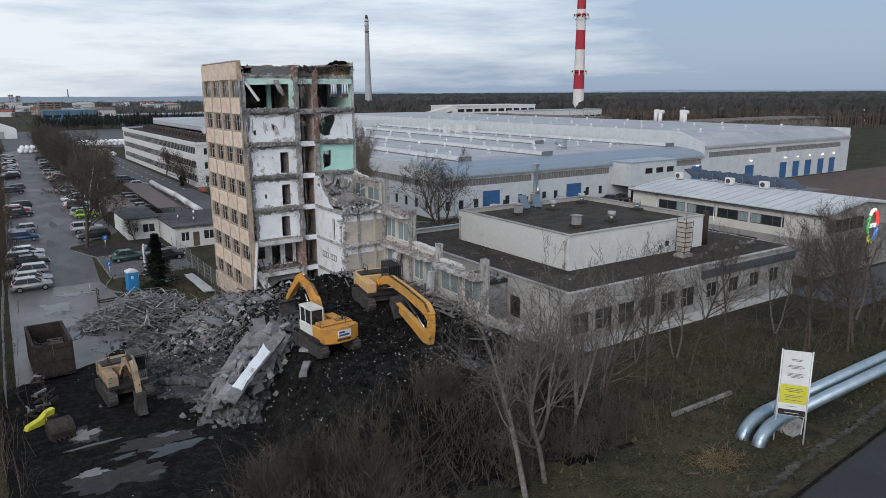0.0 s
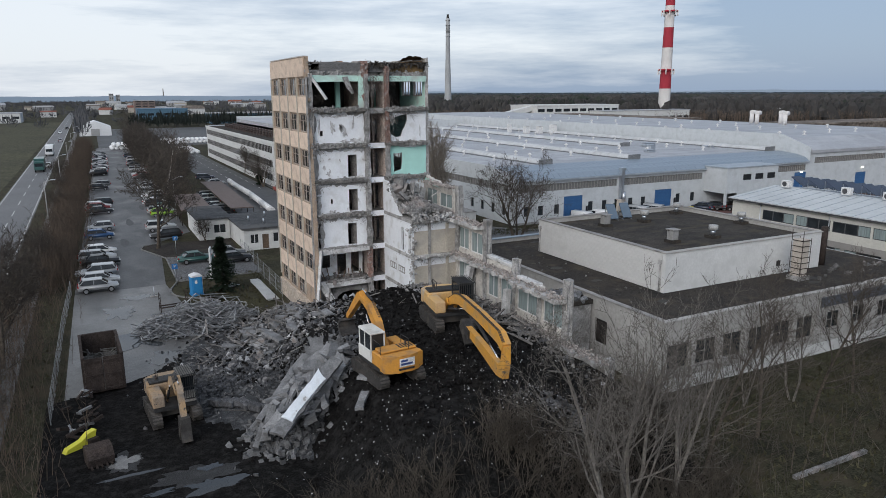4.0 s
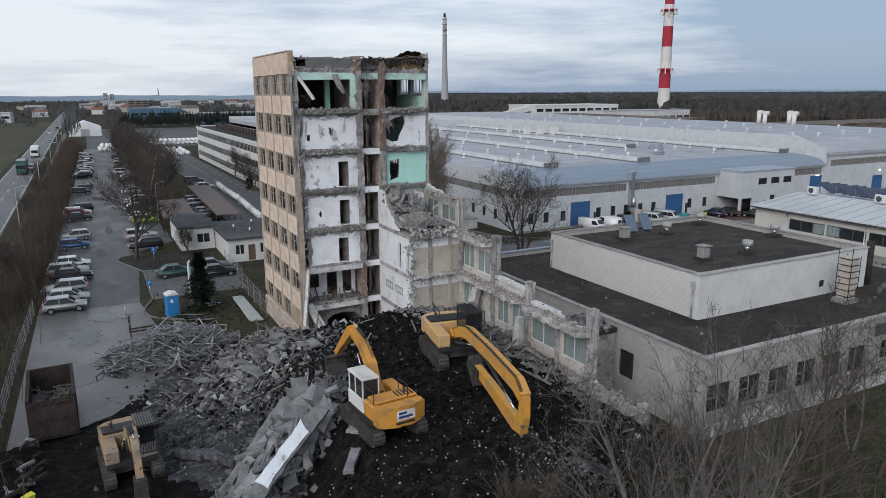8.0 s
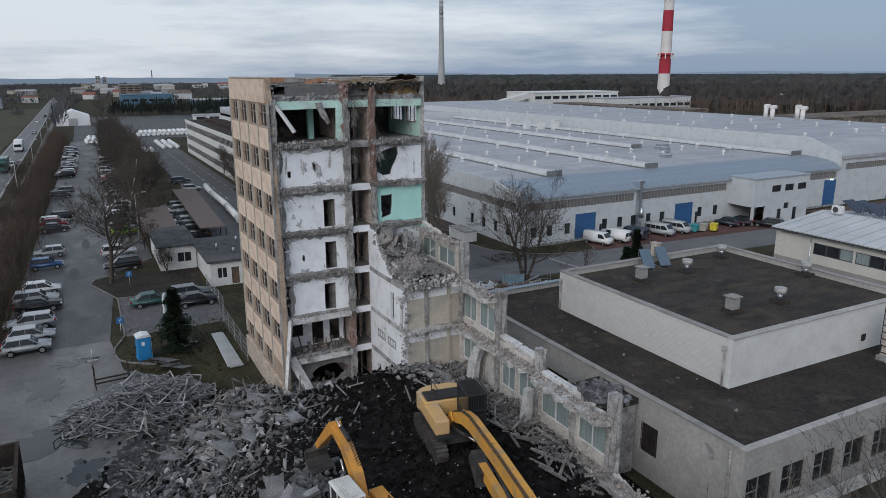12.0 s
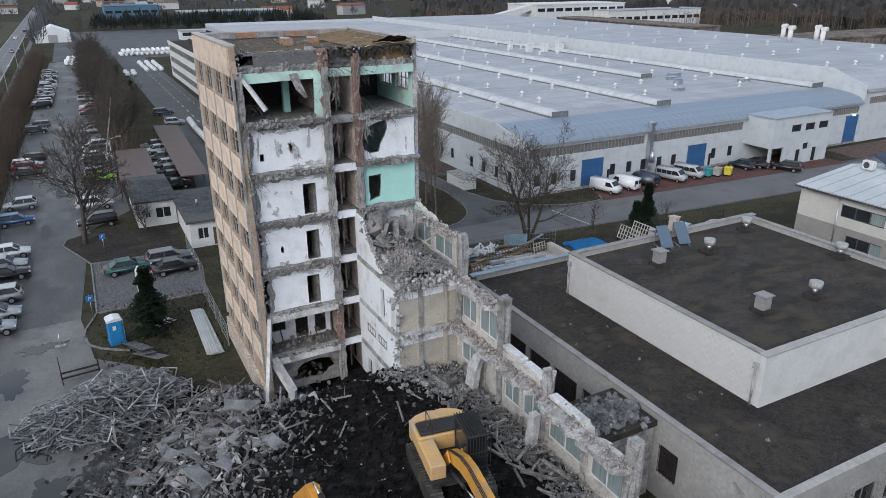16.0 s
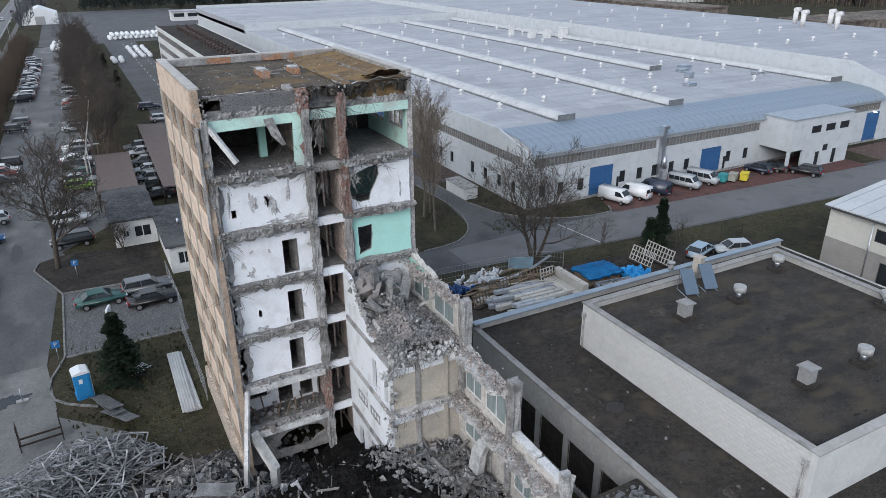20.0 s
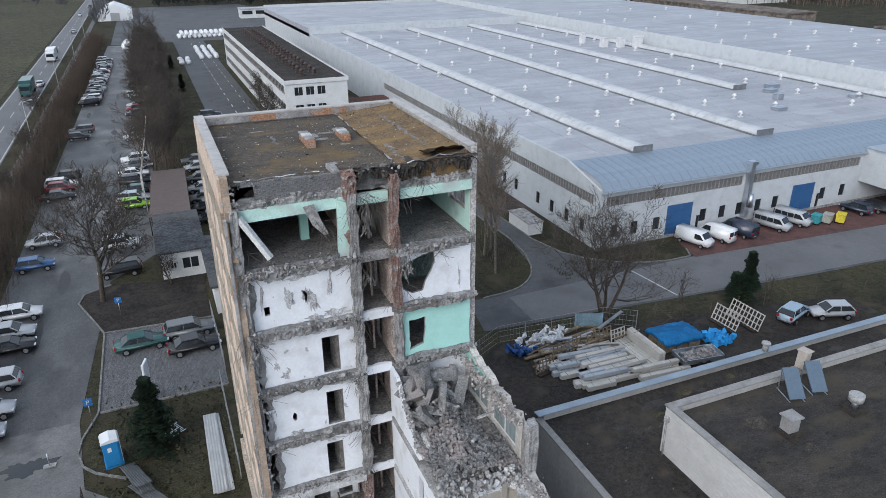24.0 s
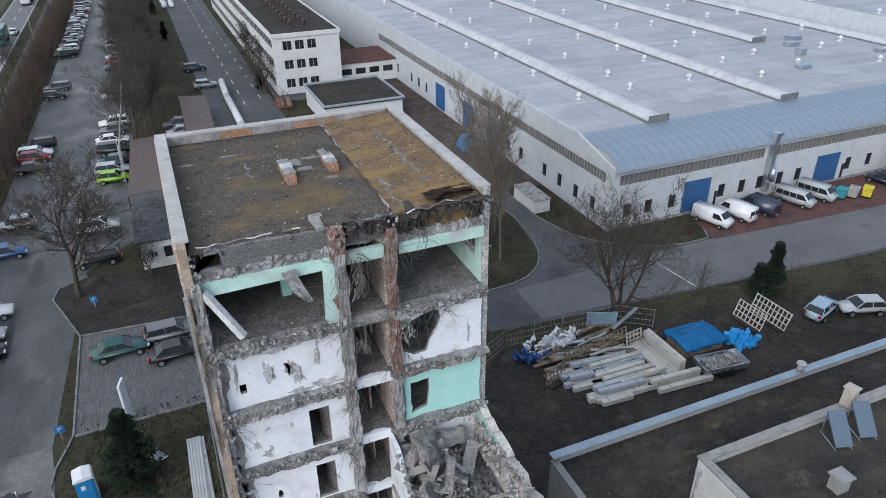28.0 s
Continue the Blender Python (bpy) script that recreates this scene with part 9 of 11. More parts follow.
    for i in range(7):
        pbox("roof_bar", (-1.25 + i * 0.125, -1.2 + i * 0.125, -0.4, 1.25, 3.085, 3.12), cab_paint, cab)
    if cage:
        for i in range(9):
            x = -1.4 + i * 0.135
            bm = bmesh.new()
            bar(bm, (x, 1.5, 1.5), (x, 1.5, 3.15), 0.035, 0.035)
            bar(bm, (x, 1.5, 3.15), (x, -0.4, 3.2), 0.035, 0.035)
            part("cage_bar", bm, M_MBLACK, cab)
        for z in (1.5, 2.3, 3.15):
            bm = bmesh.new()
            bar(bm, (-1.42, 1.52, z), (-0.3, 1.52, z), 0.05, 0.05)
            part("cage_rail", bm, M_MBLACK, cab)
    bm = bmesh.new()
    for sx in (-0.34, 0.34):
        bar(bm, (sx, 0.3, 1.2), (sx, 0.9, 1.9), 0.08, 0.5)
    part("boom_mount", bm, paint, e)
    bm = bmesh.new()
    arm_plate(bm, boom, bdepth, 0.5)
    bo = part("boom", bm, paint, e)
    bm = bmesh.new()
    arm_plate(bm, stick, sdepth, 0.36)
    stk = part("stick", bm, paint, e)
    for (ya, za), (yb, zb), sx in cyls:
        bm = bmesh.new()
        a, b_ = Vector((sx, ya, za)), Vector((sx, yb, zb))
        tube(bm, a, a.lerp(b_, 0.6), 0.09, 0.09, 10)
        cy = part("cylinder", bm, M_MBLACK, e)
        bm = bmesh.new()
        tube(bm, a.lerp(b_, 0.6), b_, 0.05, 0.05, 8)
        part("piston_rod", bm, M_CHROME, cy)
    for i in range(3):
        bm = bmesh.new()
        dx = 0.1 + 0.06 * i
        for (y0, z0), (y1, z1), d0, d1 in zip(boom, boom[1:], bdepth, bdepth[1:]):
            tube(bm, (dx, y0, z0 + d0 / 2 + 0.07), (dx, y1, z1 + d1 / 2 + 0.07), 0.02, 0.02, 5, False)
        part("hose", bm, M_MBLACK, bo)
    kind_, ty, tz, ang = tool
    T = Matrix.Translation((0, ty, tz)) @ Matrix.Rotation(radians(ang), 4, "X")
    bm = bmesh.new()
    if kind_ == "bucket":
        prof = [(0.1, 0.1), (0.55, -0.05), (0.75, -0.5), (0.45, -1.0), (-0.15, -1.15), (-0.2, -1.05), (0.3, -0.85), (0.5, -0.45), (0.35, -0.15), (0.0, -0.1)]
        poly_wall(bm, prof, [], lambda u, v, d: T @ Vector((d - 0.6, u, v)), 1.2)
        b_ = part("bucket", bm, M_TRACK, e)
        for i in range(5):
            bm = bmesh.new()
            box(bm, -0.55 + i * 0.25, -0.45 + i * 0.25, -0.35, -0.15, -1.16, -1.06, T)
            part("tooth", bm, M_TRACK, b_)
    else:
        poly_wall(bm, [(-0.35, 0.1), (0.35, 0.1), (0.45, -0.7), (0.7, -1.3), (0.2, -1.5), (0.1, -0.9), (-0.1, -0.9), (-0.2, -1.5), (-0.65, -1.25), (-0.45, -0.7)], [], lambda u, v, d: T @ Vector((d - 0.3, u, v)), 0.6)
        part("grapple", bm, M_TRACK, e)
    return e


excavator(pose(-5.35, -22.4, 3.66, 0, 0, 4), "yellow crawler excavator with white cab and raised bent boom", M_YELLOW, M_CABW,
          [(0.6, 1.7), (1.3, 3.0), (2.3, 3.9), (3.6, 4.3)], [0.42, 0.58, 0.50, 0.34], [(3.2, 4.5), (3.8, 4.2), (5.9, 2.2)], [0.45, 0.55, 0.3], ("bucket", 6.0, 2.0, -25), [((1.0, 1.6), (2.2, 3.4), 0.36), ((1.0, 1.6), (2.2, 3.4), -0.36), ((2.0, 4.35), (3.5, 4.75), 0.0)])
excavator(pose(1.85, -16.8, 4.26, 0, 0, 170) @ Matrix.Scale(1.08, 4), "yellow demolition excavator with a long folded boom and caged cab", M_DUSTY, M_MBLACK,
          [(0.4, 1.6), (2.0, 2.3), (3.0, 2.5), (6.4, 2.5), (9.7, 2.3), (10.4, 1.95)], [0.45, 0.6, 0.62, 0.58, 0.66, 0.5], [(10.45, 2.05), (10.35, 1.1), (10.1, 0.45), (9.4, 0.35), (6.4, 0.75), (3.6, 1.0)], [0.35, 0.6, 0.85, 0.75, 0.6, 0.4], ("grapple", 3.5, 1.1, 60), [((1.2, 1.4), (4.2, 2.3), 0.36), ((1.2, 1.4), (4.2, 2.3), -0.36), ((5.5, 1.95), (9.2, 0.9), 0.0)], cage=True, plates=False, body=mat("pale_dusty_paint", (0.58, 0.36, 0.14), (0.50, 0.34, 0.18), 0.8, 0.6, 0.15, c3=(0.42, 0.36, 0.29), s3=1.4, grit=0.08))
excavator(pose(-17.4, -13.9, 0.04, 0, 0, 184), "dusty old beige excavator with folded arm and grapple", M_GREYY, mat("cab_grey", (0.27, 0.26, 0.24), (0.2, 0.19, 0.18), 1.0, 0.7, 0.2),
          [(0.6, 1.7), (1.4, 2.9), (2.4, 3.3), (3.5, 2.9)], [0.5, 0.65, 0.55, 0.4], [(3.0, 3.3), (3.7, 2.8), (4.2, 1.5)], [0.4, 0.5, 0.3], ("grapple", 4.3, 1.5, 0), [((1.0, 1.6), (2.2, 2.9), 0.36), ((1.0, 1.6), (2.2, 2.9), -0.36), ((2.0, 3.6), (3.4, 3.4), 0.0)], plates=False, cage=True)

# ---- vehicles ----
R = random.Random(41)
M_TYRE = mat("tyre", (0.02, 0.02, 0.02), (0.015, 0.015, 0.015), 3.0, 0.9, 0.1)
M_RIM = mat("rim", (0.4, 0.41, 0.42), (0.33, 0.34, 0.35), 3.0, 0.35, 0.0, metal=0.7)
M_LAMP = mat("headlamp", (0.6, 0.62, 0.65), (0.5, 0.52, 0.55), 3.0, 0.15, 0.0)
M_TAIL = mat("tail_lamp", (0.35, 0.02, 0.02), (0.25, 0.015, 0.015), 3.0, 0.25, 0.0)
M_CARGL = mat("car_glass", (0.025, 0.03, 0.035), (0.02, 0.025, 0.03), 1.0, 0.06, 0.0)
PAINTS = {"silver": (0.40, 0.42, 0.44), "white": (0.68, 0.69, 0.70), "black": (0.018, 0.019, 0.022), "blue": (0.03, 0.09, 0.22), "teal": (0.035, 0.10, 0.095), "grey": (0.13, 0.14, 0.15), "red": (0.20, 0.02, 0.025), "lime": (0.22, 0.42, 0.03), "ice-blue": (0.30, 0.39, 0.47), "navy": (0.025, 0.035, 0.06)}
SHAPES = {
    "hatchback": (4.0, 1.72, [(-1.95, 0.35), (1.95, 0.35), (2.0, 0.6), (1.9, 0.78), (1.05, 0.93), (-1.85, 0.98), (-1.98, 0.7)], [(1.05, 0.93), (0.35, 1.42), (-1.35, 1.45), (-1.85, 0.98)]),
    "sedan": (4.5, 1.76, [(-2.2, 0.35), (2.2, 0.35), (2.25, 0.6), (2.1, 0.78), (1.05, 0.92), (-1.45, 0.96), (-2.18, 0.9), (-2.25, 0.6)], [(1.05, 0.92), (0.3, 1.38), (-0.95, 1.4), (-1.65, 0.96)]),
    "estate": (4.55, 1.78, [(-2.2, 0.35), (2.2, 0.35), (2.26, 0.6), (2.12, 0.8), (1.1, 0.95), (-2.12, 1.0), (-2.25, 0.7)], [(1.1, 0.95), (0.4, 1.45), (-1.75, 1.48), (-2.12, 1.0)]),
    "suv": (4.5, 1.82, [(-2.15, 0.42), (2.15, 0.42), (2.24, 0.75), (2.1, 0.95), (1.1, 1.08), (-2.1, 1.12), (-2.22, 0.8)], [(1.1, 1.08), (0.45, 1.62), (-1.75, 1.66), (-2.1, 1.12)]),
    "van": (5.3, 1.95, [(-2.6, 0.4), (2.6, 0.4), (2.66, 0.8), (2.6, 1.08), (2.08, 1.26), (1.38, 2.02), (-2.5, 2.08), (-2.62, 0.9)], [(1.95, 1.2), (1.38, 1.82), (0.55, 1.85), (0.55, 1.2)]),
}
CARS = {}


def car(m, shape, colour, group="parked cars", extra=""):
    """Local x is the car's length, front to +x."""
    key = (shape, colour)
    label = f"{colour} {shape} {extra or 'parked on the asphalt'}".replace("hatchback", "hatchback car").replace("estate", "estate car").replace("sedan", "saloon car").replace("suv", "tall family car").replace("van p", "panel van p")
    if key in CARS:
        return tagged(copy_thing(CARS[key], m), label)
    ln, w, body, cabin = SHAPES[shape]
    t = thing("van" if shape == "van" else "car", m, label, "van" if shape == "van" else "car", group)
    CARS[key] = t
    pm = mat("paint_" + colour, PAINTS[colour], tuple(v * 0.92 for v in PAINTS[colour]), 0.5, 0.28, 0.0, spec=0.6)
    bm = bmesh.new()
    poly_wall(bm, body, [], lambda u, v, d: (u, d - w / 2, v), w)
    sel = [e for e in bm.edges if abs(e.verts[0].co.y - e.verts[1].co.y) < 0.01 and len(e.link_faces) == 2 and abs(e.link_faces[0].normal.y - e.link_faces[1].normal.y) > 0.5]
    bmesh.ops.bevel(bm, geom=sel, offset=0.10 if shape == "van" else 0.16, segments=3, affect="EDGES")
    for f in bm.faces:
        f.smooth = True
    for v in bm.verts:
        if abs(v.co.x) > ln / 2 - 0.35:
            v.co.y *= 0.88
        if v.co.z > 0.75:
            v.co.y *= 0.96
    b_ = part("body", bm, pm, t)
    if shape != "van":
        bm = bmesh.new()
        lo, hi = cabin[0], cabin[1]
        rows = []
        for (u, v), s in zip(cabin, (0.92, 0.74, 0.74, 0.92)):
            rows.append([bm.verts.new((u, -w / 2 * s, v)), bm.verts.new((u, w / 2 * s, v))])
        for i in range(4):
            a, c = rows[i], rows[(i + 1) % 4]
            bm.faces.new((a[0], a[1], c[1], c[0]))
        bm.faces.new([r[0] for r in rows][::-1])
        bm.faces.new([r[1] for r in rows])
        bmesh.ops.recalc_face_normals(bm, faces=bm.faces[:])
        bmesh.ops.bevel(bm, geom=bm.edges[:], offset=0.07, segments=2, affect="EDGES")
        part("glasshouse", bm, M_CARGL, t)
        bm = bmesh.new()
        (u1, v1), (u2, v2) = cabin[1], cabin[2]
        box(bm, u2 - 0.1, u1 + 0.1, -w * 0.375, w * 0.375, v2 - 0.05, v2 + 0.035)
        bmesh.ops.bevel(bm, geom=bm.edges[:], offset=0.035, segments=2, affect="EDGES")
        part("roof", bm, pm, t)
        for sy in (-1, 1):
            for i in (0, 3):
                (ua, va), (ub, vb) = cabin[i], cabin[1 if i == 0 else 2]
                bm = bmesh.new()
                bar(bm, (ua, sy * w / 2 * 0.925, va), (ub, sy * w / 2 * 0.745, vb), 0.05, 0.07)
                part("pillar", bm, pm, t)
            um = (cabin[0][0] + cabin[3][0]) / 2
            bm = bmesh.new()
            bar(bm, (um, sy * w / 2 * 0.93, 0.95), (um, sy * w / 2 * 0.75, v1), 0.05, 0.05)
            part("pillar", bm, pm, t)
    else:
        for sy in (-1, 1):
            bm = bmesh.new()
            poly_wall(bm, cabin, [], lambda u, v, d: (u, sy * (w / 2 + 0.004) + d * sy, v), 0.01)
            part("side_window", bm, M_CARGL, t)
            if colour == "silver":
                for ua in (-2.3, -1.35, -0.4):
                    pbox("side_window", (ua, ua + 0.86, sy * (w / 2 + 0.002) - 0.012, sy * (w / 2 + 0.002) + 0.012, 1.22, 1.80), M_CARGL, t)
        bm = bmesh.new()
        q = [Vector((2.03, -0.8, 1.30)), Vector((2.03, 0.8, 1.30)), Vector((1.48, 0.78, 1.91)), Vector((1.48, -0.78, 1.91))]
        n = Vector((0.03, 0, 0.02))
        f = bm.faces.new([bm.verts.new(p + n) for p in q])
        part("windscreen", bm, M_CARGL, t)
        bm = bmesh.new()
        for sy in (-0.45, 0.45):
            box(bm, -2.64, -2.60, sy - 0.36, sy + 0.36, 1.2, 1.78)
        part("rear_window", bm, M_CARGL, t)
    for sx in (-ln * 0.3, ln * 0.31):
        for sy in (-1, 1):
            bm = bmesh.new()
            tube(bm, (sx, sy * (w / 2 - 0.16), 0.31), (sx, sy * (w / 2 + 0.02), 0.31), 0.31, 0.31, 16)
            wh = part("tyre", bm, M_TYRE, t)
            bm = bmesh.new()
            tube(bm, (sx, sy * (w / 2 - 0.05), 0.31), (sx, sy * (w / 2 + 0.03), 0.31), 0.2, 0.2, 12)
            part("rim", bm, M_RIM, wh)
    zl = body[2][1]
    for sy in (-1, 1):
        pbox("headlamp", (ln / 2 - 0.16, ln / 2 - 0.0, sy * w * 0.32 - 0.16, sy * w * 0.32 + 0.16, zl, zl + 0.13), M_LAMP, t)
        pbox("tail_lamp", (-ln / 2 - 0.0, -ln / 2 + 0.12, sy * w * 0.36 - 0.1, sy * w * 0.36 + 0.1, zl + 0.1, zl + 0.32), M_TAIL, t)
        pbox("mirror", (ln * 0.17, ln * 0.21, sy * w * 0.5 + sy * 0.02 - 0.07, sy * w * 0.5 + sy * 0.02 + 0.07, 0.95 if shape != "van" else 1.2, 1.08 if shape != "van" else 1.45), M_MBLACK, t)
    pbox("number_plate", (-ln / 2 - 0.035, -ln / 2 - 0.005, -0.25, 0.25, 0.5, 0.6), M_PAINT, t)
    return t


def lot(y):
    return 0.026 * (y - 25)


SH = ["hatchback", "sedan", "estate", "suv"]
left = [(21.4, "hatchback", "silver"), (24.3, "hatchback", "silver"), (28.4, "estate", "silver"), (34.2, "sedan", "black"), (36.9, "estate", "silver"), (40.6, "hatchback", "white"), (52.5, "hatchback", "blue"), (59.5, "hatchback", "silver"), (77.0, "sedan", "black"), (81.0, "hatchback", "red"), (82.9, "estate", "white"), (86.0, "suv", "black"), (112.2, "hatchback", "black"), (117.8, "estate", "grey")]
y = 144.0
while y < 215:
    left.append((y, R.choice(SH), R.choice(["silver", "grey", "black", "navy", "white", "silver", "grey"])))
    y += R.choice([2.8, 2.9, 3.1, 5.6, 2.9])
for y, s, c in left:
    car(pose(-20.95 + lot(y) * 0.9 + R.uniform(-0.25, 0.25), y, 0.026, 0, 0, (180 if R.random() < 0.4 else 0) + R.uniform(-3, 3)), s, c)
right = [(69.2, "hatchback", "lime"), (72.2, "estate", "silver"), (75.4, "hatchback", "teal"), (79.8, "suv", "black"), (84.2, "sedan", "white"), (92.2, "suv", "white"), (89.0, "hatchback", "grey"), (55.0, "suv", "silver"), (47.4, "suv", "black"), (108, "hatchback", "silver"), (111.5, "sedan", "grey"), (128, "suv", "black"), (134, "hatchback", "red"), (138, "sedan", "silver"), (150, "estate", "silver"), (153, "suv", "grey"), (165, "sedan", "black"), (172, "estate", "grey"), (184, "hatchback", "silver"), (196, "suv", "navy")]
for y, s, c in right:
    car(pose(-10.9 + lot(y) * 0.75 + (-1.2 if y < 60 else 0) + R.uniform(-0.2, 0.2), y, 0.026, 0, 0, (180 if R.random() < 0.5 else 0) + R.uniform(-3, 3)), s, c)
car(pose(-9.7, 30.4, 0.032, 0, 0, 4), "sedan", "teal", extra="parked on the block paving")
car(pose(-5.6, 31.2, 0.032, 0, 0, 3), "estate", "grey", extra="parked on the block paving")
car(pose(-5.4, 28.2, 0.032, 0, 0, 3), "sedan", "black", extra="parked on the block paving")
car(pose(5.2, 121.5, 0.03, 0, 0, 0), "estate", "navy")
car(pose(5.8, 108.5, 0.03, 0, 0, 0), "hatchback", "silver")
for y in (60, 64, 68.5, 73, 78, 84, 88):
    car(pose(-1.0 + 0.02 * (y - 60), y, 0.02, 0, 0, 180), R.choice(SH), R.choice(["white", "silver", "grey", "black"]), extra="standing by the carport")
car(pose(47.4, 11.6, 0.03, 0, 0, 18), "hatchback", "ice-blue", extra="parked on bare earth")
car(pose(50.9, 10.4, 0.03, 0, 0, 158), "hatchback", "silver", extra="parked on bare earth")
# vans before the hall
for x, y, s, c, r in ((51.0, 29.4, "van", "white", -72), (54.6, 29.5, "van", "white", 100), (58.0, 29.5, "van", "navy", 100), (63.2, 29.4, "van", "silver", -72), (66.8, 29.6, "van", "silver", -72), (80.2, 29.0, "sedan", "black", 100), (82.6, 25.2, "estate", "black", 110), (77.6, 29.2, "hatchback", "navy", 100)):
    c_ = car(pose(x, y, 0.032, 0, 0, r), s, c, extra="parked before the hall")
    if s == "van":
        c_.scale = (0.84, 0.88, 0.9)
# road traffic, at rest
for x, y, s, c, r in ((-31.0, 175, "sedan", "white", 90), (-32.8, 240, "estate", "grey", -90), (-30.4, 300, "hatchback", "silver", 90), (-32.2, 380, "sedan", "white", -90), (-29.4, 430, "suv", "black", 90)):
    car(pose(x, y, 0.03, 0, 0, r), s, c, extra="on the main road")
for x, y, col, lab in ((-32.6, 165, "teal", "green"), (-32.0, 222, "white", "white")):
    t = thing("lorry", pose(x, y, 0.03, 0, 0, -90), f"{lab} box lorry on the main road", "lorry")
    pm = mat("paint_" + col, PAINTS[col])
    pbox("cab", (2.9, 4.9, -1.2, 1.2, 0.6, 2.9), pm, t, "", 0.12)
    pbox("windscreen", (4.9, 4.93, -1.0, 1.0, 1.6, 2.5), M_CARGL, t)
    pbox("cargo_box", (-4.9, 2.7, -1.25, 1.25, 0.95, 3.6), pm, t, "", 0.04)
    pbox("chassis", (-4.8, 4.6, -0.5, 0.5, 0.5, 0.94), M_MBLACK, t)
    for sx in (-3.6, -2.4, 3.6):
        for sy in (-1.0, 1.0):
            bm = bmesh.new()
            tube(bm, (sx, sy - 0.15, 0.5), (sx, sy + 0.15, 0.5), 0.5, 0.5, 14)
            part("tyre", bm, M_TYRE, t)
# bins and pallets before the hall
for i, (x, y, col) in enumerate(((69.5, 28.4, (0.05, 0.28, 0.3)), (71.0, 28.0, (0.35, 0.34, 0.3)), (72.6, 27.4, (0.6, 0.5, 0.04)), (68.2, 29.2, (0.1, 0.18, 0.4)))):
    t = thing("waste_bin", pose(x, y, 0.032, 0, 0, 20 + 5 * i), "coloured plastic waste bin with a lid", "waste bin", "bins before the hall")
    pm = mat(f"bin_{i}", col, None, 1.0, 0.6)
    pbox("tub", (-0.65, 0.65, -0.5, 0.5, 0.15, 1.1), pm, t, "", 0.05)
    pbox("lid", (-0.7, 0.7, -0.55, 0.55, 1.105, 1.25), pm, t, "", 0.05)
    for sx in (-0.5, 0.5):
        bm = bmesh.new()
        tube(bm, (sx, -0.55, 0.12), (sx, 0.55, 0.12), 0.12, 0.12, 8)
        part("wheel", bm, M_TYRE, t)

# ---- storage yard behind the low building ----
R = random.Random(51)
M_CREAM = mat("cream_beam", (0.46, 0.445, 0.415), (0.37, 0.36, 0.335), 0.8, 0.8, 0.2, c3=(0.28, 0.255, 0.225), vary=0.2, grit=0.10)
M_GREYB = mat("grey_beam", (0.34, 0.37, 0.40), (0.26, 0.28, 0.31), 0.8, 0.7, 0.2, vary=0.3, grit=0.10)
M_TARP = mat("blue_tarp", (0.028, 0.27, 0.60), (0.02, 0.20, 0.48), 1.6, 0.5, 0.6)
M_WOOD = mat("grey_timber", (0.24, 0.19, 0.14), (0.17, 0.135, 0.10), 1.0, 0.9, 0.3, vary=0.3)


def beam_unit(x, y, z, ln, rz, material, w=0.42, h=0.5):
    t = thing("facade_beam", pose(x, y, z, 0, 0, rz), "pale boxed steel facade beam stacked on the ground", "beam", "stacked beams")
    bm = bmesh.new()
    box(bm, -ln / 2, ln / 2, -w / 2, w / 2, 0.06, h)
    bmesh.ops.bevel(bm, geom=bm.edges[:], offset=0.03, segments=1, affect="EDGES")
    part("casing", bm, material, t)
    for u in (-ln * 0.35, ln * 0.35):
        pbox("bearer", (u - 0.06, u + 0.06, -w * 0.55, w * 0.55, 0, 0.058), M_WOOD, t)
    for u in (-ln * 0.3, ln * 0.3):
        pbox("strap", (u - 0.015, u + 0.015, -w / 2 - 0.005, w / 2 + 0.005, h + 0.002, h + 0.012), M_MBLACK, t)


for i, (x, y, ln, mt) in enumerate(((29.4, 9.3, 4.6, M_CREAM), (30.0, 8.6, 4.8, M_CREAM), (26.4, 10.2, 5.2, M_CREAM), (27.0, 9.4, 3.8, M_CREAM), (27.2, 10.4, 4.6, M_GREYB), (25.9, 11.2, 5.0, M_CREAM), (26.2, 12.1, 4.8, M_GREYB), (26.0, 13.0, 4.6, M_GREYB), (26.6, 12.2, 4.2, M_GREYB), (23.5, 9.9, 2.6, M_CREAM), (24.2, 9.2, 2.6, M_CREAM), (23.1, 11.4, 2.6, M_CREAM), (22.6, 12.0, 2.4, M_GREYB), (22.9, 12.8, 2.6, M_GREYB), (21.9, 13.4, 2.2, M_CREAM))):
    beam_unit(x, y, 0.02, ln, -4 + R.uniform(-3, 3), mt)
for i, (x, y, ln, mt) in enumerate(((29.5, 9.25, 4.4, M_CREAM), (27.3, 10.35, 4.2, M_CREAM), (26.0, 12.0, 4.2, M_GREYB), (23.0, 12.1, 2.2, M_GREYB))):
    beam_unit(x, y, 0.54, ln, -3 + R.uniform(-3, 3), mt, 0.4, 0.42)
for i in range(14):
    beam_unit(24.2 + R.uniform(0, 2.4), 9.6 + i * 0.28, 0.02 + 0.5 * (i % 2), R.uniform(3.6, 5.0), -4 + R.uniform(-3, 3), R.choice([M_CREAM, M_CREAM, M_GREYB]), 0.4, 0.44)
for i in range(6):
    beam_unit(29.3 + 0.34 * i, 12.1 + 0.05 * i, 0.02, 4.6, 91 + R.uniform(-2, 2), M_CREAM, 0.3, 0.38 + (0.8 if i > 3 else 0))
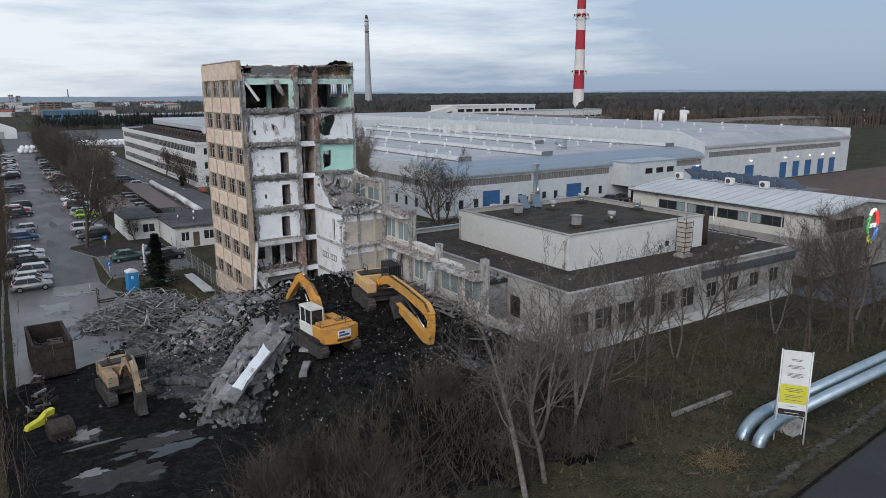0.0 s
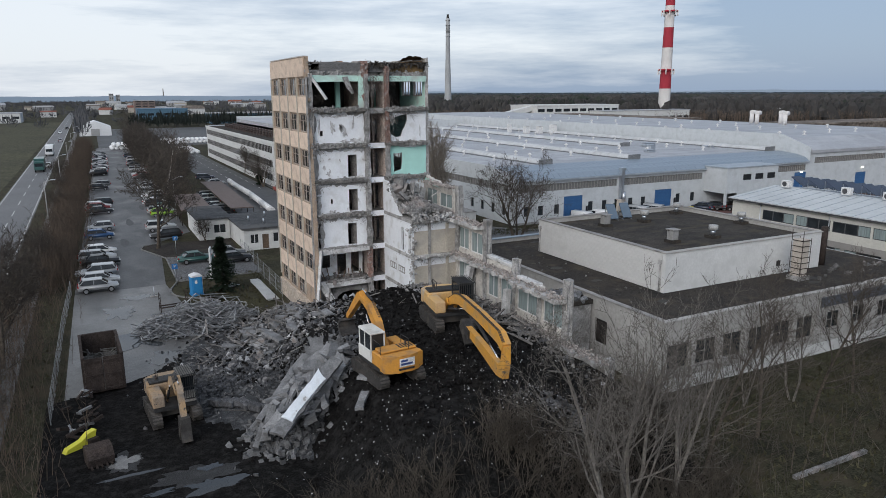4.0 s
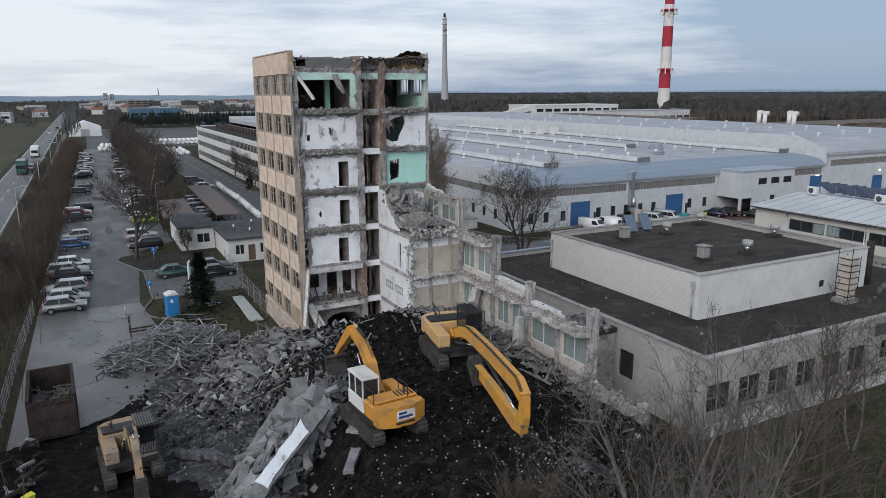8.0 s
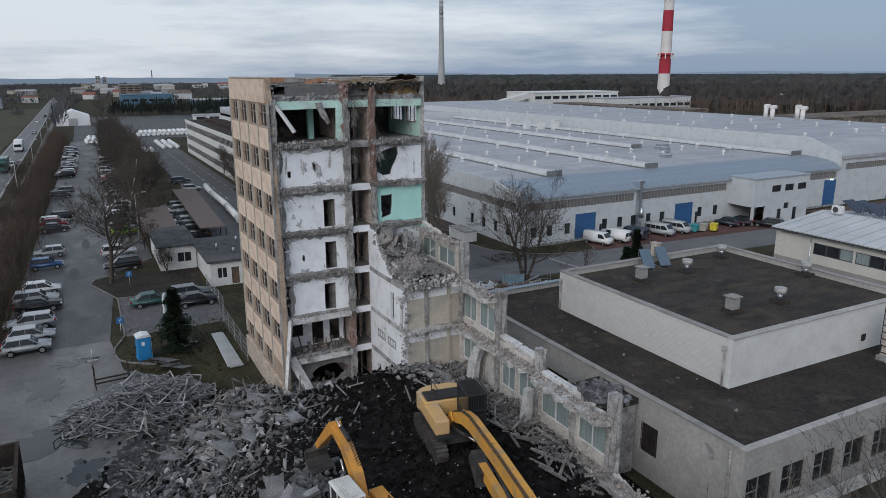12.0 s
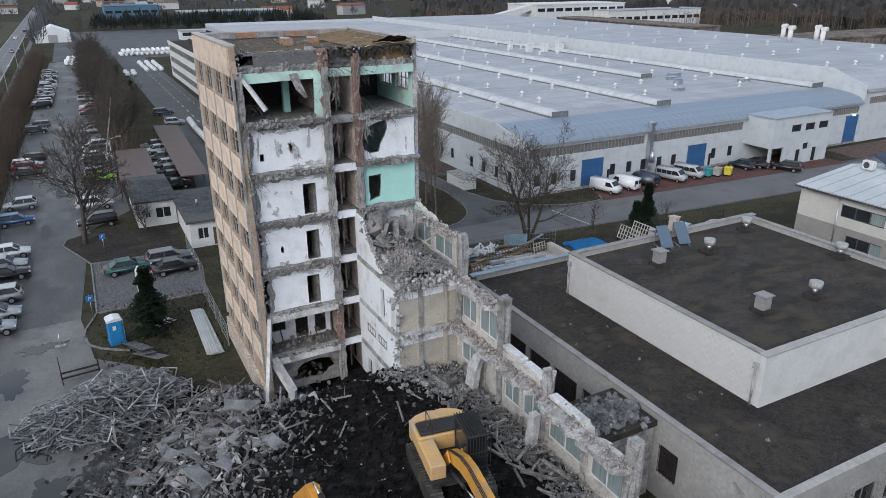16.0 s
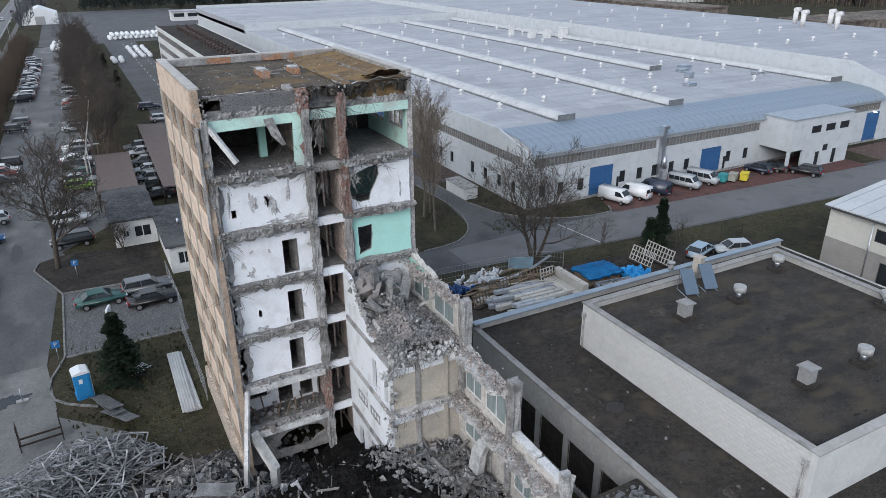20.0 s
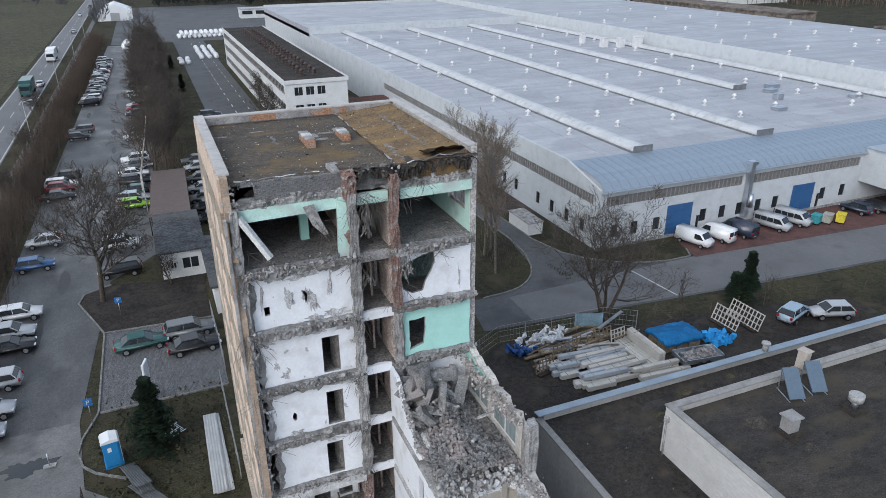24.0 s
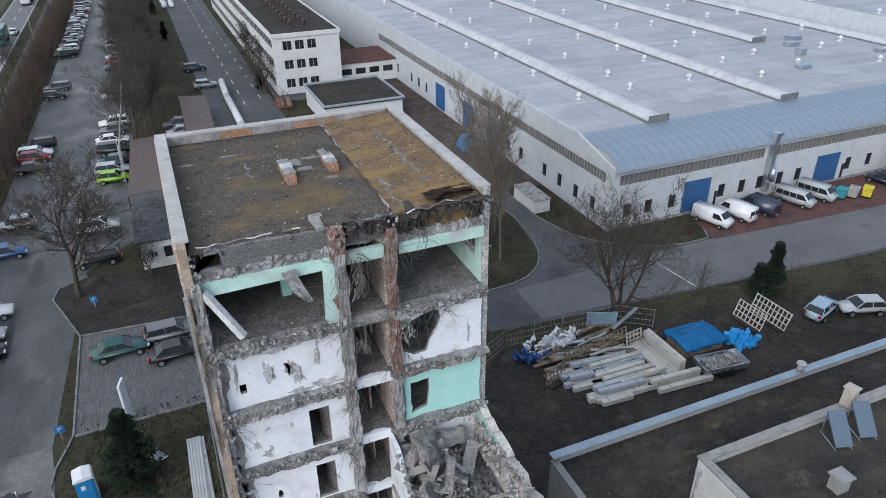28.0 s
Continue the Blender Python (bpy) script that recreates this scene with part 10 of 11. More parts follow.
for k in range(44):
    bm = bmesh.new()
    bar(bm, (0, 0, 0.06), (R.uniform(2.0, 4.5), 0, 0.06 + R.uniform(0, 0.1)), R.uniform(0.1, 0.3), R.uniform(0.06, 0.14))
    o = tagged(part("loose_profile", bm, R.choice([M_WOOD, M_GREYB, M_STEEL, M_WOOD, M_CREAM])), "loose steel or timber profile in the stack", "profile", "loose profiles")
    o.matrix_world = pose(R.uniform(20.2, 29.5), R.uniform(13.6, 17.3), 0.02 + R.uniform(0, 0.55), 0, 0, R.uniform(-20, 25))
for x, y, r, w, h, n in ((24.5, 14.6, 12, 3.2, 1.3, 7), (28.2, 15.2, 10, 2.8, 1.2, 6), (21.3, 13.0, 15, 2.0, 1.3, 5), (40.3, 13.1, -87, 2.9, 1.7, 7), (42.2, 12.7, -88, 3.7, 1.8, 9), (24.9, 17.3, 6, 1.8, 1.2, 4), (29.6, 14.4, 8, 1.6, 1.4, 4)):
    white = x > 40 or x > 29
    t = thing("frame_rack", pose(x, y, 0.02, -20 if x > 40 else -12, 0, r), ("white" if white else "grey timber") + " lattice frame leaning in the yard", "frame", "lattice frames")
    for i in range(n + 1):
        pbox("upright", (-w / 2 + w * i / n - 0.04, -w / 2 + w * i / n + 0.04, -0.04, 0.04, 0.1, h), M_CREAM if white else M_WOOD, t)
    for i in range(4):
        pbox("rail", (-w / 2, w / 2, 0.041, 0.09, 0.12 + (h - 0.25) * i / 3, 0.2 + (h - 0.25) * i / 3), M_CREAM if white else M_WOOD, t)
    pbox("foot", (-w / 2, w / 2, -0.5, 0.5, 0.0, 0.1), M_RUST, t)
bm = bmesh.new()
N = 22
g = [[bm.verts.new((32.0 + 4.4 * i / N + 0.16 * noise.noise((j * 0.3, 2.0, 0)), 10.95 + 3.15 * j / N + 0.16 * noise.noise((i * 0.3, 7.0, 0)), 1.06 + 0.42 * (1 - abs(2 * j / N - 1)) * (0.6 + 0.4 * math.sin(4.2 * i / N)) + 0.10 * noise.noise((i * 0.35, j * 0.35, 0)) + 0.05 * noise.noise((i * 1.1, j * 1.1, 4)) - (0.22 + 0.2 * noise.noise((i * 0.4, j * 0.4, 6)) if i in (0, N) or j in (0, N) else 0))) for j in range(N + 1)] for i in range(N + 1)]
for i in range(N):
    for j in range(N):
        f = bm.faces.new((g[i][j], g[i + 1][j], g[i + 1][j + 1], g[i][j + 1]))
        f.smooth = True
bmesh.ops.solidify(bm, geom=bm.faces[:], thickness=0.02)
tagged(part("tarpaulin", bm, M_TARP), "crumpled bright blue tarpaulin over stored goods", "tarpaulin")
t = thing("covered_stack", pose(34.15, 12.55, 0.02), "stack of timber crates under the tarpaulin", "crate stack")
for i in range(3):
    for j in range(2):
        pbox("crate", (-2.0 + i * 1.35, -0.75 + i * 1.35, -1.2 + j * 1.15, -0.15 + j * 1.15, 0, 0.98), M_WOOD, t)
bm = bmesh.new()
for _ in range(60):
    chunk(bm, (R.gauss(38.0, 0.55), R.gauss(11.4, 0.5), R.uniform(0.1, 0.5)), 0.33, R, 0.7)
tagged(part("tarpaulin_heap", bm, M_TARP), "heap of crumpled blue tarpaulin", "tarpaulin", kind="stuff")
bm = bmesh.new()
for _ in range(60):
    chunk(bm, (R.gauss(23.5, 1.3), R.gauss(17.0, 0.5), R.uniform(0.3, 1.0)), 0.3, R, 0.4)
tagged(part("white_sheeting", bm, mat("white_foil", (0.66, 0.68, 0.70), (0.55, 0.57, 0.6), 1.0, 0.4, 0.4)), "crumpled white plastic sheeting on the stack", "sheeting", kind="stuff")
bm = bmesh.new()
for _ in range(25):
    chunk(bm, (R.gauss(20.6, 0.5), R.gauss(16.2, 0.3), R.uniform(0.2, 0.7)), 0.3, R, 0.6)
tagged(part("blue_bundle", bm, mat("dark_blue_foil", (0.02, 0.07, 0.22), None, 1.0, 0.5)), "dark blue wrapped bundle in the stack", "bundle", kind="stuff")
t = thing("flat_trailer", pose(33.9, 9.2, 0.02, 0, 0, -8), "small galvanised trailer loaded with rubble", "trailer")
pbox("bed", (-1.9, 1.9, -0.9, 0.9, 0.5, 0.6), M_STEEL, t)
for d in ((-1.9, 1.9, -0.95, -0.905, 0.5, 0.95), (-1.9, 1.9, 0.905, 0.95, 0.5, 0.95), (-1.95, -1.905, -0.9, 0.9, 0.5, 0.95), (1.905, 1.95, -0.9, 0.9, 0.5, 0.95)):
    pbox("side_board", d, M_STEEL, t)
for sx in (-0.4, 0.4):
    for sy in (-1.02, 1.02):
        bm = bmesh.new()
        tube(bm, (sx, sy - 0.08, 0.33), (sx, sy + 0.08, 0.33), 0.33, 0.33, 14)
        part("wheel", bm, M_TYRE, t)
bm = bmesh.new()
for _ in range(90):
    chunk(bm, (33.9 + R.uniform(-1.5, 1.5), 9.2 + R.uniform(-0.6, 0.6), 0.68 + R.uniform(0, 0.2)), 0.2, R, 0.7)
tagged(part("trailer_load", bm, M_RUBBLE), "grey rubble load on the trailer", "rubble")
t = thing("blue_box_panel", pose(28.8, 18.0, 0.02, 0, 0, -22), "pale blue sheet panel leaning upright", "panel")
pbox("sheet", (-1.3, 1.3, -0.04, 0.04, 0, 1.3), mat("pale_blue_sheet", (0.25, 0.38, 0.46), None, 1.0, 0.5), t)
pbox("foot", (-1.3, 1.3, -0.3, 0.3, 0, 0.06), M_WOOD, t)
# goods under blue sheeting beside the hall, and a stack of boards by the office
bm = bmesh.new()
g = [[bm.verts.new((34.9 + 3.5 * i / N, 60.4 + 2.6 * j / N, 0.05 + 1.85 * (1 - (2 * i / N - 1) ** 6) * (1 - (2 * j / N - 1) ** 6) * (0.85 + 0.15 * math.sin(5 * i / N)) + (0.14 * noise.noise((i * 0.5, j * 0.5, 9)) if 0 < i < N and 0 < j < N else 0))) for j in range(N + 1)] for i in range(N + 1)]
for i in range(N):
    for j in range(N):
        bm.faces.new((g[i][j], g[i + 1][j], g[i + 1][j + 1], g[i][j + 1])).smooth = True
bmesh.ops.contextual_create(bm, geom=[e for e in bm.edges if len(e.link_faces) == 1])
tagged(part("sheeted_pile", bm, M_TARP), "pile of goods wrapped in blue sheeting", "tarpaulin")
t = thing("board_stack", pose(16.6, 92.2, 0.03, 0, 0, -4), "stack of red and pale boards on bearers", "board stack")
for k in range(12):
    pbox("board", (-1.15 + (k % 6) * 0.39, -0.80 + (k % 6) * 0.39, -2.3 - R.uniform(0, 0.3), 2.3 + R.uniform(0, 0.3), 0.16 + 0.26 * (k // 6), 0.40 + 0.26 * (k // 6)), (mat("red_board", (0.30, 0.06, 0.045), (0.22, 0.05, 0.04), 1.0, 0.7) if k < 6 or k % 3 == 0 else M_WOOD), t)
for y in (-1.6, 1.6):
    pbox("bearer", (-1.2, 1.2, y - 0.08, y + 0.08, 0, 0.158), M_WOOD, t)
# big white bags
bag = None
def bags(x0, x1, y0, y1, nx, ny, layers=1):
    global bag
    for l in range(layers):
        for i in range(nx - l):
            for j in range(ny):
                m = pose(x0 + (x1 - x0) * (i + l * 0.5) / max(1, nx - 1) + R.uniform(-0.15, 0.15), y0 + (y1 - y0) * j / max(1, ny - 1), 0.03 + l * 1.1, 0, 0, R.uniform(0, 90))
                if bag is None:
                    bm = bmesh.new()
                    bmesh.ops.create_icosphere(bm, subdivisions=2, radius=0.8)
                    for v in bm.verts:
                        v.co = Vector((v.co.x * 0.95, v.co.y * 0.95, max(-0.55, min(0.62, v.co.z)) + 0.55))
                    bag = tagged(part("big_bag", bm, mat("bag_white", (0.72, 0.73, 0.74), (0.62, 0.63, 0.64), 1.0, 0.7, 0.2)), "white bulk bag standing on the yard", "bulk bag", "bulk bags")
                    bag.matrix_world = m
                else:
                    copy_thing(bag, m)


bags(-11.5, -1.5, 238, 248, 7, 5, 2)
bags(8.0, 30.0, 262, 268, 13, 3, 2)
bags(11.0, 15.5, 205, 230, 3, 6, 1)
bags(4.5, 6.5, 196, 204, 2, 3, 1)
# works road dashes
for i in range(22):
    y = 95 + i * 7
    sheet("road_dash", [(10.6, y), (10.8, y), (10.8, y + 2.4), (10.6, y + 2.4)], 0.032, M_PAINT, "white road dash", "road marking", 0.0)
    sheet("road_dash", [(13.6, y + 3), (13.75, y + 3), (13.75, y + 5.4), (13.6, y + 5.4)], 0.032, M_PAINT, "white road dash", "road marking", 0.0)
# lamp posts
for x, y, h in ((-8.2, 64, 7), (-7.6, 100, 7), (-7, 140, 7), (-26.9, 60, 8), (-26.2, 110, 8), (-25.4, 160, 8), (-24.8, 210, 8), (-24.2, 260, 8), (-15.9, 16.4, 1.1)):
    t = thing("street_lamp" if h > 2 else "barrier_post", pose(x, y, 0), "grey street lamp with a short arm" if h > 2 else "short grey barrier post on a heavy foot", "street lamp" if h > 2 else "post", "street lamps" if h > 2 else "")
    bm = bmesh.new()
    tube(bm, (0, 0, 0), (0, 0, h), 0.09 if h > 2 else 0.04, 0.06 if h > 2 else 0.04, 8)
    part("pole", bm, M_CONC if h > 2 else M_STEEL, t)
    if h > 2:
        bm = bmesh.new()
        tube(bm, (0, 0, h), (1.0, 0, h + 0.3), 0.05, 0.05, 6)
        part("arm", bm, M_CONC, t)
        pbox("lamp_head", (0.9, 1.6, -0.12, 0.12, h + 0.25, h + 0.38), M_STEEL, t)
    else:
        pbox("foot", (-0.4, 0.4, -0.2, 0.2, 0, 0.12), M_CONC, t)

# ---- trees and shrubs ----
def grow(rnd, bms, p, d, ln, r, level, top, spread, kids, sides, reach, thin):
    """One branch of a few bent pieces with its side branches; bms[level] collects it."""
    n = 4 if level == 0 else (3 if level == 1 else 2)
    pts = [(Vector(p), r)]
    for i in range(n):
        d = (d + Vector((rnd.gauss(0, 0.10 + 0.05 * level), rnd.gauss(0, 0.10 + 0.05 * level), 0.12 if level else 0.02))).normalized()
        q = pts[-1][0] + d * ln / n
        pts.append((q, max(thin * 0.6, r * (1 - 0.75 * (i + 1) / n))))
    for (a, ra), (b_, rb) in zip(pts, pts[1:]):
        tube(bms[min(level, 1)], a, b_, ra, rb, sides[min(level, len(sides) - 1)], False)
    if level >= top:
        return
    k = kids[level]
    for i in range(k):
        f = (0.28 if level == 0 else 0.2) + (0.72 if level == 0 else 0.8) * (i + rnd.random()) / k
        s = min(n - 1, int(f * n))
        c = pts[s][0].lerp(pts[s + 1][0], f * n - s)
        az, up = rnd.uniform(0, 6.283), rnd.uniform(0.45, 1.0) * spread
        side = d.orthogonal().normalized()
        side.rotate(Matrix.Rotation(az, 3, d))
        nd = (d * math.cos(up) + side * math.sin(up)).normalized()
        grow(rnd, bms, c, nd, ln * rnd.uniform(0.42, 0.66) * (1.15 - 0.5 * f) * (reach if level == 0 else 1.0), max(thin, r * (1 - 0.75 * f) * 0.55), level + 1, top, spread, kids, sides, reach, thin)


def bare_tree(seed, h, r, label, spread=1.0, stems=1, kids=(9, 6, 5, 3), top=4, bark=None, twig=None, group="bare trees", thin=0.012, reach=1.0):
    rnd = random.Random(seed)
    bms = [bmesh.new(), bmesh.new()]
    for s in range(stems):
        tip = 0.16 if stems > 1 else 0.03
        d = Vector((rnd.gauss(0, tip), rnd.gauss(0, tip), 1)).normalized()
        grow(rnd, bms, (rnd.gauss(0, 0.15 * (stems > 1)), rnd.gauss(0, 0.15 * (stems > 1)), -0.1), d, h * rnd.uniform(0.85, 1.05), r, 0, top, spread, kids, (7, 4, 3, 3), reach, thin)
    t = thing("tree", label=label, category="tree", group=group)
    part("trunk", bms[0], bark or M_BARK, t)
    part("crown", bms[1], twig or M_TWIG, t)
    return t


R = random.Random(61)
M_BIRCH = mat("birch_bark", (0.42, 0.40, 0.37), (0.22, 0.20, 0.18), 4.0, 0.9, 0.3)
M_PTWIG = mat("pale_twigs", (0.105, 0.088, 0.072), (0.07, 0.06, 0.05), 2.0, 0.95, 0.2, vary=0.2)
LB = "leafless grey-brown tree with fine bare twigs"
tA = bare_tree(1, 6.4, 0.19, LB, 1.05, 1, (14, 9, 6, 3), reach=1.35, thin=0.019)
tB = bare_tree(2, 5.6, 0.14, LB, 1.1, 4, (8, 6, 5, 3), reach=1.3, thin=0.012)
tC = bare_tree(3, 13.5, 0.13, "tall leafless poplar with many upright branches", 0.8, 1, (28, 8, 5), 3, reach=0.48, thin=0.013, twig=mat("poplar_twigs", (0.20, 0.17, 0.14), (0.14, 0.12, 0.10), 2.0, 0.95, 0.2, vary=0.2), bark=mat("poplar_bark", (0.17, 0.15, 0.125), (0.11, 0.10, 0.085), 3.0, 0.95, 0.5))
tD = bare_tree(4, 8.0, 0.11, "leafless tree with pale slender twigs", 0.85, 2, (9, 5, 4, 2), bark=mat("pale_bark", (0.19, 0.175, 0.155), (0.12, 0.11, 0.10), 3.0, 0.95, 0.5), twig=mat("light_twigs", (0.135, 0.124, 0.112), (0.09, 0.083, 0.076), 2.0, 0.95, 0.2, vary=0.2), thin=0.009, reach=1.0)
tH = bare_tree(8, 10.5, 0.17, "tall leafless tree with a pale grey trunk and wide fine twigs", 1.2, 1, (10, 7, 5, 3), bark=MATS["pale_bark"], twig=MATS["light_twigs"], thin=0.009, reach=1.0)
tE = bare_tree(5, 10.0, 0.15, "white-barked leafless birch with hanging twigs", 0.9, 1, (14, 6, 5, 3), bark=M_BIRCH, twig=M_PTWIG, reach=0.9, thin=0.017)
tF = bare_tree(6, 10.5, 0.13, "slim leafless tree with a tall trunk", 0.85, 1, (16, 6, 5, 2), thin=0.010, reach=0.95)
tG = bare_tree(7, 4.6, 0.07, "leafless young tree with reddish twigs", 1.1, 4, (7, 5, 4), 2, group="young trees")
BASE = {"A": tA, "B": tB, "C": tC, "D": tD, "E": tE, "F": tF, "G": tG, "H": tH}
USED = set()


def plant(k, x, y, s=1.0, z=0.0):
    m = pose(x, y, z, 0, 0, R.uniform(0, 360))
    t = BASE[k]
    if k not in USED:
        USED.add(k)
        t.matrix_world = m @ Matrix.Diagonal((s, s, s, 1))
        return t
    c = copy_thing(t, m)
    c.scale = (s, s, s * R.uniform(0.92, 1.08))
    return c


for k, x, y, s in (("A", -13.2, 41.5, 1.5), ("E", -8.6, 74.0, 1.15), ("B", -6.6, 43.0, 0.45),
                   ("C", 26.0, 31.6, 1.08), ("C", 27.2, 34.0, 1.15), ("C", 28.2, 37.3, 1.12), ("C", 29.6, 41.0, 1.05), ("C", 30.2, 47.0, 1.0), ("B", 31.0, 18.8, 1.5), ("C", 26.9, 36.4, 1.0), ("C", 29.0, 44.0, 1.05), ("G", 40.0, 18.6, 0.7), ("G", 48.5, 15.5, 0.6),
                   ("H", -2.0, -40.1, 1.05), ("H", -0.2, -39.6, 0.95), ("D", 2.3, -36.2, 1.2), ("D", 4.4, -37.2, 1.1), ("F", 8.2, -35.6, 0.95), ("D", 10.5, -33.6, 0.7), ("F", 14.5, -34.0, 1.0), ("F", 19.2, -34.2, 1.0), ("D", 21.0, -31.4, 0.8), ("F", 28.6, -37.8, 1.0), ("F", 31.5, -36.6, 0.9), ("F", 37.6, -35.2, 0.95), ("F", 41.5, -37.6, 1.0), ("F", 48.0, -34.0, 1.0), ("F", 52.5, -37.0, 1.0), ("F", 33.8, -38.6, 0.85), ("D", 33.0, -32.7, 0.85), ("F", 35.8, -38.0, 1.05), ("F", 39.5, -36.0, 1.0), ("D", 43, -34.5, 1.0), ("F", 45.8, -35.7, 1.05), ("F", 50, -37, 1.1), ("F", 55, -35, 1.0), ("D", 17.4, -30.6, 0.55), ("F", 26.0, -32.6, 0.8),
                   ("A", -28.3, 0.6, 1.1), ("B", -30.0, -8, 1.0), ("A", -27.6, 12.5, 0.9), ("B", -27.4, 30, 0.8), ("A", -29.8, -18, 1.0), ("B", -27.5, 132, 0.8), ("B", -27.0, 104, 0.7), ("B", -26.9, 78, 0.7), ("A", -31.0, 20, 0.7),
                   ("B", 16.2, 112, 1.0), ("A", 15.8, 126, 0.9), ("G", 15.5, 85, 1.0), ("B", 14.8, 100, 0.9)):
    plant(k, x, y, s)
for i in range(36):
    y = 84 + i * 4.6 + R.uniform(-2, 2)
    plant(R.choice("AABBAF"), -6.6 + 0.016 * (y - 84) + R.uniform(-1.8, 2.0), y, R.uniform(0.9, 1.35))


def thicket(name, n, spot, hmin, hmax, material, label, base_z=None, lean=0.25, twigs=3):
    """Many thin stems with a few twigs each, one mesh."""
    bm = bmesh.new()
    for _ in range(n):
        x, y = spot()
        z = base_z(x, y) if base_z else 0.0
        h = R.uniform(hmin, hmax)
        a = Vector((x, y, z))
        d = Vector((R.gauss(0, lean), R.gauss(0, lean), 1)).normalized()
        b_ = a + d * h * 0.55
        c = b_ + (d + Vector((R.gauss(0, 0.2), R.gauss(0, 0.2), 0))).normalized() * h * 0.45
        r = 0.008 + 0.006 * h
        tube(bm, a, b_, r, r * 0.6, 3, False)
        tube(bm, b_, c, r * 0.6, 0.004, 3, False)
        for _ in range(twigs):
            q = a.lerp(b_, R.uniform(0.4, 1.0)) if R.random() < 0.5 else b_.lerp(c, R.random() * 0.8)
            e = q + (d * 0.7 + Vector((R.gauss(0, 0.6), R.gauss(0, 0.6), R.gauss(0.1, 0.2)))).normalized() * h * R.uniform(0.18, 0.4)
            tube(bm, q, e, r * 0.45, 0.004, 3, False)
    return tagged(part(name, bm, material), label, "shrubs", kind="stuff")


M_HEDGE = mat("hedge_twigs", (0.120, 0.094, 0.074), (0.080, 0.065, 0.054), 0.25, 0.95, 0.1, vary=0.35)


def hedge_spot():
    y = R.uniform(22, 270)
    return -25.4 + 0.018 * (y - 25) + R.gauss(0, 1.3), y


thicket("roadside_hedge", 9500, hedge_spot, 1.8, 4.4, M_HEDGE, "tall leafless brown hedge between road and car park", lean=0.26, twigs=4)
thicket("verge_shrubs", 2200, lambda: (R.gauss(-28.5, 2.0), R.uniform(-38, 24)), 0.8, 3.2, M_HEDGE, "leafless shrubs and weeds on the verge")
thicket("middle_shrubs", 2200, lambda: ((lambda y: (-4.6 + 0.016 * (y - 84) + R.gauss(0, 1.6), y))(R.uniform(82, 250))), 1.0, 3.4, M_HEDGE, "leafless undergrowth between car park and works road")
CLUMPS = [(R.uniform(-14, 9), R.uniform(-38.5, -31.5), R.uniform(0.5, 1.1)) for _ in range(26)]


def front_spot():
    if R.random() < 0.25:
        return R.uniform(-14, 9), R.uniform(-39, -31.5)
    x, y, w = R.choice(CLUMPS)
    return R.gauss(x, w), R.gauss(y, w)


thicket("front_thicket", 2500, front_spot, 0.6, 2.9, mat("thicket_twigs", (0.090, 0.078, 0.064), (0.050, 0.044, 0.038), 0.5, 0.95, 0.1, vary=0.5), "dense leafless thicket in front of the site", soil_h, 0.5, 10)
thicket("slope_shrubs", 420, lambda: (R.uniform(8.5, 50), R.gauss(-36, 2.6)), 0.8, 2.8, MATS["thicket_twigs"], "leafless shrubs on the grass slope", None, 0.35, 4)
thicket("wall_shrubs", 110, lambda: (R.gauss(9.5, 2.4), R.gauss(-30.0, 1.6)), 1.5, 4.5, M_PTWIG, "thin pale saplings by the wall end", None, 0.25, 4)
thicket("hall_shrubs", 160, lambda: (R.gauss(28.0, 0.9), R.uniform(31, 50)), 1.0, 4.0, M_TWIG, "leafless shrubs under the poplars")
# dry grass tufts
bm = bmesh.new()
for _ in range(6500):
    if R.random() < 0.6:
        x, y = R.uniform(9, 60), R.uniform(-46, -28.5)
    else:
        x, y = R.choice(((R.uniform(-13, -4), R.uniform(9, 23)), (R.uniform(-31, -25), R.uniform(-40, 40)), (R.uniform(-20, 9), R.uniform(-47, -38)), (R.uniform(32, 46), R.uniform(27, 31))))
        if x > 30 and y > 20 and x > 45:
            continue
    h, a = R.uniform(0.1, 0.34), R.uniform(0, 3.14)
    dx, dy = 0.10 * math.cos(a), 0.10 * math.sin(a)
    lx, ly = R.gauss(0, 0.12), R.gauss(0, 0.12)
    v = [bm.verts.new((x - dx, y - dy, 0)), bm.verts.new((x + dx, y + dy, 0)), bm.verts.new((x + lx, y + ly, h))]
    bm.faces.new(v)
tagged(part("grass_tufts", bm, mat("dry_grass", (0.080, 0.074, 0.044), (0.050, 0.049, 0.030), 0.3, 0.95, 0.0, vary=0.4)), "short dull winter grass tufts", "grass", kind="stuff")


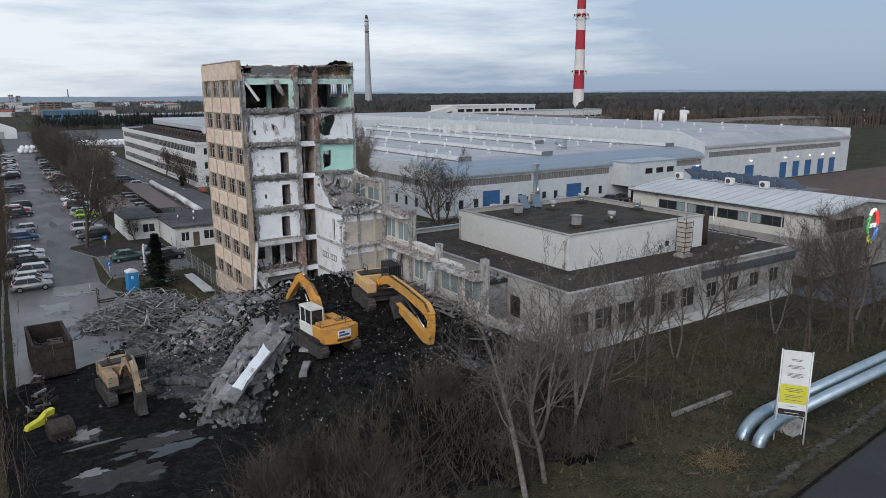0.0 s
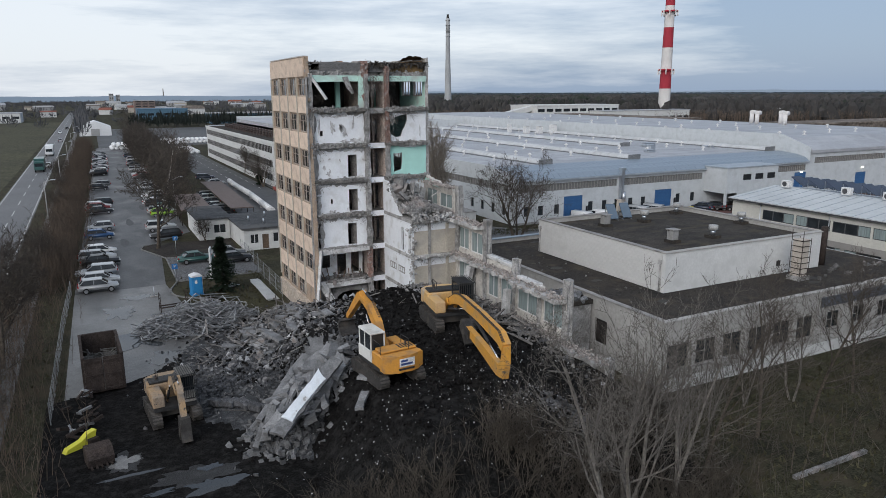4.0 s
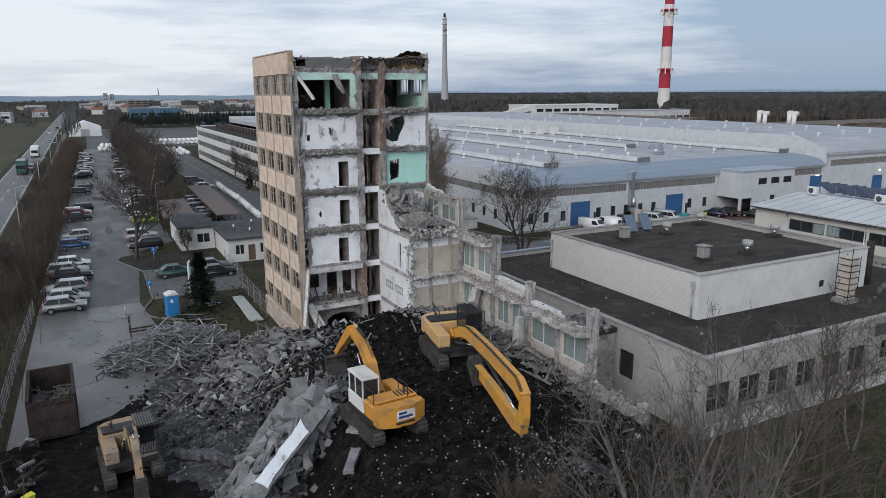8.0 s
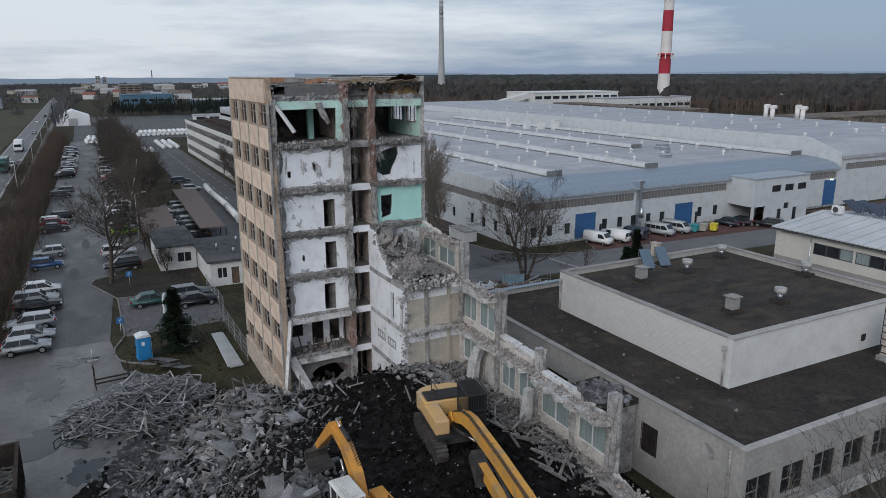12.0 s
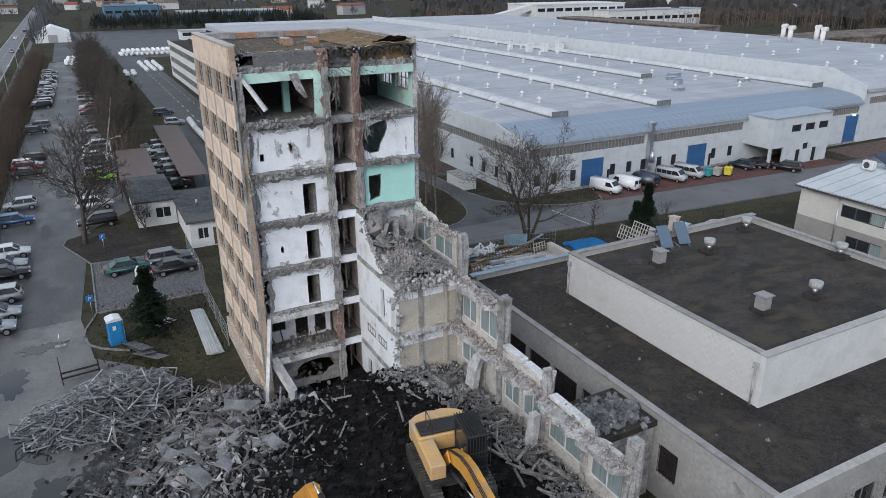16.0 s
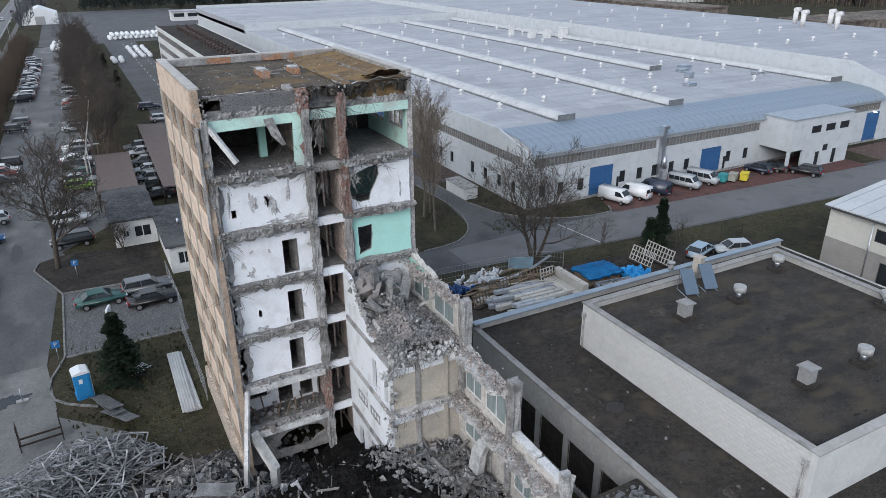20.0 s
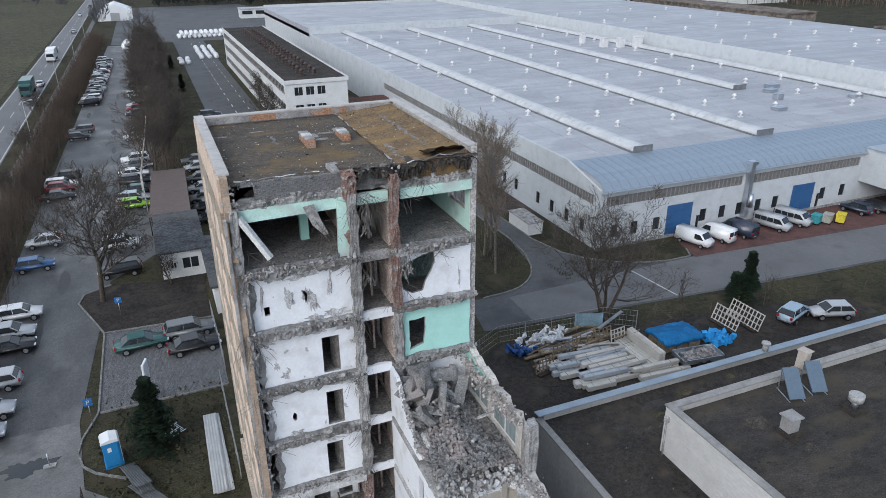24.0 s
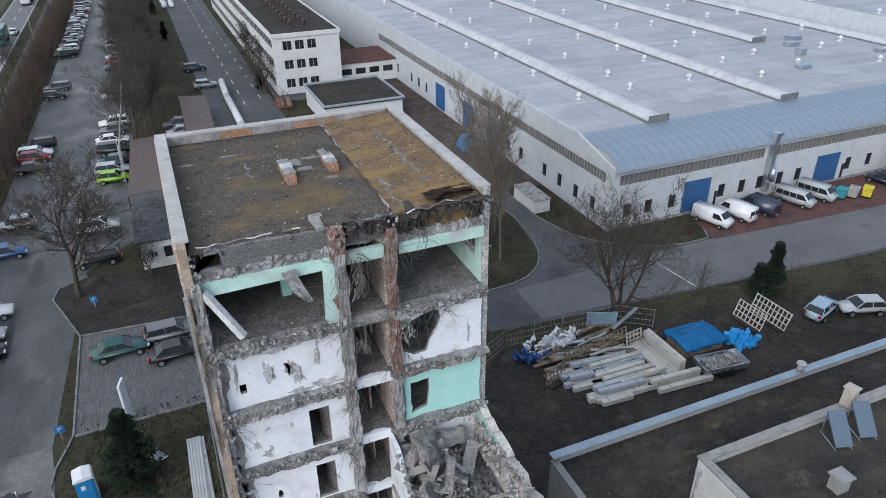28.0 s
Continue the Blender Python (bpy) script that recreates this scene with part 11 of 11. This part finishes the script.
def spruce(x, y, h, w, seed):
    rnd = random.Random(seed)
    t = thing("spruce", pose(x, y, 0), "dark green spruce with ragged drooping branches", "conifer", "spruces")
    bm = bmesh.new()
    tube(bm, (0, 0, -0.1), (0, 0, h), 0.11, 0.02, 7)
    part("trunk", bm, M_BARK, t)
    bm = bmesh.new()
    n = int(120 * h)
    for i in range(n):
        f = rnd.random() ** 0.8
        z = 0.35 + (h - 0.4) * f
        ln = w * (1 - f) ** 0.75 * (0.62 + 0.38 * math.sin(f * 19 + 2 * math.sin(f * 7))) * rnd.uniform(0.4, 1.1) + 0.14
        a = rnd.uniform(0, 6.283)
        o = Vector((math.cos(a), math.sin(a), -0.12 + 0.35 * f))
        side = Vector((-math.sin(a), math.cos(a), 0))
        for k in range(5):
            g0 = 0.25 + 0.75 * k / 5
            c = Vector((0, 0, z)) + o * ln * g0 + Vector((0, 0, -0.12 * g0 * ln))
            s = rnd.uniform(0.16, 0.32) * (1.2 - 0.4 * g0)
            for sg in (-1, 1):
                e = c + side * sg * s * rnd.uniform(0.8, 1.6) + o * s * rnd.uniform(0.2, 1.0) + Vector((0, 0, rnd.uniform(-0.14, 0.06)))
                vs = [bm.verts.new(c), bm.verts.new(c + o * s * 0.9 + Vector((0, 0, rnd.uniform(-0.05, 0.05)))), bm.verts.new(e)]
                bm.faces.new(vs)
    part("crown", bm, mat("spruce_needles", (0.022, 0.036, 0.022), (0.014, 0.022, 0.015), 1.0, 0.9, 0.0, vary=0.45), t)


spruce(-9.0, 15.5, 5.9, 2.5, 1)
spruce(45.7, 15.9, 5.4, 1.5, 3)
spruce(44.6, 16.4, 3.2, 1.1, 4)
spruce(14.9, 104, 4, 1.2, 5)
for i in range(2):
    spruce(R.uniform(0, 3), R.uniform(150, 200), R.uniform(3, 4), 1.3, 10 + i)

# ---- distance: chimneys, works, town, forest ----
R = random.Random(71)
M_FARC = mat("chimney_concrete", (0.36, 0.37, 0.38), (0.31, 0.32, 0.33), 0.05, 0.9, 0.1)
M_CRED = mat("chimney_red", (0.36, 0.03, 0.05), (0.32, 0.03, 0.045), 0.1, 0.8, 0.1)
M_CWHITE = mat("chimney_white", (0.66, 0.64, 0.63), (0.58, 0.56, 0.55), 0.1, 0.8, 0.1)
t = thing("concrete_chimney", Matrix.Translation((360.5, 673.1, 0)), "tall grey concrete works chimney with a flared foot", "chimney")
for z0, z1, r0, r1 in ((0, 22, 4.9, 3.8), (22, 55, 3.8, 2.8), (55, 88, 2.8, 2.3), (88, 104, 2.3, 2.15)):
    bm = bmesh.new()
    tube(bm, (0, 0, z0), (0, 0, z1), r0, r1, 24, cap=z1 == 104)
    part("shaft", bm, M_FARC, t)
for z in (84, 90, 96, 101):
    bm = bmesh.new()
    tube(bm, (0, 0, z), (0, 0, z + 1.0), 2.65, 2.65, 20)
    part("gallery", bm, M_FARC, t)
bm = bmesh.new()
tube(bm, (0, 0, 104), (0, 0, 108), 1.6, 1.2, 16)
part("mouth", bm, M_DARK, t)
t = thing("striped_chimney", Matrix.Translation((417.0, 387.5, 0)), "tall red and white striped works chimney", "chimney")
zs = [0, 24, 40, 57, 73, 90, 108, 125]
for i, (z0, z1) in enumerate(zip(zs, zs[1:])):
    bm = bmesh.new()
    tube(bm, (0, 0, z0), (0, 0, z1), 5.0 - 0.014 * z0, 5.0 - 0.014 * z1, 24, cap=z1 == 125)
    part("band", bm, M_CWHITE if i % 2 == 0 else M_CRED, t)
for z in (38.5, 85):
    bm = bmesh.new()
    tube(bm, (0, 0, z), (0, 0, z + 1.2), 6.2, 6.2, 20)
    part("gallery", bm, M_CRED, t)
    for k in range(8):
        bm = bmesh.new()
        a = k * math.pi / 4
        box(bm, -0.5, 0.5, -0.4, 0.4, -3, 1.5, Matrix.Translation((6.3 * math.cos(a), 6.3 * math.sin(a), z)) @ Matrix.Rotation(a, 4, "Z"))
        part("antenna", bm, M_CWHITE, t)


def far_block(name, x0, x1, y0, y1, h, wallm, roofm, label, cat="building", rows=2, lip=0.3, group=""):
    t = thing(name, label=label, category=cat, group=group)
    pbox("wall", (x0, x1, y0, y1, 0, h), wallm, t)
    pbox("roof", (x0 - lip, x1 + lip, y0 - lip, y1 + lip, h + 0.003, h + 0.5), roofm, t)
    for r in range(rows):
        z = h * (r + 0.45) / rows
        n = max(2, int((x1 - x0) / 6))
        for i in range(n):
            w = (x1 - x0) / n
            pbox("window", (x0 + i * w + 0.8, x0 + (i + 1) * w - 0.8, y0 - 0.08, y0 - 0.005, z, z + min(1.8, h / rows * 0.4)), M_GLASS, t)
    return t


M_FBLUE = mat("far_blue_cladding", (0.075, 0.15, 0.22), (0.065, 0.13, 0.19), 0.05, 0.7, 0.1)
M_FGREY = mat("far_grey_wall", (0.36, 0.36, 0.36), (0.30, 0.30, 0.30), 0.05, 0.8, 0.1)
M_FRED = mat("far_red_roof", (0.24, 0.10, 0.075), (0.19, 0.085, 0.065), 0.1, 0.9, 0.1)
M_FBROWN = mat("far_brown_wall", (0.17, 0.145, 0.125), (0.14, 0.12, 0.105), 0.05, 0.9, 0.2)
far_block("white_works", 228, 292, 300, 330, 13.0, M_WHITE, M_WHITE, "long white works building with a window band", rows=2)
far_block("white_works", 268, 340, 285, 299, 9.5, M_WHITE, M_ROOFL, "lower white works building", rows=1)
bm = bmesh.new()
poly_wall(bm, [(203, 8), (228, 13.0), (228, 10.0), (207, 6)], [], lambda u, v, d: (u, 305 + d, v), 5)
tagged(part("conveyor", bm, M_WHITE), "white sloping conveyor bridge", "conveyor")
far_block("brown_shed", 192, 206, 150, 232, 10.2, M_FBROWN, M_FBROWN, "long low brown shed beyond the hall", rows=1)
far_block("brown_shed", 185, 275, 95, 112, 10.0, M_FBROWN, M_FBROWN, "long low brown shed beyond the hall", rows=1)
for i, (x, y) in enumerate(((166, 90), (171, 96), (168, 82), (174, 88))):
    t = thing("vent_stack", Matrix.Translation((x - 6, y - 4, 11.4)), "white bent-top exhaust stack on the hall roof", "exhaust stack", "exhaust stacks")
    bm = bmesh.new()
    tube(bm, (0, 0, 0), (0, 0, 3.0), 0.6, 0.6, 14)
    part("pipe", bm, M_CWHITE, t)
    bm = bmesh.new()
    tube(bm, (-0.4, 0, 3.4), (1.3, 0, 3.4), 0.62, 0.62, 14)
    part("bend", bm, M_CWHITE, t)
far_block("blue_warehouse", 62, 130, 470, 500, 7, M_FBLUE, M_FGREY, "blue-clad warehouse beyond the works", rows=1)
far_block("blue_warehouse", 20, 58, 560, 585, 9, M_FBLUE, M_FBLUE, "blue-clad warehouse beyond the works", rows=1)
far_block("long_shed", 40, 110, 330, 338, 4, M_WHITE, M_ROOFL, "low white shed by the works yard", rows=1)
far_block("red_block", 31, 51, 760, 785, 14, mat("far_brick", (0.20, 0.155, 0.14), (0.17, 0.135, 0.125), 0.05, 0.9, 0.1), M_FGREY, "brown brick apartment block in the town", "apartment block", 6)
far_block("white_hall", -150, -62, 560, 590, 7, M_WHITE, M_ROOFL, "long white warehouse beyond the field", rows=1)
far_block("tower_flats", 32, 40, 1500, 1515, 22, M_FGREY, M_FGREY, "pale high-rise flats on the horizon", "apartment block", 8)
far_block("tower_flats", 45, 52, 1510, 1524, 20, M_FGREY, M_FGREY, "pale high-rise flats on the horizon", "apartment block", 8)
t = thing("marquee", Matrix.Translation((-15.2, 345, 0)), "white storage marquee with a ridged roof", "marquee")
bm = bmesh.new()
poly_wall(bm, [(-7.5, 0), (7.5, 0), (7.5, 4.5), (0, 7.5), (-7.5, 4.5)], [], lambda u, v, d: (u, d, v), 22)
part("cover", bm, mat("tent_white", (0.72, 0.73, 0.74), (0.66, 0.67, 0.68), 0.2, 0.6, 0.05), t)
pbox("door", (-2, 2, -0.1, -0.01, 0, 3.6), M_FGREY, t)
bm = bmesh.new()
tube(bm, (212, 2300, 0), (212, 2300, 38), 1.8, 1.2, 14)
tagged(part("distant_chimney", bm, M_FBROWN), "slim dark chimney on the horizon", "chimney")
for i in range(60):
    x = R.choice((R.uniform(-120, 260), R.uniform(-300, 500)))
    y = R.uniform(520, 1500)
    if -45 < x < -15 or (15 < x < 140 and y < 620):
        continue
    w, d, h = R.uniform(9, 26), R.uniform(8, 14), R.uniform(4, 8)
    t = thing("house", pose(x, y, 0, 0, 0, R.uniform(-15, 15)), "small distant town house with a pitched roof", "house", "town houses")
    pbox("wall", (-w / 2, w / 2, -d / 2, d / 2, 0, h), R.choice([M_WHITE, M_FGREY, M_BEIGEW, M_WHITE]), t)
    bm = bmesh.new()
    poly_wall(bm, [(-d / 2 - 0.5, h + 0.005), (d / 2 + 0.5, h + 0.005), (0, h + R.uniform(1.0, 3.5))], [], lambda u, v, dd: (-w / 2 - 0.4 + dd, u, v), w + 0.8)
    part("roof", bm, R.choice([M_FRED, M_FGREY, M_ROOFL, M_FBROWN]), t)
for i in range(16):
    x, y = R.uniform(420, 760), R.uniform(190, 420)
    t = thing("house", pose(x, y, 0, 0, 0, R.uniform(0, 90)), "small pale distant house at the wood's edge", "house", "town houses")
    pbox("wall", (-6, 6, -5, 5, 0, 5), M_WHITE, t)
    bm = bmesh.new()
    poly_wall(bm, [(-5.4, 5.005), (5.4, 5.005), (0, 8.5)], [], lambda u, v, dd: (-6.4 + dd, u, v), 12.8)
    part("roof", bm, R.choice([M_FRED, M_FGREY, M_FGREY]), t)
sheet("field", [(-1200, -200), (-41, -200), (-35, 560), (-1200, 560)], 0.015, mat("winter_field", (0.075, 0.074, 0.048), (0.060, 0.058, 0.042), 0.02, 0.95, 0.3, fine=80), "flat dull green winter field", "field", -0.02)
sheet("far_yard", [(-16, 252), (36, 252), (70, 330), (50, 420), (-14, 420)], 0.012, M_ASPHALT, "grey works storage yard", "yard", -0.02)
sheet("east_yard", [(84.5, -30), (260, -40), (260, 31), (100, 31), (98, 14), (84.5, 13)], 0.012, mat("east_paving", (0.12, 0.085, 0.075), (0.10, 0.08, 0.074), 0.06, 0.9, 0.2, fine=60), "reddish paved works yard", "yard", -0.02)

# woods: crowns as rough upright clumps, joined
def crown(bm, x, y, h, w, rnd):
    n = 6
    zs_ = ((0.0, 0.55), (0.45, 1.0), (0.8, 0.6))
    rings = []
    for f, s in zs_:
        rings.append([bm.verts.new((x + w * s * rnd.uniform(0.6, 1.15) * math.cos(a), y + w * s * rnd.uniform(0.6, 1.15) * math.sin(a), h * f * rnd.uniform(0.85, 1.1))) for a in (2 * math.pi * k / n for k in range(n))])
    tip = bm.verts.new((x + rnd.uniform(-0.3, 0.3) * w, y, h))
    for a, b_ in zip(rings, rings[1:]):
        for k in range(n):
            bm.faces.new((a[k], a[(k + 1) % n], b_[(k + 1) % n], b_[k]))
    for k in range(n):
        bm.faces.new((rings[-1][k], rings[-1][(k + 1) % n], tip))


M_WOODS = mat("winter_woods", (0.056, 0.052, 0.050), (0.040, 0.040, 0.040), 0.01, 0.95, 0.0, c3=(0.024, 0.032, 0.024), s3=0.8, vary=0.35, fine=30)
# bluish cast of the far pines is distance haze put into the colour
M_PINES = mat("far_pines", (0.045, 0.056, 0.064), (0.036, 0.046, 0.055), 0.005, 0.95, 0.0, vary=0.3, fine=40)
M_WTWIG = mat("edge_trunks", (0.13, 0.10, 0.08), (0.08, 0.065, 0.055), 0.05, 0.95, 0.0, vary=0.4)


def wisp(bm, x, y, h, w, rnd):
    """A far leafless tree: a fan of thin upright blades with gaps."""
    for _ in range(26):
        a, r = rnd.uniform(0, 6.283), w * rnd.random() ** 0.5
        bx, by = x + 0.25 * r * math.cos(a), y + 0.25 * r * math.sin(a)
        tx, ty, tz = x + r * math.cos(a), y + r * math.sin(a), h * (1 - 0.45 * (r / w) ** 2) * rnd.uniform(0.7, 1.05)
        z0 = h * rnd.uniform(0.0, 0.35)
        s = w * 0.09
        p, q = rnd.uniform(-1, 1), rnd.uniform(-1, 1)
        f = bm.faces.new([bm.verts.new(v) for v in ((bx, by, z0), (tx + s * p, ty + s * q, tz * 0.75), (tx, ty, tz), (tx - s * p, ty - s * q, tz * 0.7))])


def woods(name, n, place, hmin, hmax, wmin, wmax, material, label, form=crown):
    bm = bmesh.new()
    for _ in range(n):
        x, y = place()
        if x is None:
            continue
        form(bm, x, y, R.uniform(hmin, hmax), R.uniform(wmin, wmax), R)
    return tagged(part(name, bm, material), label, "woods", kind="stuff")


def polar(r0, r1, a0, a1, p=0.5):
    """A place seen from the start under an angle a (degrees right of +y) and a distance."""
    def pick():
        r = r0 + (r1 - r0) * R.random() ** p
        a = radians(R.uniform(a0, a1))
        return -20 + r * math.sin(a), -50 + r * math.cos(a)
    return pick


woods("near_woods", 3200, polar(470, 900, 26, 88), 9, 15, 3, 6, M_WOODS, "bare winter wood behind the works")
woods("wide_woods", 5200, polar(880, 2400, 18, 95), 12, 18, 8, 18, M_WOODS, "wide winter forest")
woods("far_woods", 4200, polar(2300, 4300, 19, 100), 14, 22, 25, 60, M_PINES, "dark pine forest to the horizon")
# twigs lightened and blued: grey-blue haze mixed into the base colour
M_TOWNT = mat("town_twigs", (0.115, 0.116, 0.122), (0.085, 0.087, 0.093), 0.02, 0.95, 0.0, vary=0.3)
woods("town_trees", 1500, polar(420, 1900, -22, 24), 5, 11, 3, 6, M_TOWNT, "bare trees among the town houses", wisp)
woods("road_trees", 60, lambda: (R.gauss(-21, 1.5), R.uniform(300, 900)), 7, 13, 2.5, 4, M_TOWNT, "bare trees beside the main road", wisp)
woods("yard_pines", 170, lambda: (R.uniform(5, 140), R.uniform(400, 455)), 8, 13, 2.5, 4, mat("near_pines", (0.030, 0.036, 0.032), (0.022, 0.027, 0.025), 0.05, 0.95, 0.0, vary=0.3), "dark pines behind the works yard", wisp)
bm = bmesh.new()
for _ in range(2600):
    x, y = polar(455, 520, 26, 88)()
    h = R.uniform(6, 10)
    tube(bm, (x, y, 0), (x + R.gauss(0, 0.6), y, h), 0.16, 0.05, 3, False)
    for k in range(3):
        z = h * R.uniform(0.45, 0.9)
        tube(bm, (x, y, z), (x + R.gauss(0, 2.0), y + R.gauss(0, 1), z + R.uniform(1.0, 2.2)), 0.08, 0.03, 3, False)
tagged(part("woods_edge", bm, M_WTWIG), "slim bare trunks along the wood's edge", "woods", kind="stuff")
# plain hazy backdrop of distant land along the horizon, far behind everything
# haze is painted in: blue-grey base colour plus emission, no real source
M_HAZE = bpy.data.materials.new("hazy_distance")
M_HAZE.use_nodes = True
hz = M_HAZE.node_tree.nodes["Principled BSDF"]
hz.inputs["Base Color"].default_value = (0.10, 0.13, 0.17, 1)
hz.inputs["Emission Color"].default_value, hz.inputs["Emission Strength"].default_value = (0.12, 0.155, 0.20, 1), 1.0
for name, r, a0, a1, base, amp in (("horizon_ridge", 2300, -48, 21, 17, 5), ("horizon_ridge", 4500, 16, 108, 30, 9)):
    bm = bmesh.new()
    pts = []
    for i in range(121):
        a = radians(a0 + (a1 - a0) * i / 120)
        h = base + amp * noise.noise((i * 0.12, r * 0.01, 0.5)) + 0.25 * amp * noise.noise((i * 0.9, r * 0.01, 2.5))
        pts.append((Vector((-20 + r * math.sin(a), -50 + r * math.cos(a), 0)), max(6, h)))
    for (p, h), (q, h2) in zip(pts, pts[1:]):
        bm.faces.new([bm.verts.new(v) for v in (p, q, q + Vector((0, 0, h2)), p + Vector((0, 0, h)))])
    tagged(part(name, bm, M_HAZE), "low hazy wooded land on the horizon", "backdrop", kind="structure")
